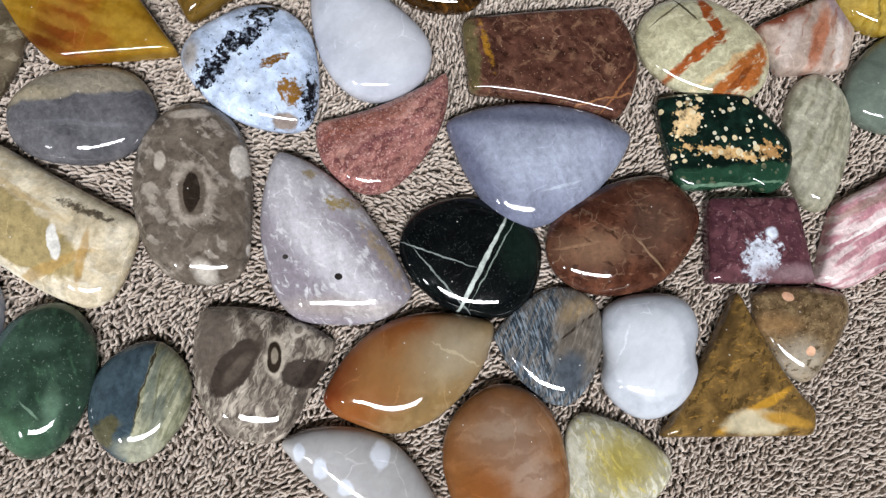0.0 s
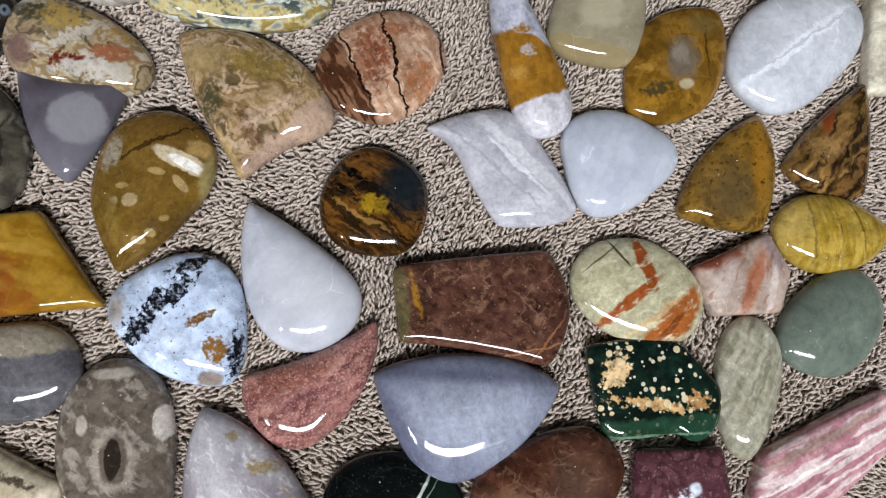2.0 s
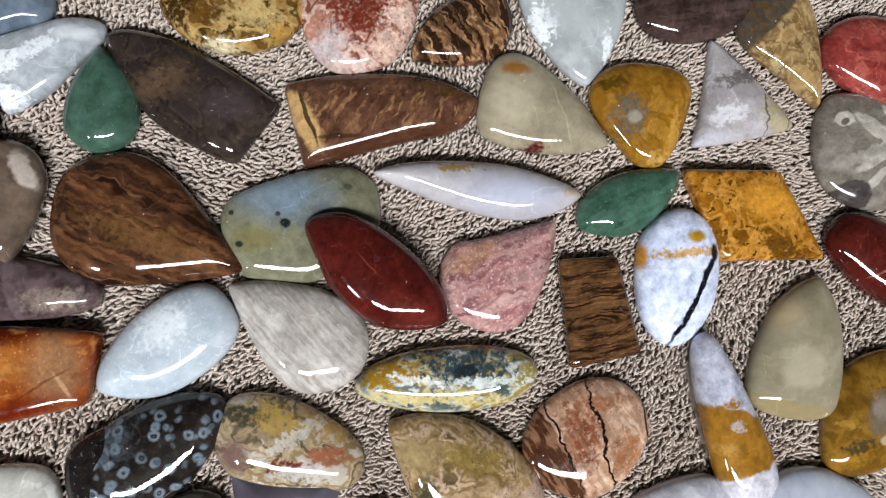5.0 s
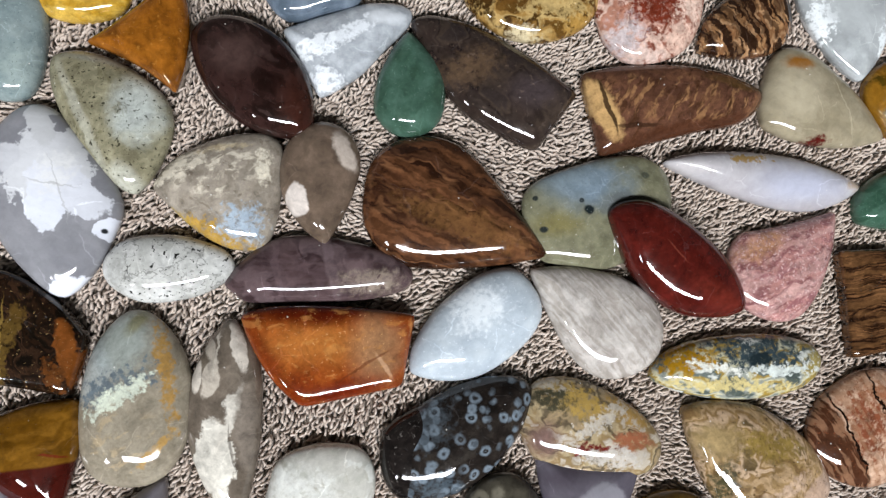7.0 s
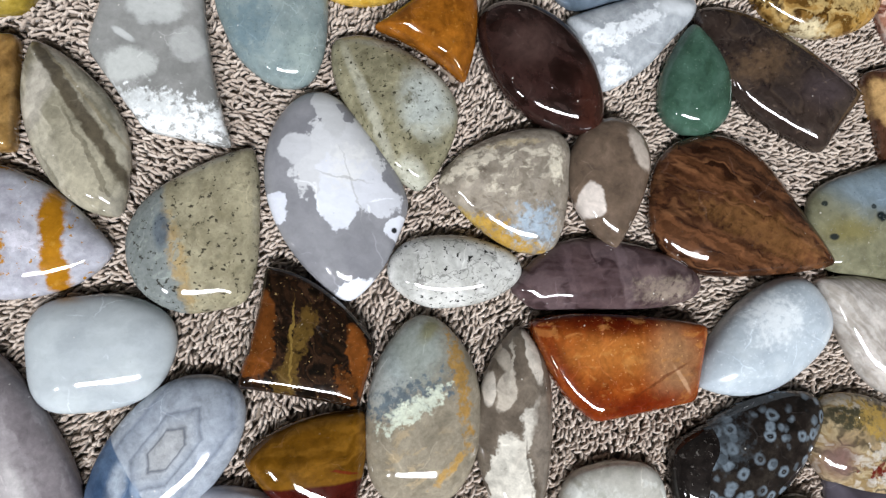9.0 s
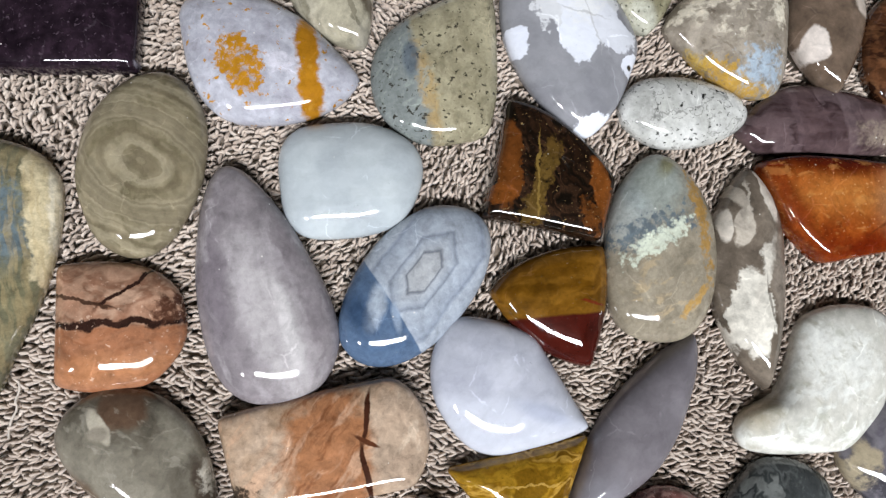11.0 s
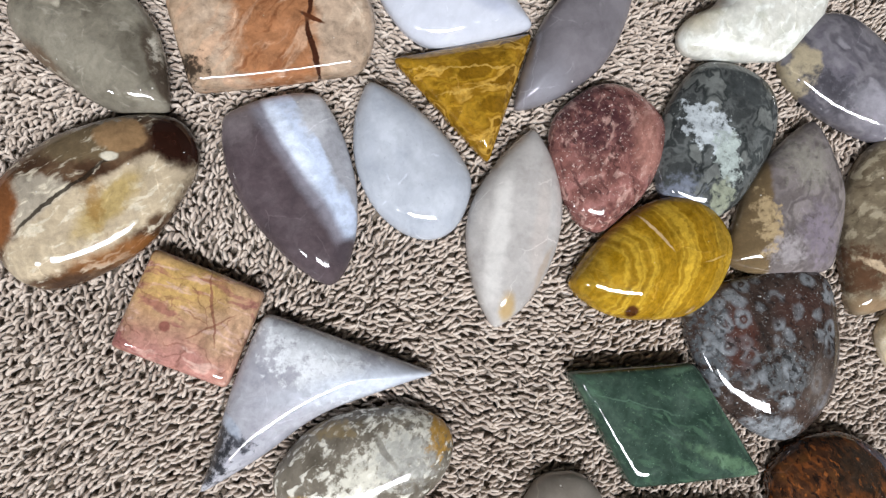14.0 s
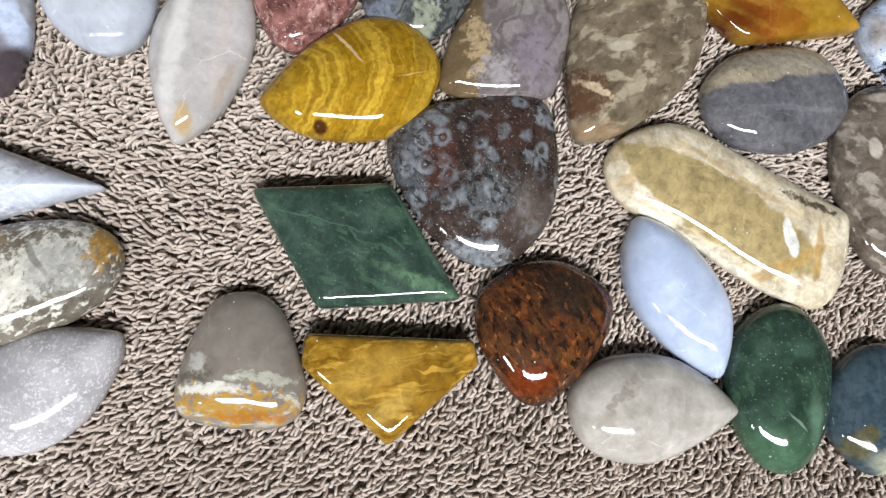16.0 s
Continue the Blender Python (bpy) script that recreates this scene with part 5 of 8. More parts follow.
stone('white and grey dendritic agate triangle', 70.9, 124.8, 4.5, [(0.8, 12.5, 1), (5.2, 5.8), (12.8, -12.5, 1), (6.5, -12.5), (-4.0, -11.1), (-12.2, -9.4, 1), (-4.4, 2.3)],
      [('cloud', 6.4, ('a09a9a', 'aca6a6', '928c8c')),
       ('flow', 5.2, ('8f8886', 'a8a2a2', 'b8b3b4', '9a9492'), -72.0, 1.5, 0.5),
       ('patch', 10.3, -9.0, 5.7, 4.6, 'a89c78', -39.3, 0.3, 2.82, 1, 0.63),
       ('patch', 3.0, 1.8, 5.7, 1.8, '68605e', -4.3, 0.3, 1.34, 1, 0.77),
       ('patch', 4.1, 6.2, 5.1, 0.32, '514a48', -66.2, 0.25, 2.17, 0.8),
       ('patch', 6.9, 1.1, 4.6, 0.32, '595351', -38.0, 0.25, 2.17, 0.8),
       ('patch', -2.6, -5.1, 4.4, 2.1, 'd0ced0', 0.7, 0.3, 1.25, 1, 0.63),
       ('patch', -8.4, -9.1, 5.2, 1.8, 'b8b6ba', -19.3, 0.6, 1.62),
       ('patch', 6.1, -8.1, 5.2, 0.26, '474238', -108.7, 0.25, 2.17, 0.8),
       ('patch', 10.9, -9.2, 3.3, 0.19, '3f392c', -85.7, 0.25, 2.17, 0.8),
       ('dots', 0.9, 0.04, '564f4d', 0.7)], clear=0.3)
stone('amber orange rounded triangle agate', 52.0, 126.2, 6, [(-5.8, 11.6), (5.2, 9.1), (11.3, 3.6), (8.9, -2.8), (0.2, -11.7), (-5.2, -11.8), (-9.1, -4.8), (-11.6, 6.4)],
      [('cloud', 6.3, ('83591a', '93691f', '714b13')),
       ('flow', 4.5, ('744f19', '94691f', '7d5818', 'a87c30'), -77.6, 1.3, 0.6),
       ('patch', -5.7, 0.1, 3.8, 4.5, '5f5546', -9.4, 0.4, 2.04, 1, 0.56),
       ('patch', -5.0, -0.7, 1.3, 1.3, '8c8474', -19.4, 0.4, 1.13),
       ('patch', 2.5, -6.6, 1.3, 6.3, 'b5873a', -29.4, 0.3, 0.85, 1, 0.7),
       ('patch', -6.4, 7.8, 3.8, 1.8, '503d0e', -19.4, 0.4, 1.19, 1, 0.7),
       ('patch', -3.0, -10.6, 2.5, 1.5, 'b08a48', -19.4, 0.4, 1.02, 1, 0.7),
       ('dots', 1.13, 0.04, '47330e', 0.7)], clear=0.2)
stone('pale yellow agate shield with red edge', 27.9, 134.6, 5.5, [(-1.4, 13.0), (8.0, 3.4), (13.4, -12.9, 1), (-0.6, -10.3), (-12.9, -2.0, 1), (-10.0, 6.5)],
      [('cloud', 9.8, ('918770', 'a0967e', '827862')),
       ('patch', -1.5, 8.8, 2.9, 1.5, '8a5a20', -19.3, 0.5, 1.55),
       ('patch', -3.4, -8.5, 3.2, 1.0, '50130e', -9.3, 0.3, 0.53, 1, 0.56),
       ('patch', -5.0, 2.8, 5.4, 4.2, 'aca28a', -19.3, 0.9, 2.19),
       ('patch', 4.7, -3.9, 6.8, 0.18, 'b3a88e', -92.6, 0.25, 1.47, 0.5)], clear=0.3)
stone('brown landscape jasper wedge', -2.5, 145.2, 5.5, [(-18.0, 10.0, 1), (-4.9, 8.1), (10.5, 2.5), (20.3, -5.7, 1), (13.9, -10.0), (1.8, -9.1), (-19.6, -7.9, 1)],
      [('cloud', 5, ('55382a', '684732', '3f281b')),
       ('wisps', 43.07, 1.6, 3, '8a6544', 0.42, 0.8, -1.17, -1.0, 19.75, 5.23, -19.21),
       ('wisps', 43.07, 1.2, 4, '3a2416', 0.33, 0.8),
       ('patch', -3.79, -9.14, 17.24, 3.02, '44281a', -4.44, 0.3, 1.2, 0.9),
       ('patch', -16.36, 1.14, 6.88, 2.32, 'b3905f', -81.53, 0.2, 1.0, 0.9),
       ('patch', -15.36, 1.12, 5.76, 0.46, '26170e', -89.78, 0.2, 0.8, 0.9),
       ('patch', -10.77, -4.33, 4.82, 0.46, '2d1c12', -14.43, 0.3, 0.9, 0.8),
       ('patch', 12.81, -1.74, 6.03, 1.05, '57401f', -30.37, 0.5, 1, 0.6)])
stone('glassy white and clear quartz marquise', 46.1, 154.7, 5, [(-5.6, -19.5, 1), (-11.4, -8.9), (-12.9, 3.3), (-7.8, 13.6), (4.5, 19.4, 1), (12.4, 9.1), (10.3, -3.7), (3.2, -13.5)],
      [('cloud', 7.8, ('a9adad', 'bbbfbf', '979b9b')),
       ('patch', -10.6, -4.0, 3.1, 4.7, 'eaeeee', -18.6, 0.15, 2.31, 1, 0.77),
       ('patch', 1.3, -13.5, 1.3, 4.7, 'e4eaea', -18.6, 0.2, 0.79, 1, 0.63),
       ('patch', -3.6, -3.6, 5.2, 3.9, 'b4b8b8', -18.6, 0.6, 2.05)], clear=0.6)
stone('brown zebra striped jasper drop', 18.2, 154.9, 5, [(-11.8, -2.1, 1), (-6.3, 4.5), (1.2, 7.3), (10.4, 7.4), (12.0, -1.2), (6.5, -7.2), (-3.6, -6.4)],
      [('cloud', 3.6, ('7d5a3c', '926f4e', '624329')),
       ('flow', 2.4, ('8a6644', 'a58260', '6b482d', '94704c'), -86.8, 2, 0.7),
       ('lines', -78.8, 1.69, '1e1009', 0.95, 2.12, 0.8),
       ('lines', -81.5, 2.65, '27170e', 0.7, 2.51, 0.8),
       ('patch', 0.2, -7.9, 6.0, 1.0, '563724', -10.3, 0.4, 0.52, 1, 0.56)])
stone('red and white brecciated round cabochon', 0.2, 164.5, 6, [(-9.5, 9.0), (-13.3, -2.3), (-10.2, -9.6), (-4.7, -11.8), (4.6, -10.5), (11.3, -2.4), (13.0, 4.7), (3.2, 11.6)],
      [('cloud', 4.2, ('9c7264', 'b48f80', '7d4f40')),
       ('flow', 3.7, ('8a5a4a', 'b59080', '683323', 'c4a898', '9c6c58'), -6.7, 1.2, 0.8),
       ('patch', -0.6, -0.2, 7.4, 5.4, '682b1d', -18.8, 0.3, 4.37, 1, 0.84),
       ('patch', -9.6, -5.7, 3.7, 4.2, 'b5a8a6', -18.8, 0.5, 1.99, 1, 0.56),
       ('patch', 2.5, -9.2, 4.4, 3.7, 'c4a594', -18.8, 0.3, 2.98, 1, 0.84),
       ('patch', 5.8, -3.7, 3.7, 2.5, 'c9ae9e', -18.8, 0.3, 2.15, 1, 0.91),
       ('patch', -6.7, -10.0, 4.9, 1.7, 'c0a89c', -18.8, 0.4, 1.28, 1, 0.77)])
stone('gold and brown patterned oval cabochon', -24.3, 174.5, 6, [(-14.1, 5.8), (-13.0, -2.0), (-5.8, -9.4), (4.6, -11.2), (11.6, -8.4), (14.0, -2.9), (13.1, 3.7), (0.7, 11.2), (-10.2, 10.8)],
      [('cloud', 3.6, ('684a21', '866636', '432f12')),
       ('flow', 3.6, ('563c19', '8f6f3c', 'a88c58', '3b260d', '7a5a2a'), -26.3, 1.2, 0.9),
       ('patch', -10.0, 2.0, 3.6, 4.8, '34230d', -18.7, 0.3, 2.9, 1, 0.84),
       ('patch', 2.4, -4.8, 7.2, 3.6, 'a38b5a', -18.7, 0.2, 3.14, 1, 0.91),
       ('patch', -5.2, -8.8, 3.6, 1.7, 'bcae8c', -18.7, 0.4, 1.13, 1, 0.7),
       ('patch', 6.7, -10.2, 3.6, 2.4, '96743a', -18.7, 0.3, 1.77, 1, 0.77),
       ('patch', -4.9, -1.0, 3.6, 2.4, '563a17', -18.7, 0.3, 1.93, 1, 0.84)])
stone('dark plum brown oval cabochon', 70.9, 146.5, 5.5, [(-13.8, 1.4), (-11.9, -4.5), (-2.5, -9.4), (9.0, -8.8), (13.9, -4.2), (12.3, 3.1), (0.5, 9.3), (-9.7, 8.3)],
      [('cloud', 5.3, ('322622', '41322e', '241b19')),
       ('lines', -12.1, 2.67, '56433d', 0.4, 1.28, 0.5)])
stone('dark grey brown barrel shaped cabochon', -35.4, 158.1, 5.5, [(-15.5, 17.4, 1), (-9.6, 16.7), (0.3, 9.5), (13.4, -7.0, 1), (0.7, -15.8, 1), (-6.2, -9.4), (-12.1, -1.6), (-14.7, 8.8)],
      [('cloud', 6.0, ('2e2520', '3a302a', '241c1a')),
       ('flow', 5.3, ('2b221e', '382f2a', '211a18', '443930', '332c2a'), -65.1, 1.5, 0.45),
       ('patch', -7.3, 4.1, 6.0, 3.1, '514030', 3.1, 0.6, 1.69, 1, 0.56),
       ('patch', 3.6, -4.3, 4.8, 2.9, '3e3535', -16.9, 0.7, 1.52),
       ('dots', 1.93, 0.08, '615247', 0.5)], clear=0.1)
stone('small green aventurine drop cabochon', -55.8, 163.3, 6, [(4.0, 10.2, 1), (7.6, 0.6), (6.3, -6.3), (2.9, -10.1), (-3.3, -10.4), (-7.6, -5.3), (-6.2, 0.8), (-1.3, 6.6)],
      [('cloud', 5.9, ('3c5749', '496456', '304839')),
       ('dots', 0.82, 0.06, '6a8073', 0.6)], clear=0.2)
stone('silvery white crystalline quartz wing', -62.7, 173.3, 5, [(-13.1, 7.3, 1), (-1.8, 7.8), (6.4, 7.5), (12.9, 4.3), (11.6, 1.3), (5.7, -1.9), (-1.5, -5.9), (-10.3, -7.9, 1), (-11.6, -0.7)],
      [('cloud', 4.0, ('a5aaae', 'bcc0c4', '8e9296')),
       ('patch', -7.7, 1.2, 5.1, 2.3, 'e6eaec', 3.5, 0.25, 1.89, 1, 0.84),
       ('patch', -8.1, -5.5, 3.0, 2.6, 'dfe3e6', -16.5, 0.3, 1.9, 1, 0.77),
       ('patch', 6.9, 3.2, 3.5, 1.4, 'ccd0d3', -16.5, 0.5, 0.73),
       ('patch', -0.2, 2.1, 4.7, 1.6, 'd8dcdf', 13.5, 0.3, 1.32, 1, 0.84)], clear=0.4)
stone('dark chocolate brown marquise cabochon', -83.8, 172.2, 6, [(-8.8, 11.3, 1), (-3.5, 13.8), (4.2, 10.0), (9.4, 1.1), (9.4, -8.2), (6.4, -14.0, 1), (-0.3, -11.7), (-6.3, -5.9), (-9.4, 1.8)],
      [('cloud', 5.6, ('241412', '2e1e1a', '190e0b')),
       ('flow', 5.6, ('221310', '301f1c', '180d0a', '392b28'), -60.6, 1.8, 0.7),
       ('patch', -1.7, 4.3, 4.5, 3.4, '3f2f2b', -16.9, 0.8, 1.76),
       ('patch', 6.6, -9.0, 3.4, 5.6, '381e17', -16.9, 0.7, 1.76)], lift=1.5, clear=0.1)
stone('tawny orange brown triangle cabochon', -101.6, 183.4, 5, [(10.1, 12.1, 1), (9.6, 2.0), (3.1, -10.3, 1), (-2.4, -2.5), (-9.5, 3.7, 1), (0.5, 7.3)],
      [('cloud', 4.4, ('7d4a14', '8f571a', '653a0f')),
       ('dots', 1.74, 0.1, 'a06c2c', 0.6)], lift=2.5)
stone('grey green speckled agate drop', -110.1, 172.4, 5.5, [(-8.0, 14.9, 1), (-0.6, 13.4), (7.6, 5.0), (9.7, -2.5), (5.2, -10.2), (-1.6, -15.1, 1), (-6.1, -9.0), (-8.8, -0.4), (-9.8, 8.8)],
      [('cloud', 5, ('837e66', '928d74', '726d57')),
       ('patch', 4.09, -0.33, 4.38, 5.7, 'b0b6b0', -16.53, 0.5, 1.2, 0.9),
       ('patch', -1.79, -12.55, 3.97, 2.19, 'b2b2a4', -65.84, 0.5, 1, 0.8),
       ('patch', -5.68, 0.34, 12.15, 0.99, 'a3a293', -85.41, 0.5, 0.8, 0.7),
       ('wisps', -80.38, 1.8, 2, '5f5a42', 0.3, 0.6, -2.38, 1.81, 6.58, 12.06, -17.89),
       ('dots', 1.3, 0.16, '29271c', 0.9),
       ('patch', 0.41, 10.95, 6.54, 0.77, '8b8a80', -26.06, 0.5, 0.8, 0.6)], clear=0.12)
stone('cloudy blue grey oval cabochon', -126.0, 192.5, 6, [(-7.8, 9.8), (-9.2, -0.9), (-6.5, -7.7), (-1.8, -11.5), (3.0, -10.8), (7.9, -2.3), (9.2, 6.7), (2.7, 11.4)],
      [('cloud', 5.1, ('7f8d8d', '8d9997', '707f80')),
       ('dots', 1.42, 0.14, 'a3afac', 0.5),
       ('patch', -5.0, -0.5, 4.0, 4.0, '6e8086', -15.4, 0.7, 2.19, 1, 0.56),
       ('patch', 2.3, -6.9, 3.0, 4.0, '93a09c', -15.4, 0.6, 1.84, 1, 0.63),
       ('dots', 0.71, 0.05, '384849', 0.6)], clear=0.3)
stone('bright yellow jasper cabochon', -108.6, 198.9, 5, [(-9.1, -1.7), (-7.0, -4.7), (-0.3, -7.2), (6.5, -5.8), (9.0, 2.6), (0.7, 7.0), (-7.3, 4.6)],
      [('cloud', 4.3, ('a8822a', 'b8943c', '96701c')),
       ('lines', -23.9, 2.58, 'c8aa58', 0.4, 0.86, 0.5)])
stone('steel blue grey agate cabochon', -67.1, 187.8, 5, [(-9.6, -1.1), (-6.6, -5.8), (1.4, -6.4), (7.6, -6.3), (9.5, 0.4), (0.7, 6.2), (-8.7, 3.9)],
      [('cloud', 5.8, ('5f6b78', '6e7a86', '4e5a65'))], clear=0.3)
stone('large clear agate drop with white plumes', -125.0, 160.5, 6.5, [(2.4, 18.5), (7.2, 11.3), (11.1, -3.3), (7.5, -9.5), (2.1, -15.0), (-3.8, -17.9, 1), (-7.3, -14.1), (-11.6, -2.7), (-11.0, 8.2), (-5.2, 16.8)],
      [('cloud', 9.7, ('8c8c90', '97979b', '818186')),
       ('patch', 1.2, 5.5, 6.7, 7.5, 'cfd0d2', -43.1, 0.06, 6.99),
       ('patch', 3.8, 0.4, 7.5, 3.7, 'd6d8de', -48.1, 0.06, 3.83),
       ('patch', -0.8, -1.4, 3.0, 4.9, 'dcdfe6', -8.1, 0.06, 2.71),
       ('patch', 2.0, 13.9, 1.9, 4.7, 'c6c7c8', 6.9, 0.08, 2.03),
       ('patch', 3.2, 16.5, 2.8, 1.3, 'c2c3c4', -18.1, 0.1, 0.97),
       ('patch', -4.6, 9.6, 2.6, 2.8, 'c8c9cc', -18.1, 0.1, 2.32),
       ('patch', -10.9, 1.0, 2.1, 2.6, 'dadde6', -18.1, 0.06, 1.93),
       ('patch', 7.3, -8.1, 2.4, 1.9, 'dfe2ea', 1.9, 0.06, 1.74),
       ('patch', 6.9, -8.4, 0.5, 0.5, '26282b', -18.1, 0.3, 0.16),
       ('patch', -1.7, -17.0, 3.7, 2.8, 'e2e5ec', 1.9, 0.06, 2.51),
       ('patch', 2.6, 4.0, 3.2, 3.9, 'e2e2e0', -48.1, 0.4, 1.96, 0.7, 0.63),
       ('patch', 1.3, 2.5, 4.7, 0.21, 'a5a5a4', -28.8, 0.25, 1.8, 0.5),
       ('patch', 2.4, 0.8, 6.3, 0.16, 'adadac', -90.1, 0.25, 1.8, 0.5)], clear=0.4)
stone('gold and white plume agate rounded cabochon', -95.4, 151.9, 6, [(7.0, 10.9), (12.4, 7.3), (10.6, -0.3), (4.4, -10.8), (-0.6, -10.8), (-6.5, -5.9), (-11.9, 3.6), (-12.6, 6.4), (-5.2, 10.6)],
      [('cloud', 5, ('8c8376', '9a9184', '776e62')),
       ('wisps', 7.21, 2.2, 1.8, 'cbc2b0', 0.5, 0.9, -1.01, 5.83, 9.3, 5.88, -17.2),
       ('patch', -4.2, -6.45, 7.98, 1.96, 'ac8838', -40.53, 0.3, 1.4, 0.9, 0.9),
       ('patch', -10.64, -1.13, 3.07, 1.47, 'b89a48', -43.38, 0.4, 1, 0.8, 0.8),
       ('patch', 1.18, -6.05, 4.31, 3.53, '98a6b2', -16.91, 0.3, 1.2, 0.95, 0.7),
       ('patch', 8.34, 3.12, 1.57, 3.33, 'd3cbb8', -16.16, 0.3, 0.9, 0.9, 0.6),
       ('wisps', -43.1, 1.8, 1.5, '5a5044', 0.25, 0.6),
       ('patch', -7.9, 7.32, 4.58, 1.08, 'd2c9b6', 22.79, 0.3, 0.8, 0.9, 0.8),
       ('patch', 2.15, 8.84, 5.6, 0.69, 'b8a888', -7.53, 0.4, 1, 0.7, 0.8)], clear=0.15)
stone('taupe marquise cabochon with white patches', -76.6, 148.3, 5.5, [(2.9, 12.1, 1), (7.4, 7.0), (6.1, -0.2), (-4.3, -11.1, 1), (-8.1, -4.6), (-8.8, 3.0), (-4.5, 10.4)],
      [('cloud', 6.6, ('625346', '726153', '53463b')),
       ('patch', -6.8, -1.6, 2.2, 3.1, 'c9bfb6', -16.8, 0.12, 1.32),
       ('patch', 4.9, 4.7, 1.8, 4.0, 'b0a498', 3.2, 0.25, 1.58)], clear=0.2, lift=1.5)
stone('large dark brown petrified wood drop', -56.0, 136.7, 6, [(-9.4, 15.0), (0.2, 15.6), (7.7, 10.2), (14.1, -5.7), (17.1, -15.5, 1), (0.5, -12.4), (-12.0, -7.6), (-16.5, 0.2), (-14.7, 8.3)],
      [('cloud', 5.7, ('351e12', '452919', '26150d')),
       ('flow', 3.8, ('291810', '4a3020', '362015', '69472f', '25140c'), -41.7, 5, 0.9),
       ('lines', -41.7, 3.85, '654129', 0.7, 2.35, 0.5),
       ('lines', -41.7, 1.7, '201007', 0.5, 1.63, 0.5),
       ('patch', 1.6, -3.8, 12.5, 2.9, '6c4b2b', -39.2, 0.6, 1.59, 0.7, 0.56)])
stone('white oval cabochon with black dendrites', -109.7, 142.7, 5.5, [(-8.1, 6.7), (-1.8, 6.8), (6.6, 3.2), (11.6, -3.1), (6.5, -6.8), (-4.0, -6.0), (-9.2, -2.8), (-11.6, 2.6)],
      [('cloud', 5.1, ('bfbfba', 'cdcdc9', 'b0b0aa')),
       ('dots', 1.43, 0.16, '292927', 1),
       ('patch', -8.2, 1.7, 2.0, 3.1, 'a5a5a0', -17.7, 0.6, 1.11, 1, 0.56),
       ('veins', 7.2, '686864', 0.012, 0.6)], clear=0.2)
stone('plum grey long agate crescent', -84.0, 132.8, 5, [(-17.6, 3.5, 1), (-7.0, 8.7), (1.5, 7.2), (13.0, 0.5), (17.7, -5.9), (14.3, -8.7), (-0.9, -6.0), (-14.8, -1.0, 1)],
      [('cloud', 6.5, ('463636', '564545', '372a2b')),
       ('flow', 5.4, ('413233', '534345', '35282a', '68585a'), -15.4, 1.2, 0.6),
       ('patch', 2.8, -0.5, 7.9, 1.08, '6d5e60', -97.0, 0.25, 1.29, 0.5),
       ('patch', -6.8, 2.6, 7.7, 0.75, '5c4c4f', -101.0, 0.25, 1.29, 0.5),
       ('patch', 9.5, -5.3, 5.4, 2.2, '8a7d70', -17.8, 0.6, 1.16, 1, 0.56),
       ('lines', -17.9, 2.37, '685656', 0.3, 1.2, 0.5)], clear=0.2)
stone('glossy orange carnelian shield cabochon', -83.9, 118.3, 6, [(-16.2, 11.7, 1), (-5.6, 9.8), (15.4, 0.8, 1), (8.5, -11.5, 1), (-10.5, -8.9, 1), (-14.8, -0.4)],
      [('cloud', 7, ('7c3511', '944c1c', '5f2209')),
       ('patch', -3.93, 1.92, 9.79, 3.92, 'a5682f', -18.46, 0.9, 1.6, 0.8),
       ('patch', -2.91, 7.42, 15.38, 2.15, '481205', -16.87, 0.7, 1.2, 0.95),
       ('patch', 6.09, -3.0, 4.5, 5.88, '94704f', -18.56, 0.7, 1.4, 0.8),
       ('wisps', -7.71, 2.2, 2, 'b0783f', 0.3, 0.55),
       ('dots', 0.9, 0.03, 'c89868', 0.8),
       ('patch', -3.4, -8.1, 9.66, 1.96, '5c1a07', -9.13, 0.7, 1.2, 0.9),
       ('patch', -13.82, 3.17, 6.92, 1.27, '64220a', -78.8, 0.7, 1.2, 0.7),
       ('patch', 6.37, -6.25, 2.62, 0.39, 'c09a78', -75.18, 0.4, 0.5, 0.6),
       ('patch', 2.89, -5.04, 6.01, 0.24, '5a2a14', 11.69, 0.3, 0.8, 0.6)], clear=0.1, tablet=1.0)
stone('white blue moonstone drop cabochon', -58.8, 112.9, 7, [(10.6, 9.1), (14.6, 3.3), (13.7, -3.0), (5.3, -8.0), (-4.7, -9.1), (-14.5, -4.3, 1), (-11.2, 1.7), (-0.6, 8.1)],
      [('cloud', 6.7, ('b7c1c8', 'c4cdd2', 'aab4bc')),
       ('patch', 1.3, 4.1, 5.6, 4.5, 'dfe5e8', -18.4, 0.5, 3.33, 1, 0.77),
       ('dots', 1.57, 0.16, 'dde4e8', 0.5)], clear=0.4)
stone('off white finely striped drop cabochon', -32.4, 107.1, 6, [(-11.6, 13.1, 1), (0.0, 9.4), (9.6, 2.0), (11.5, -6.0), (7.0, -12.9), (-2.8, -13.4), (-8.2, -8.4), (-10.7, 2.1)],
      [('cloud', 5.7, ('aba49c', 'bbb5ae', '9c958c')),
       ('lines', -65.2, 2.5, '8a8178', 0.55, 0.73, 0.5),
       ('lines', -65.2, 1.48, 'cfcac4', 0.4, 0.73, 0.5)], clear=0.2)
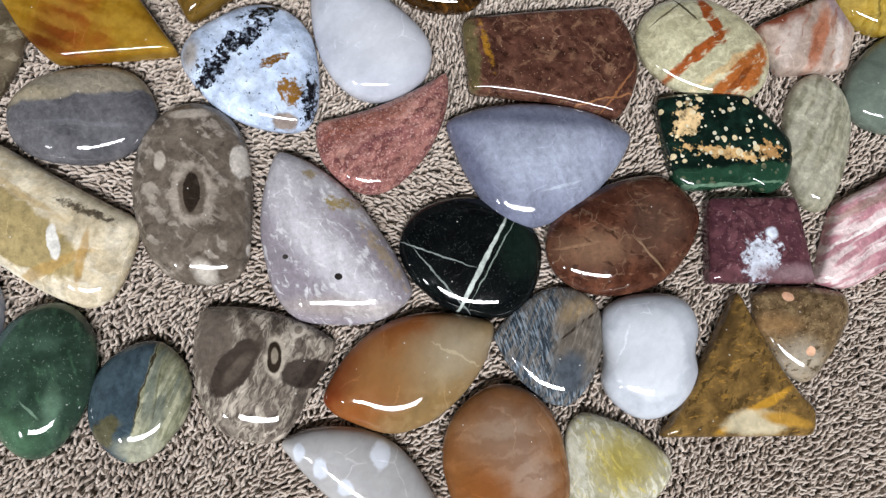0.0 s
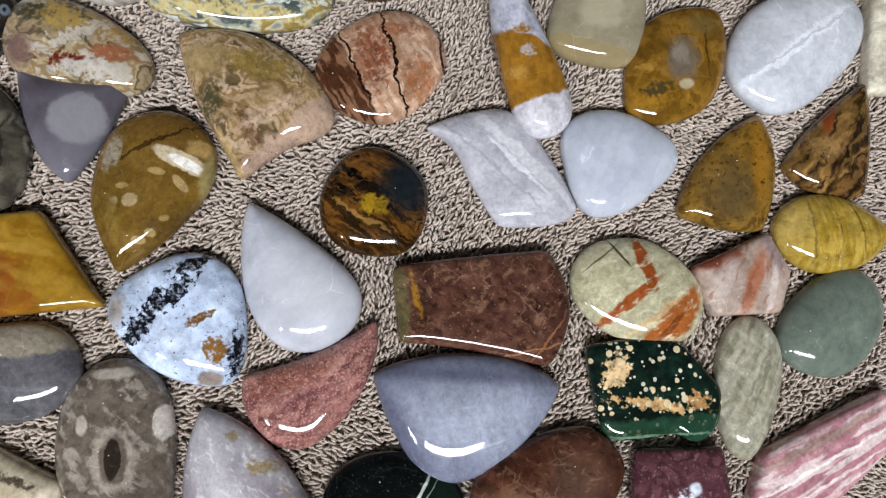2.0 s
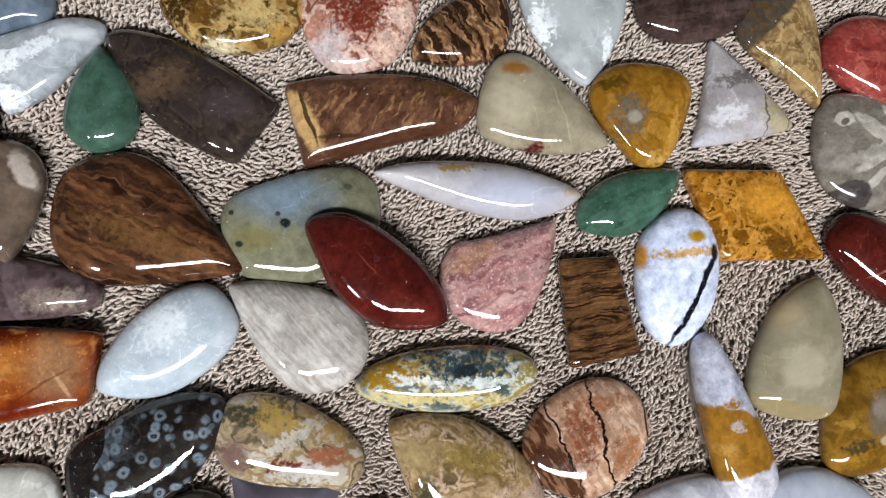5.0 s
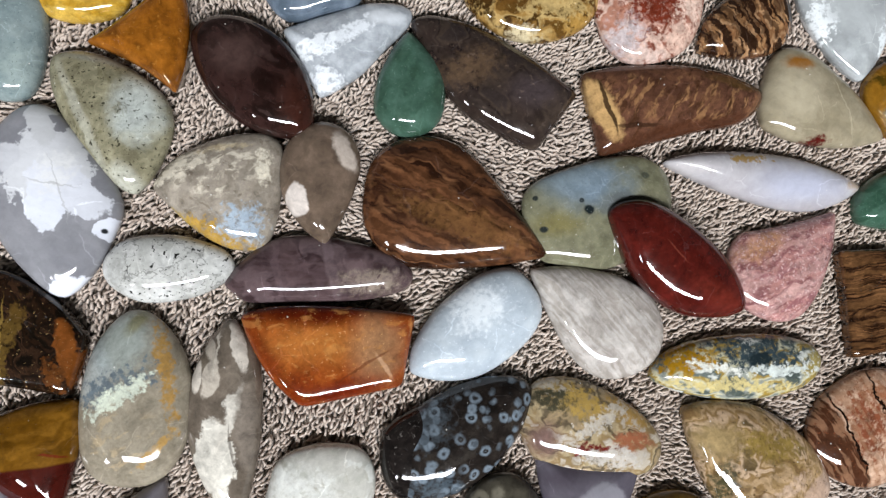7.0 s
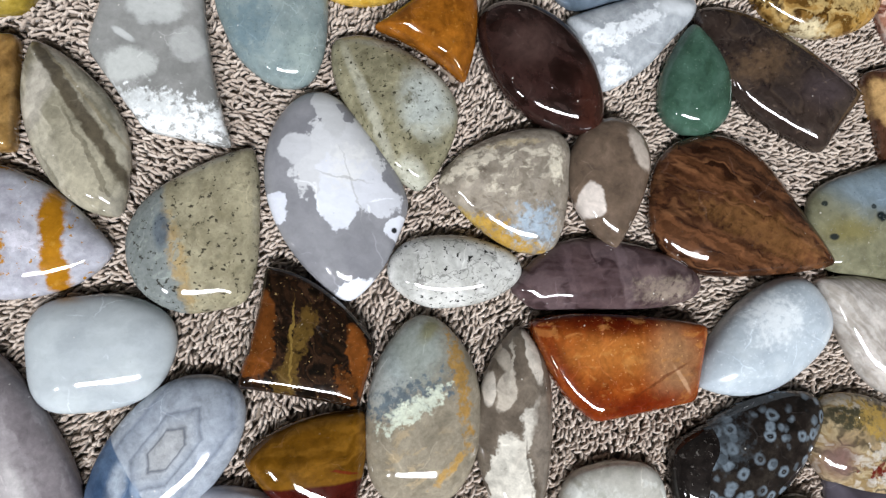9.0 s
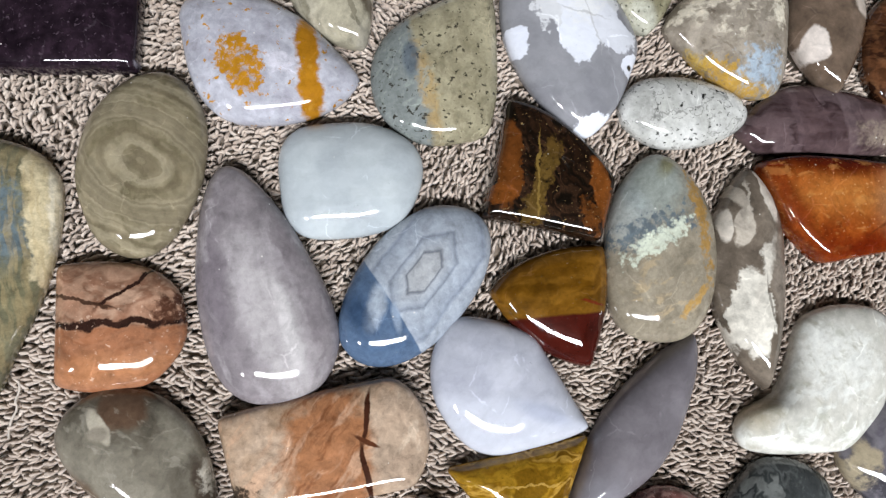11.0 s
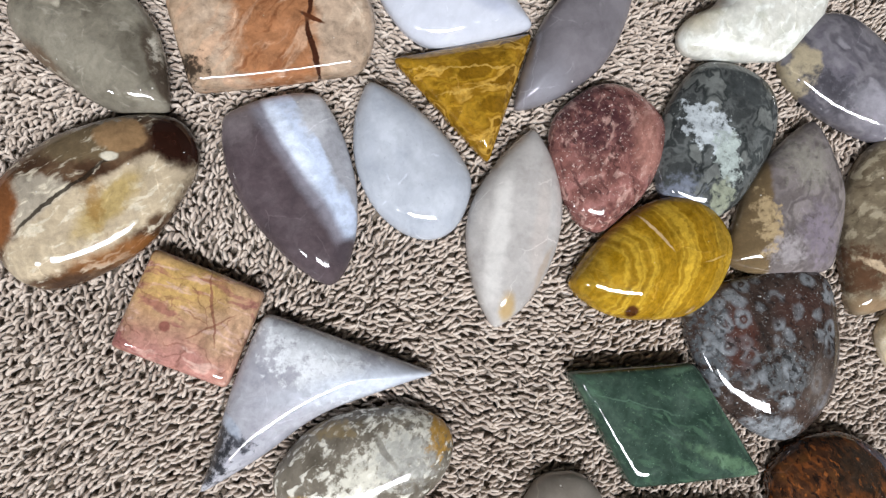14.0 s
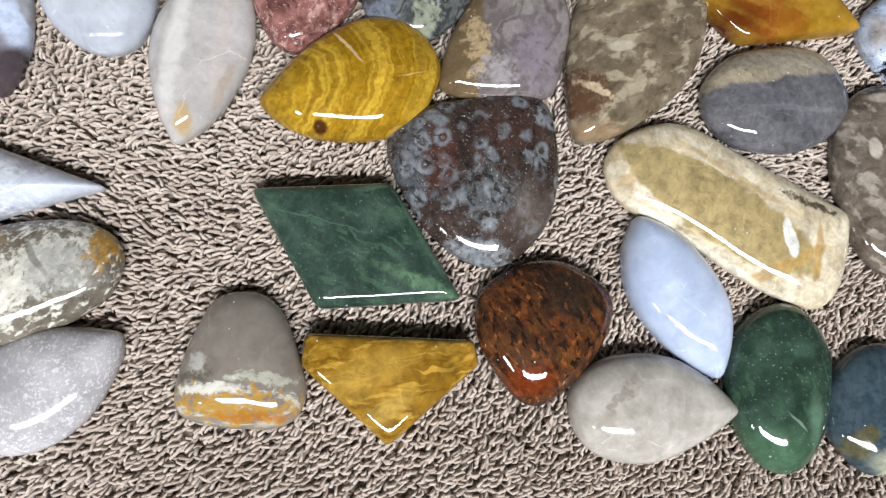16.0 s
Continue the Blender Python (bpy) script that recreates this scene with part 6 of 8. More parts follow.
stone('black fossil coral oval with pale rings', -67.1, 93.6, 6, [(13.8, 7.4), (15.9, 3.2), (9.8, -4.0), (0.9, -8.9), (-8.9, -9.7), (-15.8, -6.0), (-15.9, 0.9), (-10.3, 6.8), (2.4, 9.7)],
      [('cloud', 5.6, ('221d1a', '2f2a25', '161311')),
       ('coral', 2.68, '6c7780'),
       ('orbs', 2.9, 0.35, '474e54'),
       ('patch', -6.3, 5.7, 4.5, 4.5, '5b666e', -20.3, 0.5, 3.01, 0.4, 0.7),
       ('patch', -8.4, -6.7, 4.5, 2.2, '596771', -20.3, 0.5, 1.51, 0.5, 0.7)])
stone('pale crystalline agate kidney shaped cabochon', -102.7, 90.3, 6, [(11.5, 10.7), (16.7, 7.2), (16.8, 0.9), (12.6, -5.1), (4.1, -12.0), (-3.9, -11.1), (-16.9, -6.0), (-17.7, -2.7), (-14.9, 0.0), (-8.4, 1.1), (-3.3, 5.8), (0.5, 11.0), (5.3, 12.0)],
      [('cloud', 6, ('c8c6bc', 'd2d0c7', 'babaae')),
       ('patch', 2.39, 3.79, 7.13, 5.35, 'e0e0d9', -17.33, 0.5, 1.6, 0.9, 0.6),
       ('wisps', 17.71, 2.4, 1.6, 'e4e5de', 0.45, 0.7),
       ('patch', -13.63, 1.15, 3.21, 3.57, 'bcae90', -17.88, 0.7, 1.2, 0.8),
       ('wisps', -70.28, 2, 2.5, 'a8a492', 0.25, 0.5),
       ('patch', -9.8, -7.49, 9.39, 0.8, 'e2e2da', -26.18, 0.5, 0.6, 0.8)], clear=0.3)
stone('brown and white petrified wood marquise', -106.6, 111.7, 6, [(4.8, 18.5, 1), (7.3, 10.0), (5.4, 0.8), (0.5, -10.4), (-6.0, -19.7, 1), (-9.3, -9.4), (-9.0, 1.0), (-4.3, 11.2)],
      [('cloud', 6.4, ('655b50', '73695d', '574e44')),
       ('patch', -5.3, -5.3, 3.7, 7.5, 'c9c4b8', -18.1, 0.07, 3.29),
       ('patch', -0.4, 0.6, 6.4, 1.07, 'c4beb2', 54.9, 0.25, 2.58),
       ('patch', 5.0, 12.6, 1.3, 4.9, 'b8b0a4', -6.1, 0.1, 1.16),
       ('patch', -1.6, 8.7, 1.5, 3.9, 'a89f92', -33.1, 0.12, 1.58),
       ('patch', -4.1, 9.6, 1.0, 2.8, 'bcb4a8', -23.1, 0.12, 0.87),
       ('patch', -0.3, 14.5, 1.1, 3.2, 'a0978a', 1.9, 0.15, 1.13),
       ('patch', 0.5, 12.1, 4.6, 0.27, 'ada598', -114.9, 0.25, 1.8, 0.9),
       ('patch', 1.7, -1.7, 1.9, 7.5, '7b7166', -13.1, 0.4, 2.03),
       ('patch', 6.6, 19.5, 1.7, 2.1, '524942', -18.1, 0.4, 1.55),
       ('patch', -1.7, -4.1, 3.9, 0.21, '4e453d', -98.0, 0.25, 1.03, 0.6)])
stone('grey gold and blue moss agate oval', -122.8, 121.5, 6.5, [(5.2, 15.4), (9.8, 10.1), (11.0, 1.3), (7.6, -9.3), (1.2, -15.6), (-5.2, -15.4), (-11.1, -10.7), (-10.7, -2.7), (-6.5, 7.4), (-1.1, 13.2)],
      [('cloud', 6, ('8b8271', '988f7d', '7a7161')),
       ('patch', 1.49, 10.42, 5.86, 5.86, '8b928c', -18.42, 0.4, 1.4, 0.9),
       ('patch', -4.67, 6.58, 3.9, 4.88, '9ba3a2', -18.83, 0.5, 1.2, 0.7),
       ('patch', -1.52, 3.07, 8.37, 2.44, '56636c', 4.86, 0.3, 1.4, 0.85, 1.0),
       ('patch', -1.37, 1.29, 6.55, 1.66, 'c6ccba', 13.88, 0.3, 1.2, 0.95, 1.0),
       ('patch', 7.51, 2.46, 9.41, 1.27, 'a07a3a', -98.2, 0.3, 1.2, 0.85, 0.9),
       ('wisps', -0.25, 2.2, 2, 'a89678', 0.4, 0.7, -2.52, -6.92, 7.81, 5.86, -17.2),
       ('patch', 5.22, 12.68, 2.47, 1.27, '6f6a44', -141.9, 0.5, 0.9, 0.7),
       ('patch', 2.0, -10.0, 4.73, 0.78, 'b08a48', 29.79, 0.4, 0.9, 0.8, 0.8)], clear=0.15)
stone('black and bronze tiger iron freeform', -138.8, 139.2, 5.5, [(-1.5, 13.7, 1), (6.3, 7.4), (12.2, -4.7, 1), (6.1, -13.9, 1), (-3.5, -8.5), (-12.2, -4.0, 1), (-6.2, 4.6)],
      [('cloud', 2.8, ('140e07', '1e130e', '0c0705')),
       ('flow', 2.6, ('0f0a06', '25170e', '150d08', '332217', '0d0906'), -76.6, 2, 0.8),
       ('patch', -5.0, 3.0, 1.9, 7.5, '5a3214', -23.1, 0.15, 2.03),
       ('patch', -8.1, -1.5, 2.6, 1.7, '6a3b17', -18.1, 0.2, 0.93, 1, 0.56),
       ('patch', -0.3, -0.7, 1.5, 7.1, '56421e', -36.1, 0.2, 0.91, 1, 0.63),
       ('patch', -3.7, -5.1, 2.1, 3.2, '503d1c', -28.1, 0.2, 1.3, 1, 0.63),
       ('patch', 2.8, 2.9, 1.3, 2.1, '4a3718', 1.9, 0.3, 0.78, 1, 0.63),
       ('patch', 8.5, -6.8, 1.9, 6.0, '683a17', -8.1, 0.15, 2.03),
       ('patch', 5.3, -9.2, 1.9, 3.2, '583215', 1.9, 0.2, 1.04, 1, 0.56),
       ('patch', -1.0, -0.4, 7.3, 0.21, '8a7038', -109.5, 0.25, 1.8, 0.6),
       ('dots', 0.97, 0.03, '9c8258', 0.8)], tablet=1.0)
stone('mustard and maroon two tone mookaite', -142.8, 116.2, 5.5, [(-10.5, 7.0, 1), (-2.2, 10.3), (10.9, 8.5, 1), (8.5, 0.1), (1.9, -10.1, 1), (-6.0, -3.4)],
      [('cloud', 5.0, ('63410e', '785216', '4f320b')),
       ('flow', 4.0, ('5e3e0f', '734f19', '4e3208'), -0.3, 3, 0.6),
       ('half', 7.1, -2.0, 167.0, '3e140e', 0.5, 0.3, 1),
       ('patch', 4.8, 0.3, 2.3, 0.25, '682313', -30.8, 0.25, 0.72, 0.8)])
stone('blue grey banded agate oval with white layers', -164.4, 128.2, 6, [(8.4, 10.9), (14.0, 6.8), (13.0, 0.1), (6.4, -6.7), (-2.8, -11.0), (-10.3, -10.5), (-14.0, -6.0), (-12.8, -0.7), (-6.8, 6.1), (1.4, 10.5)],
      [('bands', 1.4, 1.22, 9.29, 4.91, 34.89, [(0, 'a6a8aa'), (0.16, '9fa2a5'), (0.18, '6c7078'), (0.21, 'a3a8ae'), (0.3, '99a0a9'), (0.34, '7d848f'), (0.37, '9fa6af'), (0.6, '939ba6'), (0.64, '848c99'), (0.7, 'a2a9b2'), (1, '969ea9')]),
       ('half', -2.57, -10.45, 104.36, '4a5f7a', 0.3, 0.15, 0.95),
       ('patch', -7.25, -1.64, 3.44, 1.34, 'aab4bf', -124.42, 0.5, 0.3, 0.9),
       ('patch', -4.79, -4.05, 2.24, 0.62, '8a98a9', -95.25, 0.4, 0.3, 0.8),
       ('patch', -10.07, -2.0, 3.84, 1.78, '2c405a', -71.73, 0.6, 0.6, 0.8)], clear=0.15)
stone('milky white cushion shaped cabochon', -168.8, 147.3, 6.5, [(1.0, 9.3), (7.8, 6.4), (11.7, 0.8), (9.3, -5.6), (3.7, -9.4), (-6.5, -8.3), (-11.2, -5.5), (-11.7, 0.5), (-8.1, 9.3)],
      [('cloud', 8.7, ('b9c0c3', 'c2c9cb', 'afb6ba'))], clear=0.5)
stone('grey and tan speckled fan cabochon', -148.2, 160.9, 5.5, [(11.8, 12.2, 1), (10.1, 2.9), (3.7, -12.1), (-2.2, -12.7), (-8.3, -10.9), (-12.9, -5.0), (-12.5, 2.7), (-8.0, 8.2), (0.5, 11.1)],
      [('cloud', 5, ('918a72', 'a0997f', '7d765f')),
       ('half', -6.26, -12.26, 83.82, '747b7b', 1.2, 0.6, 0.9),
       ('patch', -4.86, -3.57, 7.97, 1.47, '9c855c', -93.8, 0.4, 1.2, 0.8, 0.5),
       ('dots', 1.8, 0.2, '2b271f', 0.9),
       ('wisps', 33.95, 1.5, 2, '8e958e', 0.35, 0.6, -9.52, -1.65, 5.9, 10.81, -17.2),
       ('patch', 8.22, 3.64, 8.38, 1.18, 'a79f84', -96.43, 0.5, 1, 0.6),
       ('patch', -6.16, 2.12, 1.18, 2.95, '4b5560', -16.99, 0.4, 0.8, 0.7)], clear=0.15)
stone('white agate marquise with orange patches', -174.6, 170.4, 6, [(12.1, -7.8, 1), (8.8, -0.2), (4.8, 5.9), (-3.8, 12.1), (-11.3, 11.8), (-13.2, 6.4), (-13.5, -2.4), (-10.7, -8.2), (-4.2, -11.1), (5.3, -11.4)],
      [('cloud', 5.8, ('a8a8b0', 'b8b8c0', '9a98a0')),
       ('patch', 4.2, -5.4, 11.1, 1.74, 'a06d1a', -103.2, 0.25, 2.32),
       ('patch', -5.9, -1.3, 3.3, 4.8, 'a8751f', 15.0, 0.15, 2.22, 1, 0.7),
       ('patch', 0.5, -3.0, 2.9, 1.9, 'c4c2ca', -15.0, 0.3, 1.04, 1, 0.56),
       ('dots', 2.9, 0.12, 'a87828', 1)], clear=0.2)
stone('olive grey striped petrified wood marquise', -162.5, 183.3, 5.5, [(-2.7, 16.6, 1), (2.8, 10.7), (6.6, 1.9), (6.6, -5.9), (2.3, -15.8, 1), (-3.9, -11.7), (-7.5, -2.9), (-7.1, 7.6)],
      [('cloud', 6.1, ('807b6a', '8c8775', '716c5c')),
       ('lines', -79.6, 3.07, 'a9a392', 0.75, 1.31, 0.6),
       ('patch', -4.7, 5.8, 2.0, 9.2, 'a39d90', -37.8, 0.5, 1.84),
       ('patch', 0.2, -8.0, 4.1, 7.2, '98927f', 7.2, 0.6, 4.29),
       ('patch', 1.8, 1.9, 17.5, 1.12, '4a4235', -75.8, 0.25, 1.47, 0.9),
       ('patch', 3.5, 2.9, 11.0, 0.26, '8a8068', -69.2, 0.25, 0.98, 0.7),
       ('patch', 1.3, -7.2, 10.2, 0.41, '585243', -80.4, 0.25, 1.72, 0.6),
       ('patch', 2.3, -15.7, 1.6, 3.1, '8f8a7c', 2.2, 0.5, 1.47)])
stone('clear quartz wedge with snowy inclusions', -146.1, 191.2, 5, [(-3.4, 17.7, 1), (11.4, 16.1, 1), (7.7, 0.7), (6.3, -17.7, 1), (-6.4, -11.0, 1), (-11.4, 4.7, 1)],
      [('cloud', 7, ('8e8e8b', '9a9a97', '7f7f7c')),
       ('patch', 1.2, 7.93, 4.73, 3.35, 'b9bbb8', -14.21, 0.2, 1.6),
       ('patch', -5.57, -0.48, 3.94, 2.96, 'bcbeba', -14.94, 0.2, 1.4),
       ('patch', 4.62, 0.38, 3.35, 2.76, 'adaeab', -14.69, 0.2, 1.4),
       ('patch', -0.85, -11.32, 10.1, 4.19, 'e8ebeb', -30.1, 0.25, 1.4, 1, 1.0),
       ('patch', -5.72, -6.52, 6.1, 1.97, 'd0d3d2', -26.44, 0.3, 1.2, 0.8, 1.0),
       ('patch', -4.85, 4.54, 1.96, 0.59, 'c8cac8', -50.85, 0.3, 0.5, 0.8)], clear=0.35, tablet=1.0)
stone('tan striped wood jasper block', -177.1, 194.0, 5, [(-5.0, 11.3, 1), (10.3, 6.7, 1), (4.4, -11.5, 1), (-10.4, -8.1, 1)],
      [('cloud', 3.6, ('8a6a3c', '9c7b4a', '74562d')),
       ('lines', 29.6, 3.63, '583d1e', 0.6, 0.87, 0.5)], tablet=1.0)
stone('yellow brown freeform jasper cabochon', -168.0, 210.1, 4.5, [(-4.1, 4.6), (6.0, 2.1), (4.2, -4.4), (-1.3, -4.9), (-6.1, -2.8)],
      [('cloud', 3.7, ('8f7a30', 'a08a40', '7a6624'))])
stone('dark purple speckled rectangle cabochon', -203.5, 181.6, 5, [(-7.6, 8.7, 1), (12.4, 3.9, 1), (8.0, -8.7, 1), (-12.3, -3.4, 1)],
      [('cloud', 3.3, ('20171e', '2b1f28', '160f15')),
       ('patch', 9.3, -8.5, 1.3, 1.5, '8d8892', -14.7, 0.3, 0.7, 1, 0.56),
       ('dots', 1.29, 0.12, '564952', 0.6)], tablet=1.0)
stone('olive tan agate oval with ring bands', -198.8, 158.4, 6, [(5.8, 13.8), (10.5, 8.3), (9.7, -0.3), (4.5, -9.1), (-3.0, -13.9), (-8.8, -10.7), (-10.4, -3.9), (-9.3, 3.2), (-3.7, 11.1)],
      [('cloud', 5.5, ('7d735c', '8b816a', '6b624c')),
       ('flow', 5.5, ('746a54', '857b64', '655e47', '958b74'), -66.7, 1.5, 0.4),
       ('rings', 0.2, -0.4, 9.2, 13.7, 2.75, '9c927a', 0.5, 44.2),
       ('rings', 0.2, -0.4, 9.2, 13.7, 1.56, '635946', 0.4, 44.2)], clear=0.2)
stone('large cream edged agate slice', -222.4, 149.8, 6.5, [(-1.6, 19.3), (7.4, 16.7), (11.4, 11.2), (10.2, 4.2), (5.5, -5.1), (-1.2, -13.5), (-7.4, -19.2), (-11.3, -10.3), (-8.6, 7.1)],
      [('cloud', 4.3, ('6b6852', '7b7860', '585645')),
       ('patch', 3.5, 4.0, 3.0, 7.8, '5e6a6e', -6.5, 0.5, 1.79, 1, 0.63),
       ('patch', 2.2, -5.1, 2.6, 4.3, '68654e', -16.5, 0.6, 1.37),
       ('half', 9.2, 16.8, -101.7, 'c4b694', 2.61, 0.35, 1),
       ('half', 12.0, 16.0, -103.8, 'd6ccb4', 1.39, 0.26, 1),
       ('lines', -101.5, 1.22, 'a8946c', 0.4, 0.7, 0.5)])
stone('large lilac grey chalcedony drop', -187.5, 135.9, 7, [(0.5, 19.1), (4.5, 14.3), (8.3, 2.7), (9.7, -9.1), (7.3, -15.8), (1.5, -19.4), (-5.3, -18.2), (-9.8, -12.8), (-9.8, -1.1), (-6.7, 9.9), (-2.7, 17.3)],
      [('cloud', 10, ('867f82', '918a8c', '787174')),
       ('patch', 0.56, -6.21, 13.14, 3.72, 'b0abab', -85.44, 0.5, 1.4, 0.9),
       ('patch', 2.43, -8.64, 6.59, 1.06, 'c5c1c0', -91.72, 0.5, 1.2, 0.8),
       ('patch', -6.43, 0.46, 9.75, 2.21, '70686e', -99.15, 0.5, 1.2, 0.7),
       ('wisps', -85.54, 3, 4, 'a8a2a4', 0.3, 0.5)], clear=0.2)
stone('brown and tan picture stone with dark cracks', -209.7, 136.6, 5.5, [(-5.1, 10.5, 1), (5.4, 7.5), (10.1, 2.7), (10.4, -2.9), (8.0, -7.5), (1.1, -10.6), (-10.1, -6.5, 1)],
      [('cloud', 3.6, ('9c7862', 'b08c74', '805c48')),
       ('flow', 3.6, ('94705a', 'ad8a72', '7d5844', 'b89880'), -17.0, 2, 0.6),
       ('half', 11.4, -4.1, 164.0, '8f5c3e', 0.71, 0.27, 0.8),
       ('patch', 1.8, -0.7, 11.9, 0.67, '2e1d17', -15.7, 0.25, 2.13),
       ('patch', 4.2, 4.1, 5.2, 0.31, '2e1d17', 20.6, 0.25, 1.49),
       ('patch', -2.5, 4.0, 5.5, 0.27, '38251b', -30.7, 0.25, 1.49, 0.9),
       ('patch', 9.5, -0.9, 2.7, 2.1, '523528', -17.0, 0.3, 1.44, 1, 0.7),
       ('patch', -0.9, -6.6, 8.0, 2.1, 'a5724e', -12.0, 0.7, 1.92, 0.7),
       ('dots', 1.6, 0.08, 'c8aa94', 0.6)])
stone('olive grey agate drop with brown patches', -211.7, 114.0, 6, [(1.7, 12.7), (7.1, 8.0), (9.8, -0.3), (7.5, -12.9, 1), (-0.2, -10.2), (-5.7, -3.4), (-9.5, 4.2), (-9.6, 9.6), (-4.9, 13.1)],
      [('cloud', 6, ('6d675b', '7d776a', '5a5449')),
       ('patch', 1.06, 9.65, 3.57, 3.03, '5a4434', -17.74, 0.3, 1.2, 0.9),
       ('patch', -2.76, 8.45, 2.98, 1.07, 'b3ab9a', -71.32, 0.15, 0.6),
       ('patch', -2.87, 7.39, 1.43, 1.07, '8d8577', -18.03, 0.3, 0.4),
       ('patch', -1.44, -1.41, 10.62, 2.68, '8a8476', -52.01, 0.7, 1.4, 0.8),
       ('patch', 7.22, 4.11, 4.45, 1.78, '8d8778', -79.12, 0.3, 1.2, 0.8),
       ('patch', 8.2, -6.4, 6.08, 1.25, '4a3f35', -89.11, 0.25, 0.9, 0.9),
       ('patch', 9.28, -3.24, 1.07, 2.32, 'bfb9ab', -18.58, 0.3, 0.6, 0.9, 0.6),
       ('patch', -7.18, -0.3, 4.11, 1.16, '57412f', -64.58, 0.5, 1, 0.7),
       ('wisps', -48.15, 1.6, 3, 'a09a8c', 0.25, 0.5)], clear=0.2)
stone('tan and rust picture jasper long tablet', -185.1, 108.7, 5.5, [(-14.2, 9.5, 1), (-1.3, 8.6), (12.6, 6.8, 1), (15.7, 1.7), (15.3, -4.5), (11.0, -10.4, 1), (-2.4, -8.3), (-15.1, -5.6, 1)],
      [('cloud', 6, ('a28b75', 'b09a85', '927a63')),
       ('patch', 0.19, -1.03, 6.62, 10.74, '915f3d', -18.36, 0.25, 1.6, 0.9),
       ('wisps', 35.02, 2.4, 5, 'b8957a', 0.4, 0.7),
       ('wisps', 35.02, 1.6, 6, '6f4329', 0.35, 0.7, -1.02, -0.63, 8.06, 11.64, -18.59),
       ('patch', 11.22, -2.82, 4.66, 8.95, 'a5907c', -18.21, 0.2, 0.9, 0.9),
       ('wisps', 51.4, 2, 2, 'bba995', 0.35, 0.6, 11.21, -2.82, 4.66, 8.95, -18.59),
       ('patch', 7.03, 2.53, 4.07, 0.45, '3a2015', -115.39, 0.2, 0.8),
       ('patch', 4.53, -5.59, 5.26, 0.45, '3a2015', -96.85, 0.2, 0.8),
       ('patch', 5.95, -0.91, 2.13, 0.31, '4b2a1a', -45.24, 0.25, 0.6),
       ('patch', -14.45, -2.88, 2.86, 2.51, '1c1814', -18.9, 0.4, 0.8, 0.9, 1.0)], tablet=1.0)
stone('white blue agate drop with one flat side', -154.8, 109.0, 6, [(-4.3, 12.0), (6.5, 5.2, 1), (10.6, -12.0, 1), (1.2, -11.9), (-8.0, -9.6), (-12.1, -1.7), (-11.6, 5.2), (-8.4, 10.1)],
      [('cloud', 5.9, ('b8bac4', 'c3c5ce', 'acaeb9')),
       ('half', 9.7, -6.5, 160.7, 'c6c9d2', 1.37, 0.98, 0.8),
       ('patch', 3.4, -6.6, 4.9, 1.4, 'aeb2c0', -36.8, 0.6, 0.72)], clear=0.4)
stone('golden brown jasper triangle cabochon', -156.9, 87.5, 5.5, [(-12.0, 11.5, 1), (12.2, 8.6, 1), (-3.0, -9.8, 1)],
      [('cloud', 4.8, ('825f18', '906c22', '715111')),
       ('flow', 2.9, ('6d4e11', '94701f', '7d5a16', 'b08a3c', '68480f'), -12.3, 3, 0.85),
       ('patch', -2.7, 5.8, 8.3, 0.19, 'b8954a', -14.2, 0.25, 1.83, 0.7),
       ('patch', -2.5, 2.0, 4.5, 0.19, 'b8954a', -7.7, 0.25, 1.83, 0.6),
       ('dots', 0.86, 0.04, '4a350d', 0.6)])
stone('smooth mushroom grey marquise cabochon', -137.1, 95.4, 6, [(15.6, 10.7, 1), (13.0, 3.6), (3.9, -7.0), (-6.2, -10.8), (-15.5, -10.7, 1), (-9.9, -2.5), (-1.3, 4.9)],
      [('cloud', 9.1, ('746f73', '817c80', '676266')),
       ('patch', -10.6, -9.3, 4.1, 3.0, '8a888e', 22.8, 0.9, 1.59)], clear=0.4)
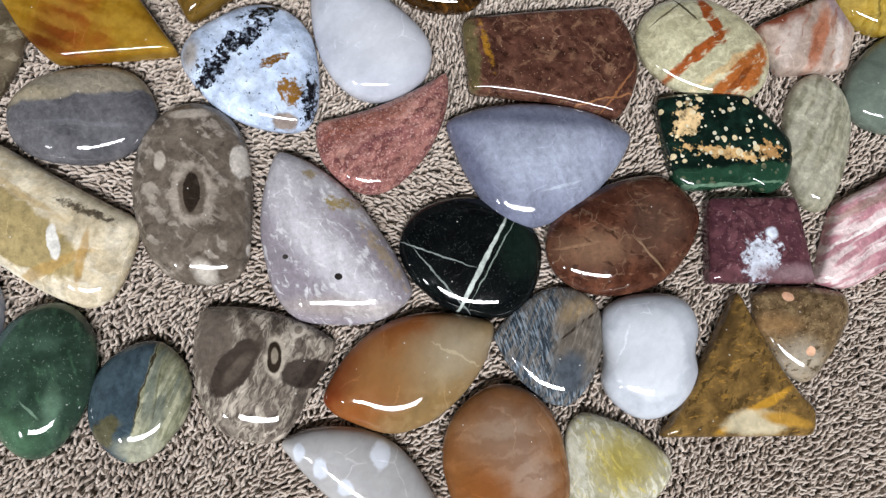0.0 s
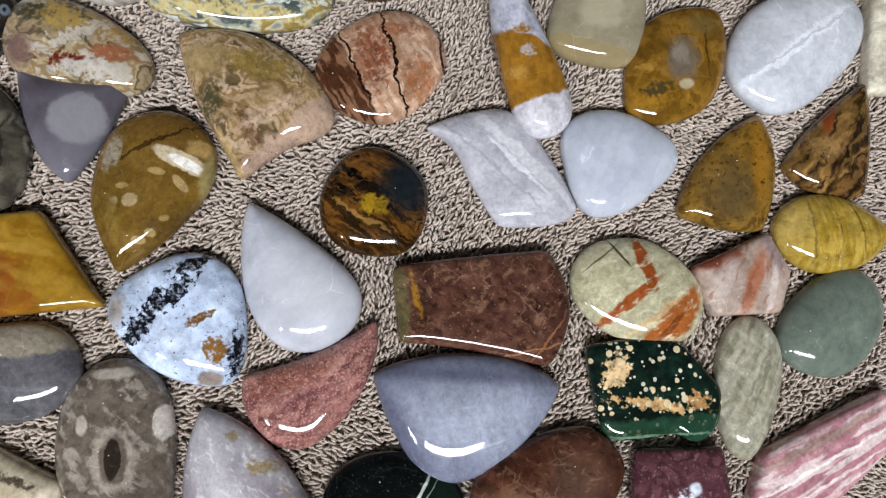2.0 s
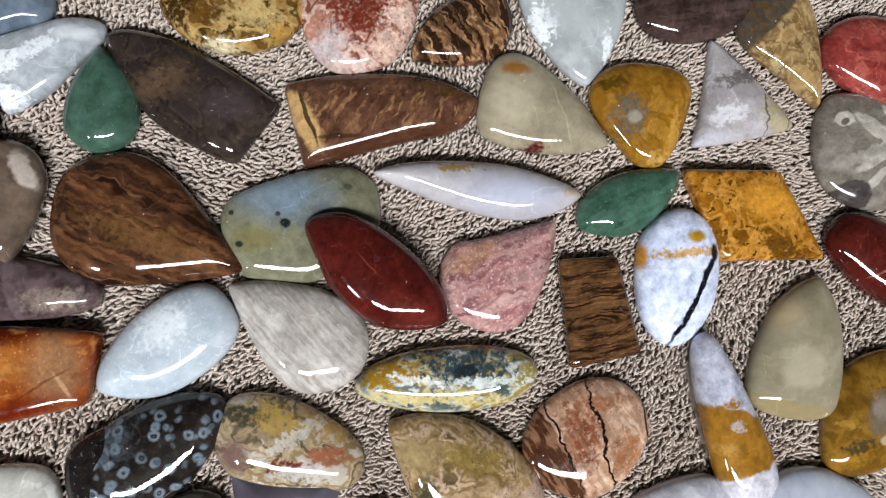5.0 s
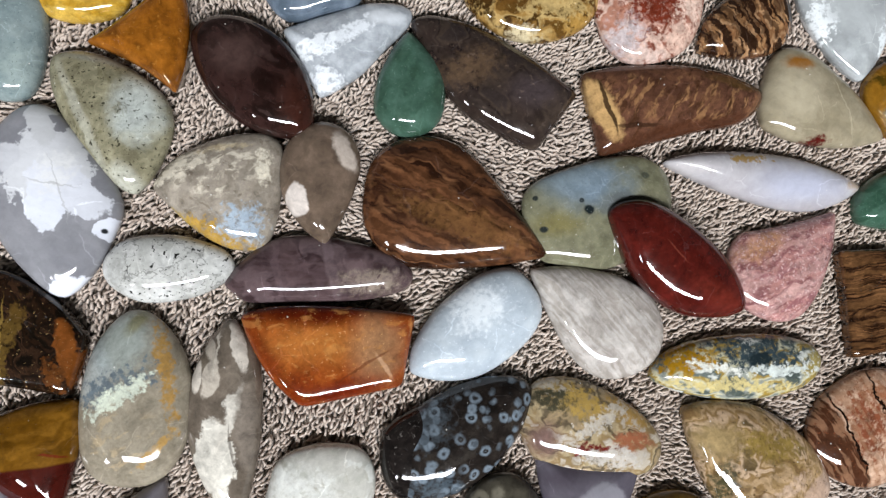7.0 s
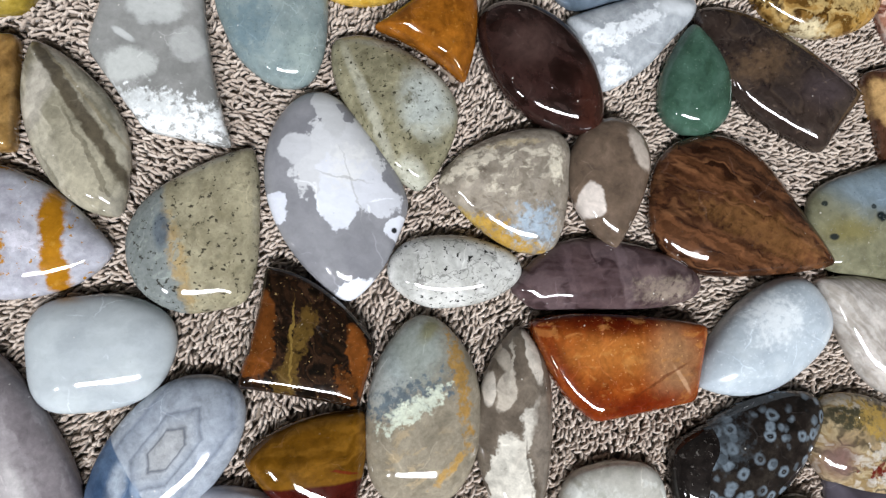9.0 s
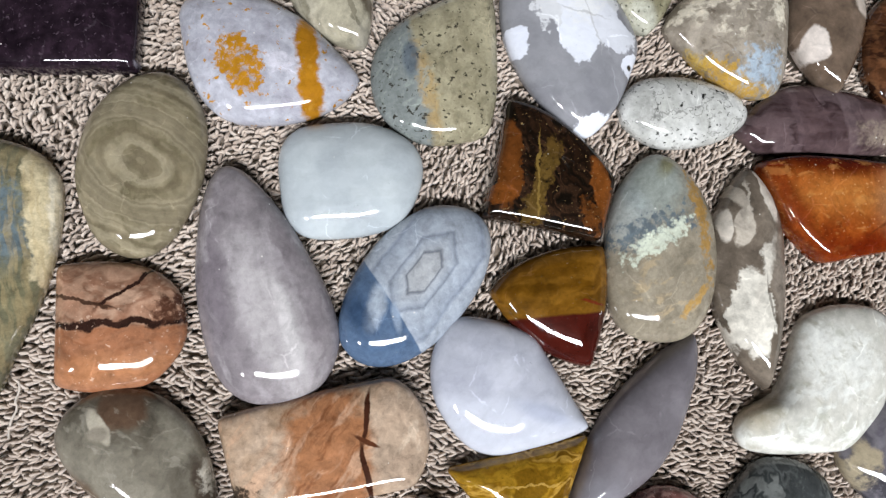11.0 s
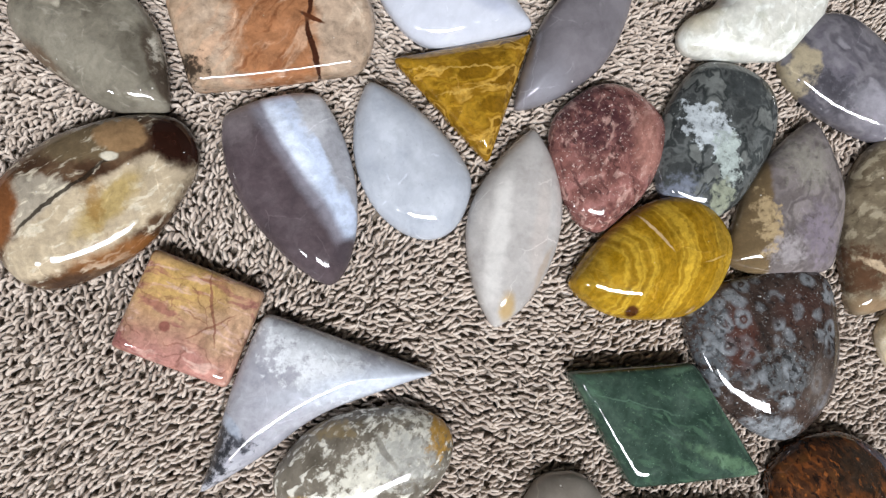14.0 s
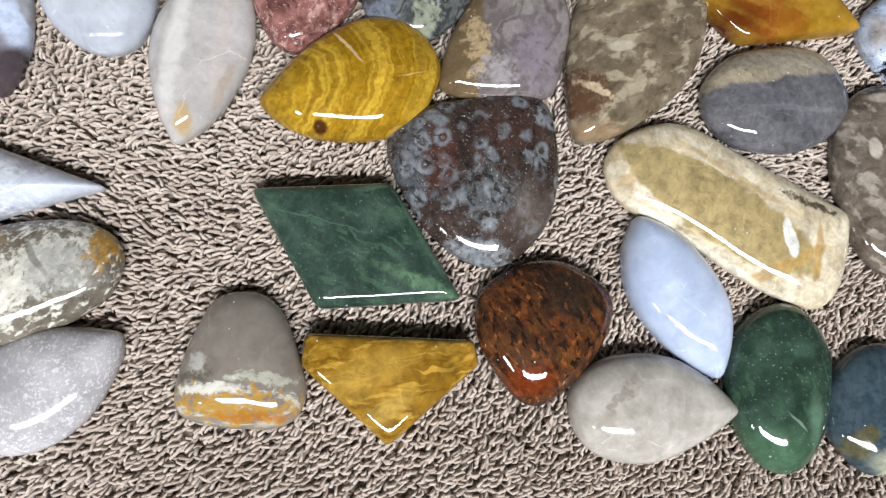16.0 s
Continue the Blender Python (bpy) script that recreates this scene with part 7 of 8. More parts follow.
stone('large brown and cream agate oval', -217.6, 91.6, 7, [(13.3, 8.7), (15.7, 2.4), (12.1, -2.6), (4.3, -8.7), (-6.4, -11.2), (-12.4, -9.8), (-15.6, -4.8), (-15.6, 3.0), (-9.9, 8.7), (0.5, 11.2)],
      [('cloud', 5, ('4f3a2a', '65503d', '3a281d')),
       ('patch', -8.19, 0.58, 6.64, 4.6, '9c9282', -20.8, 0.15, 1.4),
       ('patch', 0.62, 7.76, 7.08, 3.01, '6f6048', -19.93, 0.3, 1.4, 0.8),
       ('patch', -0.55, -3.4, 15.1, 4.6, 'b0a087', 13.78, 0.12, 1.6),
       ('wisps', 10.78, 1.4, 3, 'cfc4ae', 0.35, 0.8),
       ('patch', 1.57, -2.26, 5.95, 1.95, 'a08a58', 26.96, 0.4, 1.2, 0.9),
       ('patch', 0.03, -1.7, 3.12, 1.15, '8a6a3a', -96.24, 0.6, 1.4, 0.8, 0.6),
       ('patch', -3.59, 1.23, 9.24, 0.31, '2b231c', 21.33, 0.2, 1.2, 0.9),
       ('patch', 6.47, 7.18, 3.72, 2.83, '8d7050', -19.8, 0.12, 1.2),
       ('patch', 13.48, 4.65, 3.89, 4.43, '28150f', -19.8, 0.25, 0.9),
       ('patch', -12.96, 1.98, 3.01, 5.84, '70472a', -20.83, 0.25, 1.2),
       ('patch', 1.95, 10.68, 5.04, 0.71, '8d8a84', -9.66, 0.3, 1, 0.7, 0.8),
       ('patch', 1.56, -8.94, 8.02, 1.33, '8a5a30', 0.86, 0.5, 1.2, 0.7),
       ('patch', 3.99, 4.41, 1.24, 0.71, 'c3bba9', -20.11, 0.2, 0.6)], clear=0.15)
stone('dark grey and white banded agate shield', -190.0, 83.1, 5.5, [(-7.1, 15.1, 1), (1.1, 15.7), (8.3, 13.9, 1), (9.5, 5.4), (8.0, -4.5), (3.6, -13.0), (-0.5, -15.6, 1), (-5.4, -8.7), (-9.2, 3.6)],
      [('cloud', 8.6, ('504548', '584e51', '463d40')),
       ('patch', -5.3, 13.9, 3.2, 3.8, '746a6c', -17.8, 0.7, 1.94),
       ('half', -3.4, 17.0, -76.9, '85828b', 0.76, 1.14, 1),
       ('half', -0.8, 17.1, -79.0, 'bfc9dc', 0.57, 0.76, 1),
       ('patch', 1.2, 8.0, 1.1, 8.6, 'd8e0ee', 10.2, 0.5, 0.17, 0.8),
       ('half', 3.4, 16.2, -80.0, 'a3a3a8', 1.33, 0.29, 1),
       ('patch', 6.8, 10.8, 3.8, 4.2, 'b4b4b8', -7.8, 0.4, 4.0),
       ('patch', 6.9, 2.3, 1.3, 4.8, '9c9ca1', -7.8, 0.4, 1.4),
       ('patch', 4.2, -11.7, 2.5, 2.3, '4c4347', 2.2, 0.5, 1.03)], clear=0.2)
stone('white blue teardrop quartz cabochon', -171.6, 82.9, 6, [(-2.1, 13.8, 1), (4.4, 5.9), (8.2, -5.0), (6.3, -10.1), (1.0, -13.9), (-4.9, -11.7), (-8.7, -3.8), (-7.5, 6.1)],
      [('cloud', 5.6, ('b4b8c0', 'c0c4cb', 'a6abb4')),
       ('dots', 1.88, 0.1, 'a0a4aa', 0.4),
       ('lines', -66.4, 3.77, 'a8acb4', 0.3, 1.51, 0.5)], clear=0.4)
stone('creamy white marquise cabochon', -159.6, 65.9, 6, [(9.0, 15.1, 1), (10.0, 7.7), (7.8, -1.3), (0.2, -9.9), (-9.0, -13.6, 1), (-9.5, -4.5), (-6.6, 4.8), (0.2, 11.1)],
      [('cloud', 8, ('b7b2ae', 'c1bcb8', 'aba6a2')),
       ('patch', -3.93, -0.12, 10.52, 1.5, 'd3cfca', -119.5, 0.5, 0.9, 0.9),
       ('patch', 3.03, -1.07, 9.07, 1.33, 'bdb4ae', -116.87, 0.5, 0.9, 0.8),
       ('patch', -6.26, -10.75, 1.24, 2.12, 'b1935c', -19.49, 0.5, 0.8, 0.8),
       ('patch', 1.03, -7.62, 3.83, 0.62, 'a89684', -133.41, 0.5, 0.8, 0.6)], clear=0.35)
stone('pink and dark speckled rhodonite cabochon', -139.5, 72.6, 6, [(4.5, 11.3), (10.0, 5.9), (10.6, 0.1), (4.9, -6.9), (-1.9, -10.4), (-8.0, -11.2), (-10.6, -3.4), (-8.8, 6.8), (-3.1, 10.8)],
      [('cloud', 4, ('78504a', '946862', '5c3b38')),
       ('patch', -1.64, 5.46, 6.24, 5.89, '3f262a', -19.47, 0.5, 1.4, 0.85, 0.4),
       ('wisps', 31.39, 1.8, 2, 'ad8a80', 0.36, 0.75),
       ('dots', 0.9, 0.12, 'cdb8b0', 0.85),
       ('wisps', -77.76, 1.4, 2.5, '35201f', 0.3, 0.75),
       ('patch', 5.48, -0.46, 2.68, 5.35, '94695e', -19.72, 0.5, 1, 0.7)])
stone('dark blue grey cabochon with pale patch', -120.7, 69.1, 6, [(4.8, 12.8), (12.8, 6.9), (12.6, -0.4), (5.2, -8.2), (-4.6, -12.8), (-11.0, -9.5), (-12.8, -2.9), (-8.2, 5.6), (-1.3, 11.5)],
      [('cloud', 2.9, ('414442', '525655', '343636')),
       ('flow', 2.7, ('373939', '585a59', '2c2f2f', '6f716e'), -124.2, 1.2, 0.7),
       ('patch', -2.4, 1.9, 3.4, 5.3, 'acb2b5', 12.2, 0.12, 1.85, 1, 0.56),
       ('patch', -1.3, -3.5, 2.5, 4.4, '9fa8a3', -7.8, 0.15, 1.5, 1, 0.63),
       ('patch', -10.6, -6.7, 2.9, 2.9, '6a6f7b', -17.8, 0.4, 1.93, 1, 0.7),
       ('patch', -4.4, -9.8, 2.5, 2.9, '828675', -17.8, 0.3, 1.67, 1, 0.7),
       ('patch', 7.6, 6.2, 3.8, 3.8, '3b3e3e', -17.8, 0.5, 2.06, 1, 0.56)])
stone('mauve grey agate with tan druzy edge', -113.6, 53.9, 5.5, [(12.2, 12.6, 1), (13.2, 4.2), (11.9, -2.8), (4.5, -13.0, 1), (-5.9, -10.6), (-13.2, -5.6, 1), (-6.6, 3.5), (2.8, 9.8)],
      [('cloud', 5.2, ('6d6562', '7e7674', '5a5451')),
       ('flow', 4.5, ('69615f', '7f7676', '58514f', '8e8583'), -126.7, 1.5, 0.6),
       ('half', -7.9, -9.4, 64.9, '6a5941', 1.65, 0.52, 1),
       ('patch', -5.0, -1.2, 1.9, 5.2, 'a99472', -18.0, 0.3, 1.51, 1, 0.84),
       ('patch', 3.3, -6.0, 4.1, 5.2, '7c727a', -18.0, 0.6, 2.51, 1, 0.63),
       ('patch', 6.0, 5.7, 4.1, 4.1, '868178', -18.0, 0.6, 2.51, 1, 0.63),
       ('patch', -3.6, -6.8, 3.1, 2.1, '979090', -18.0, 0.5, 1.54, 1, 0.77)], clear=0.2)
stone('grey agate with a tan corner', -91.3, 68.5, 6, [(-12.3, 8.9), (-10.6, 1.8), (-4.6, -6.1), (5.6, -13.3, 1), (12.4, -14.9), (12.2, -4.3), (9.2, 5.6), (3.1, 14.1), (-6.2, 14.7)],
      [('cloud', 5.4, ('686466', '7a7678', '555256')),
       ('flow', 5.4, ('625e68', '7a767c', '514e56', '8f8c92'), -51.8, 1.5, 0.6),
       ('patch', -11.1, 5.7, 3.2, 5.4, 'a0947c', -37.0, 0.15, 2.43),
       ('patch', -5.8, 0.9, 6.5, 2.8, '464449', -47.0, 0.5, 1.7, 1, 0.63),
       ('patch', 1.6, -5.7, 6.5, 3.2, '8d8a90', -47.0, 0.6, 1.7)], clear=0.2)
stone('yellow jasper drop with concentric bands', -140.3, 52.9, 7, [(-14.4, 2.1, 1), (-4.4, 7.9), (5.8, 9.9), (12.4, 7.3), (15.4, -0.0), (12.8, -5.3), (5.4, -9.7), (-2.7, -8.6), (-10.3, -4.5)],
      [('cloud', 5.9, ('9a761c', 'aa8626', '86640f')),
       ('rings', -18.2, 1.3, 9.9, 5.9, 3.35, 'b89634', 0.5, 6.6),
       ('rings', -18.2, 1.3, 9.9, 5.9, 2.17, '6b4b0f', 0.35, 6.6),
       ('patch', -6.7, -5.6, 1.1, 1.0, '45270f', -18.4, 0.3, 0.44),
       ('patch', 1.5, 4.8, 3.7, 0.25, 'c4a880', -70.7, 0.25, 0.47, 0.8),
       ('patch', 9.4, -2.4, 2.1, 0.16, 'c0a060', -2.9, 0.25, 0.47, 0.6)])
stone('dark grey mottled fossil agate cabochon', -124.0, 30.8, 6, [(-2.7, 14.9), (12.3, 10.7), (12.7, 2.8), (7.8, -7.5), (1.0, -12.4), (-6.1, -12.7), (-12.1, -5.7), (-14.4, 3.8), (-13.7, 11.9), (-8.9, 14.9)],
      [('cloud', 4, ('3a2f2a', '483c36', '2c2420')),
       ('patch', -11.17, 6.29, 4.2, 7.01, '50565a', -19.1, 0.3, 1.4, 0.8, 0.9),
       ('patch', -2.45, -2.0, 5.25, 4.03, '5c6062', -19.44, 0.3, 1.4, 0.8, 1.0),
       ('patch', -7.09, 5.84, 2.63, 5.25, '4a2e27', -19.03, 0.3, 1.2, 0.8),
       ('patch', 4.85, 6.6, 5.25, 3.5, '45302a', -18.72, 0.4, 1.2, 0.6),
       ('coral', 3.6, '74777a'),
       ('wisps', -67.3, 1.1, 1.6, '22201f', 0.3, 0.8),
       ('dots', 0.7, 0.08, 'a4a6a6', 0.8),
       ('patch', 3.54, -6.51, 3.5, 4.38, '5a5049', -19.59, 0.5, 1, 0.7),
       ('patch', -6.7, -10.4, 4.38, 2.28, '8b9094', -20.07, 0.4, 1, 0.7, 0.7)])
stone('tan brown round agate with cloudy bands', -92.6, 45.1, 6, [(-9.8, 5.0), (-5.6, 10.0), (0.2, 13.5), (10.3, 13.6), (16.0, 5.3), (13.5, -2.5), (6.1, -9.8), (-6.6, -13.8), (-15.9, -13.1, 1), (-14.3, -4.9)],
      [('cloud', 5, ('6f6351', '80745f', '5b503f')),
       ('wisps', 0.11, 2.2, 2.2, 'a39881', 0.42, 0.8),
       ('wisps', 0.11, 1.6, 2.5, '4d4234', 0.28, 0.7),
       ('patch', -12.62, -5.82, 4.78, 4.25, '523827', -19.14, 0.25, 1.4, 0.9, 0.4),
       ('patch', -10.01, -6.22, 3.27, 0.71, 'c0ab8e', -49.75, 0.3, 0.8, 0.9, 0.6),
       ('patch', -3.62, -0.68, 2.12, 0.88, 'b5ab98', -18.62, 0.3, 0.8, 0.8),
       ('patch', -11.25, -12.92, 6.91, 1.33, '8d7458', -24.03, 0.6, 1, 0.7)], clear=0.2)
stone('yellow and pink square jasper tile', -211.2, 70.6, 4.5, [(-1.5, 11.4, 1), (11.5, -0.4, 1), (1.4, -12.1, 1), (-12.0, -0.2, 1)],
      [('cloud', 6, ('ad8a6e', 'ba987a', '9c7860')),
       ('patch', 1.64, 4.66, 8.08, 4.13, 'b59458', -20.11, 0.6, 1.6, 0.85),
       ('patch', -3.86, -6.31, 9.83, 3.59, 'a4726c', -44.58, 0.6, 1.4, 0.8),
       ('wisps', -39.24, 1.9, 5, '854e4e', 0.35, 0.7),
       ('wisps', -39.24, 1.5, 5, 'c8a698', 0.32, 0.7),
       ('patch', -3.54, -0.32, 0.81, 0.81, '784840', -20.65, 0.25, 0.4, 0.9),
       ('patch', 3.69, -0.08, 5.6, 0.22, '7d5040', -103.63, 0.3, 1.2, 0.8),
       ('patch', 2.55, -2.78, 4.04, 0.18, '7d5040', 4.32, 0.3, 1.2, 0.7),
       ('cracks', 5.0, '704438', 0.5)], tablet=1.0)
stone('white blue agate crescent with dark tip', -198.9, 56.4, 6, [(-2.0, 11.0, 1), (8.5, 2.2), (19.4, -7.2, 1), (10.8, -6.6), (0.0, -6.6), (-9.5, -9.1), (-19.8, -10.9, 1), (-16.2, -6.5), (-9.8, 2.6)],
      [('cloud', 6, ('aaa9b0', 'b5b5bb', '9a9aa2')),
       ('patch', 3.1, 0.76, 10.29, 3.73, 'dadcdf', -48.75, 0.3, 1.4, 1, 0.9),
       ('patch', 3.44, 4.2, 8.75, 1.77, 'c9ccd0', -43.18, 0.3, 1.2, 0.8, 1.0),
       ('patch', 9.29, -4.53, 11.05, 2.04, 'c6ccd6', 169.44, 0.7, 0.8, 0.9),
       ('patch', -15.48, -5.37, 3.02, 4.97, '25262a', -22.15, 0.25, 1.0, 0.95, 0.6),
       ('patch', -11.47, -5.28, 2.4, 0.98, '35373e', -48.16, 0.3, 0.8, 0.9, 0.9),
       ('patch', -11.74, -3.01, 2.02, 0.71, 'b2bac8', -70.64, 0.4, 0.8, 0.8)], clear=0.25)
stone('clear and white plume agate oval', -194.6, 40.2, 6, [(-11.9, 5.1), (-4.6, 8.5), (5.7, 7.3), (12.5, 3.4), (13.9, -1.3), (10.0, -6.3), (1.8, -8.5), (-6.9, -7.8), (-12.9, -2.6), (-13.8, 2.2)],
      [('cloud', 5, ('746c60', '857d71', '5f584d')),
       ('patch', 1.01, -0.37, 12.31, 4.2, 'cfcbbd', 22.7, 0.3, 1.4, 1, 1.0),
       ('wisps', 22.7, 1.1, 2, 'e0dccf', 0.4, 0.9),
       ('patch', 5.91, -0.83, 4.95, 4.07, 'a3a29c', -21.14, 0.4, 1.2, 0.8, 0.5),
       ('patch', 12.06, 0.39, 1.95, 3.54, 'a37c34', -20.9, 0.3, 0.9, 0.9, 0.7),
       ('patch', -11.15, -1.17, 2.3, 1.42, 'a37c34', -21.63, 0.3, 0.8, 0.8, 0.7),
       ('patch', -2.8, 7.39, 3.54, 1.42, '8d7a58', -20.8, 0.4, 1, 0.7, 0.7),
       ('patch', 3.41, 1.91, 3.33, 0.53, '5d564c', -76.68, 0.3, 0.8, 0.6)], clear=0.25)
stone('white frosted drop cabochon with pale druzy', -196.6, 24.4, 6, [(12.2, 3.8, 1), (10.3, -0.8), (2.5, -7.2), (-5.7, -8.0), (-10.9, -4.3), (-12.1, 2.1), (-7.7, 6.3), (0.8, 8.2), (6.0, 6.9)],
      [('cloud', 4.6, ('b5b2b3', 'c0bdbe', 'a9a6a7')),
       ('dots', 1.29, 0.3, 'd6d4d6', 0.8),
       ('dots', 0.65, 0.2, 'e6e4e5', 0.8),
       ('patch', -3.3, 2.4, 2.8, 2.8, 'a5a2a4', -19.0, 0.7, 1.5, 1, 0.56)], clear=0.4)
stone('smoky grey and gold agate dome', -171.0, 17.8, 6, [(7.8, 8.0), (9.3, 4.2), (9.2, -3.1), (8.0, -8.7), (4.1, -11.1), (-1.8, -9.3), (-6.5, -6.8), (-9.8, -3.2), (-7.7, 1.9), (-3.8, 6.6), (0.9, 10.3), (5.4, 9.7)],
      [('cloud', 8, ('857d73', '8f877d', '7a7268')),
       ('wisps', -23.98, 1.6, 3, 'c6c4b4', 0.5, 0.9, -1.15, -5.14, 10.62, 4.25, -20.09),
       ('patch', -1.47, -5.6, 9.88, 2.48, 'b58a34', -26.19, 0.25, 1.4, 0.85, 0.9),
       ('patch', -4.0, -1.87, 4.79, 0.88, 'dcd8cc', -18.46, 0.25, 0.9, 0.95, 0.7),
       ('patch', 4.34, -3.54, 4.7, 0.88, 'b7b5a4', -28.0, 0.3, 0.9, 0.9, 0.8),
       ('patch', 0.12, -7.91, 5.71, 0.88, 'a5661f', -24.46, 0.4, 0.9, 0.7, 0.6),
       ('patch', -4.95, 0.49, 3.14, 0.88, '5f5a4c', -8.45, 0.4, 0.9, 0.8, 0.7),
       ('patch', -4.33, 2.16, 1.24, 1.59, 'bdb9b0', -22.09, 0.4, 0.6, 0.8, 0.8)], clear=0.35)
stone('mustard yellow jasper kite cabochon', -148.5, 7.9, 5.5, [(-11.2, 10.7, 1), (12.4, 0.6, 1), (11.8, -3.3, 1), (-5.5, -9.6, 1), (-13.5, 6.3, 1)],
      [('cloud', 5, ('8a6620', '9c782c', '755417')),
       ('wisps', -13.01, 1.2, 6, 'b8913c', 0.45, 0.8),
       ('wisps', -13.01, 0.9, 8, '64460f', 0.32, 0.7),
       ('patch', -4.71, 1.44, 6.2, 2.64, 'a8863c', 5.24, 0.8, 1.2, 0.6),
       ('patch', -3.19, -4.03, 3.76, 1.32, 'b8994e', 11.9, 0.7, 1, 0.6)], tablet=1.0)
stone('rust and black mottled oval jasper', -124.1, 5.8, 6.5, [(3.6, 10.2), (10.4, 4.2), (11.2, -0.5), (6.2, -6.2), (-1.4, -9.9), (-7.4, -10.1), (-10.6, -3.4), (-11.1, 3.4), (-7.6, 9.6)],
      [('cloud', 4, ('432a1b', '57381f', '2f1e15')),
       ('wisps', -81.83, 1.5, 2.2, '663a1e', 0.44, 0.9),
       ('wisps', -81.83, 1.1, 2.6, '1c1411', 0.42, 0.9),
       ('patch', 3.68, 4.28, 4.93, 3.88, '2f2720', -21.32, 0.5, 1.4, 0.8),
       ('wisps', -81.83, 0.9, 2, '8a5028', 0.22, 0.8),
       ('patch', -6.11, -6.17, 3.52, 2.11, '6b2c12', -22.22, 0.6, 1, 0.8)])
stone('creamy white drop cabochon with grey specks', -112.7, -11.0, 7, [(13.0, -6.7, 1), (7.2, 3.8), (-0.3, 8.3), (-8.2, 8.9), (-12.8, 5.0), (-12.8, -2.5), (-6.1, -7.9), (1.7, -8.9)],
      [('cloud', 5.5, ('b4aea4', 'c1bbb2', 'a69f94')),
       ('patch', -6.1, 3.4, 3.1, 0.9, '857b6e', 20.0, 0.3, 0.99, 0.6, 1.12),
       ('patch', -9.4, 1.0, 1.8, 1.8, '9c9284', -20.0, 0.6, 1.23, 0.5, 0.7)], clear=0.3)
stone('pale blue white marquise cabochon', -102.0, 2.9, 7, [(-1.4, 14.8, 1), (4.5, 8.5), (7.7, -1.6), (6.3, -8.1), (1.1, -14.9, 1), (-4.6, -7.8), (-7.7, 2.2), (-6.0, 9.4)],
      [('cloud', 6.6, ('bcc8de', 'c8d2e6', 'b0bcd4'))], clear=0.5)
stone('dark green aventurine rhombus cabochon', -147.3, 28.5, 5.5, [(-12.8, 13.6, 1), (7.8, 7.3, 1), (11.7, -13.8, 1), (-9.6, -7.3, 1)],
      [('cloud', 6, ('33443a', '415247', '27372e')),
       ('wisps', -46.78, 1.6, 3, '4a6450', 0.35, 0.6),
       ('patch', 8.81, -1.84, 8.51, 0.44, '53705a', -81.42, 0.5, 0.6, 0.6),
       ('patch', 6.39, -9.06, 6.58, 0.98, '5f7a5e', -42.95, 0.5, 0.7, 0.7, 0.5),
       ('patch', 4.96, 7.28, 2.76, 0.62, '5b7560', -9.3, 0.4, 0.6, 0.6),
       ('dots', 0.7, 0.05, '6f8872', 0.7),
       ('patch', -4.33, 4.99, 7.1, 0.13, '587060', -35.21, 0.3, 1.2, 0.5)], clear=0.1, tablet=1.0)
stone('dark fossil coral oval with grey rings', -66.0, 70.9, 6, [(5.7, 12.6), (9.8, 3.0), (8.8, -4.1), (4.0, -11.2), (-2.8, -12.7), (-9.2, -8.4), (-9.8, 2.5), (-4.2, 11.9)],
      [('cloud', 5.4, ('474339', '565146', '38332d')),
       ('coral', 4.28, '746f61'),
       ('patch', 4.5, -3.7, 10.3, 0.43, '231f1a', -112.4, 0.25, 1.8, 0.7)])
stone('black mottled stone cabochon', -76.5, 93.8, 5.5, [(-6.3, 4.5), (-1.3, 7.6), (5.8, 6.8), (7.1, -1.8), (-0.3, -7.6), (-7.0, -6.2)],
      [('cloud', 4.5, ('1e1a18', '2b2724', '141110')),
       ('dots', 2.03, 0.1, '56524e', 1)])

# ---- towel: a woven backing with thousands of terry loops between the stones ----
tan_cloth = cloth("tan_terry_cloth", "958578", "b7a799", "d2c5b8")
bm = bmesh.new()
bmesh.ops.create_grid(bm, x_segments=60, y_segments=40, size=1.0)
for v in bm.verts:
    v.co = (v.co.x * 0.75 - 0.1, v.co.y * 0.5 + 0.08, -0.0013)
rim = bmesh.ops.extrude_face_region(bm, geom=bm.faces[:])
for v in rim["geom"]:
    if isinstance(v, bmesh.types.BMVert):
        v.co.z -= 0.0033
bmesh.ops.recalc_face_normals(bm, faces=bm.faces)
me = bpy.data.meshes.new("towel")
bm.to_mesh(me)
bm.free()
me.materials.append(cloth("tan_towel_backing", "7d6e60", "8e7f70", "9c8d7e"))
towel = tagged(new("towel", me), "tan terry cloth towel spread flat under the stones", "towel", kind="structure")


def covered(pts, poly):
    """Which points lie inside a closed outline."""
    inside = np.zeros(len(pts), bool)
    x, y = pts[:, 0], pts[:, 1]
    for (x1, y1), (x2, y2) in zip(poly, np.roll(poly, -1, 0)):
        cross = (y1 > y) != (y2 > y)
        inside ^= cross & (x < (x2 - x1) * (y - y1) / (y2 - y1 + 1e-12) + x1)
    return inside


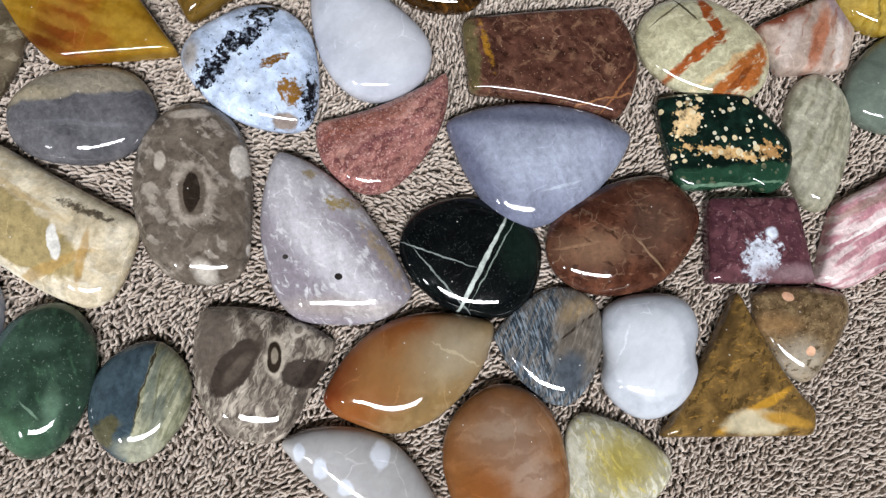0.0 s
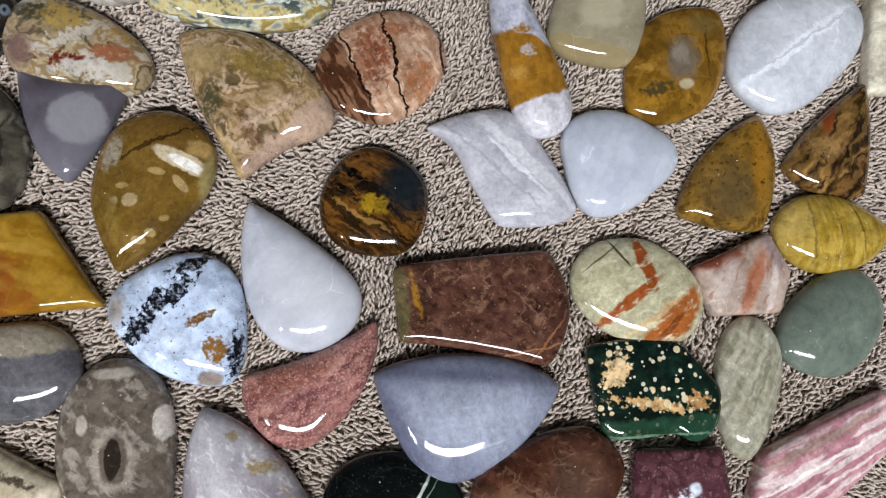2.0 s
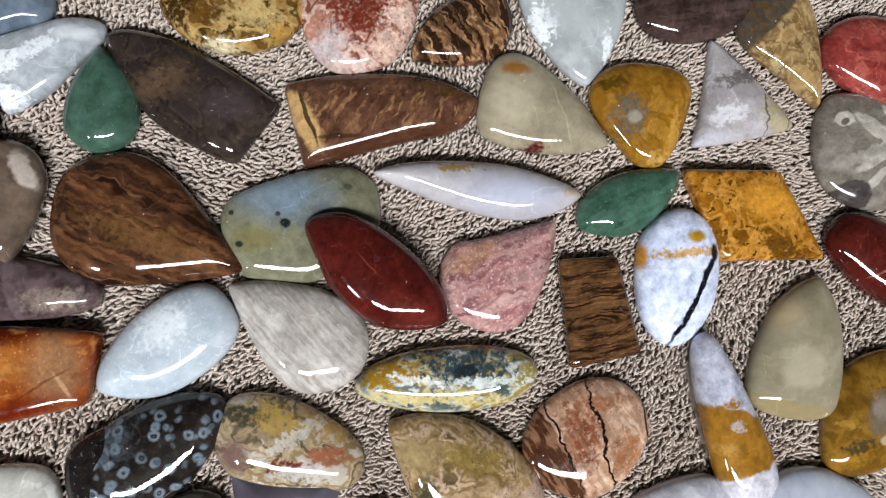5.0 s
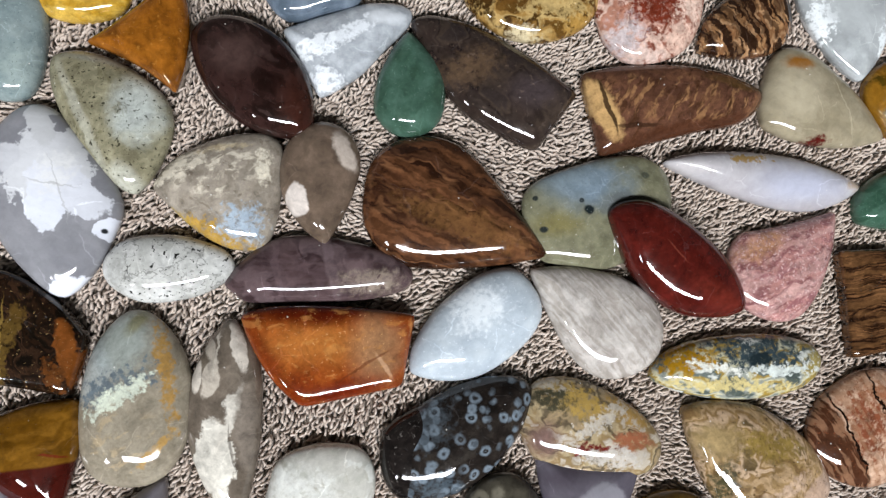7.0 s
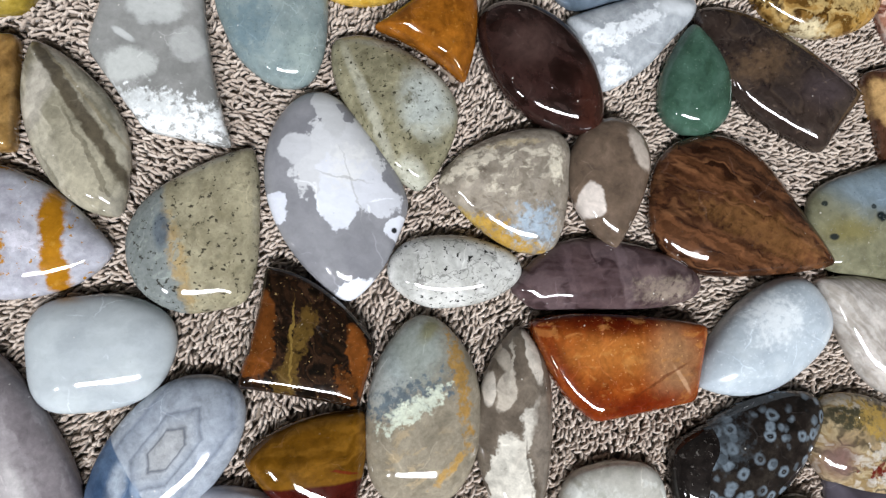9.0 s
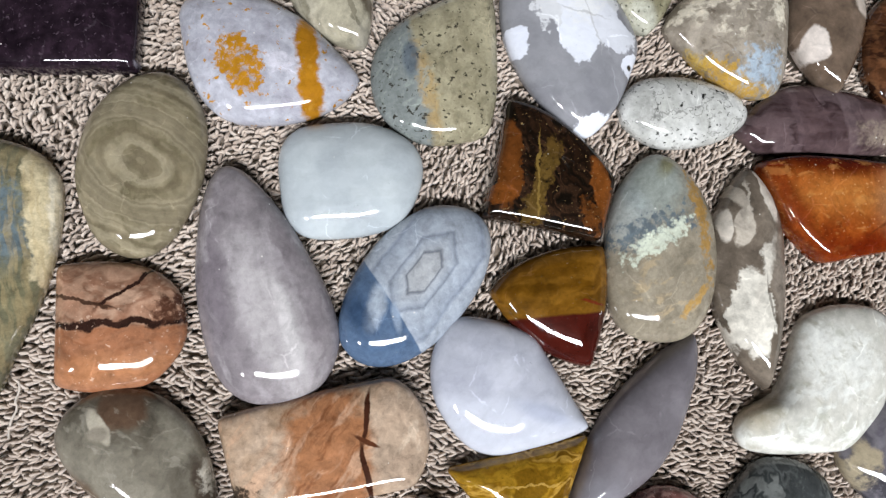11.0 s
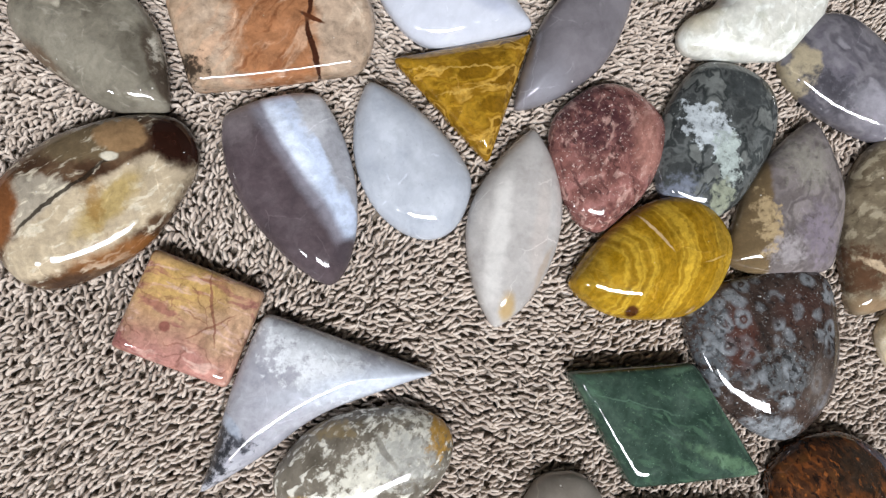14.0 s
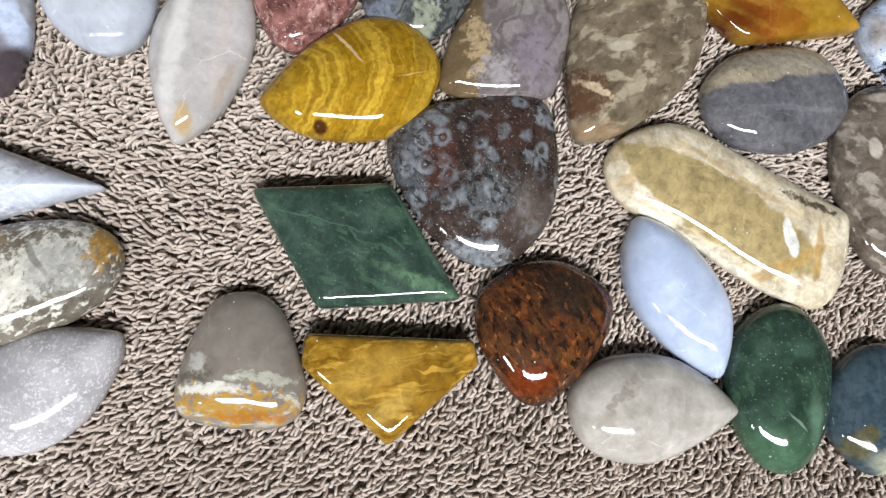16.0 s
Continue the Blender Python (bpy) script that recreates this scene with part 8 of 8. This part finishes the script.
def terry(x0, x1, y0, y1, step_x, step_y):
    rng = np.random.default_rng(5)
    gx, gy = np.meshgrid(np.arange(x0, x1, step_x), np.arange(y0, y1, step_y))
    gx = gx + (np.arange(gx.shape[0]) % 2)[:, None] * step_x / 2
    p = np.stack([gx.ravel(), gy.ravel()], 1) + rng.normal(0, 0.2, (gx.size, 2))
    keep = np.ones(len(p), bool)
    for o in OUTLINES:
        c = o.mean(0)
        near = np.abs(p - c).max(1) < np.abs(o - c).max() + 1
        idx = np.nonzero(near & keep)[0]
        keep[idx[covered(p[idx], c + (o - c) * 0.93)]] = False
    p = p[keep]
    n = len(p)
    lean = 1.2 * np.sin(p[:, 0] * 0.045 + 1.3 * np.sin(p[:, 1] * 0.06)) + 0.9 * np.sin(p[:, 1] * 0.09 + p[:, 0] * 0.03)
    turn = 0.3 + lean * 0.45 + rng.normal(0, 0.42, n)
    length = rng.uniform(0.75, 1.35, n)
    high = rng.uniform(-0.3, 0.7, n)
    bend = rng.normal(0, 0.4, n)
    fat = rng.uniform(0.29, 0.41, n)
    u = np.array([-1, -0.4, 0.4, 1])
    ax = np.stack([np.cos(turn), np.sin(turn)], 1)
    side = np.stack([-ax[:, 1], ax[:, 0]], 1)
    line = p[:, None] + ax[:, None] * (u[None, :, None] * length[:, None, None]) + side[:, None] * ((u**2)[None, :, None] * bend[:, None, None])
    z = -1.4 + np.array([0, 1, 1, 0])[None] * (high + 1.4)[:, None] + rng.normal(0, 0.12, (n, 4))
    thick = fat[:, None] * np.array([0.7, 1, 1, 0.7])[None]
    verts = np.zeros((n, 4, 3, 3))
    for k, (cs, cz) in enumerate(((0.9, -0.4), (0, 1), (-0.9, -0.4))):
        verts[:, :, k, :2] = line + side[:, None] * (cs * thick)[..., None]
        verts[:, :, k, 2] = z + cz * thick
    base = (np.arange(n) * 12)[:, None]
    quads = []
    for r in range(3):
        for k in range(3):
            quads.append([r * 3 + k, r * 3 + (k + 1) % 3, r * 3 + 3 + (k + 1) % 3, r * 3 + 3 + k])
    faces = (base[:, :, None] + np.array(quads)[None]).reshape(-1, 4)
    me = bpy.data.meshes.new("terry_loops")
    me.vertices.add(n * 12)
    me.vertices.foreach_set("co", (verts / 1000).ravel())
    me.loops.add(faces.size)
    me.loops.foreach_set("vertex_index", faces.ravel().astype(np.int32))
    me.polygons.add(len(faces))
    me.polygons.foreach_set("loop_start", np.arange(0, faces.size, 4, dtype=np.int32))
    me.update(calc_edges=True)
    me.shade_smooth()
    me.materials.append(tan_cloth)
    ob = new("terry_loops", me)
    ob.parent = towel
    return tagged(ob, "uneven looped pile of the tan towel", kind="stuff")


terry(-350, 150, -100, 255, 1.04, 0.77)

# ---- a pale lint thread caught on the pile ----


def thread(points, radius):
    """A thin bent tube through a few points, in millimetres."""
    bm = bmesh.new()
    rings = []
    for k in range(13):
        u = k / 12 * (len(points) - 1)
        i = min(int(u), len(points) - 2)
        a, b = Vector(points[i]), Vector(points[i + 1])
        p = a.lerp(b, u - i) + Vector((0.25 * math.sin(k * 1.1), 0.2 * math.cos(k * 0.8), 0.12 * math.sin(k * 1.7)))
        side = (b - a).cross(Vector((0, 0, 1))).normalized()
        rings.append([bm.verts.new((p + radius * (math.cos(q) * side + math.sin(q) * Vector((0, 0, 1)))) / 1000) for q in (0, 1.26, 2.51, 3.77, 5.03)])
    for r0, r1 in zip(rings, rings[1:]):
        for k in range(5):
            bm.faces.new((r0[k], r0[(k + 1) % 5], r1[(k + 1) % 5], r1[k])).smooth = True
    me = bpy.data.meshes.new("lint_thread")
    bm.to_mesh(me)
    bm.free()
    me.materials.append(cloth("pale_lint", "a89c90", "bdb2a6", "cfc6bc"))
    return tagged(new("lint_thread", me), "short pale lint thread lying on the towel pile", "thread")


thread([(-224.6, 132.3, 0.75), (-225.8, 129.0, 0.8), (-228.1, 124.9, 0.7)], 0.2)
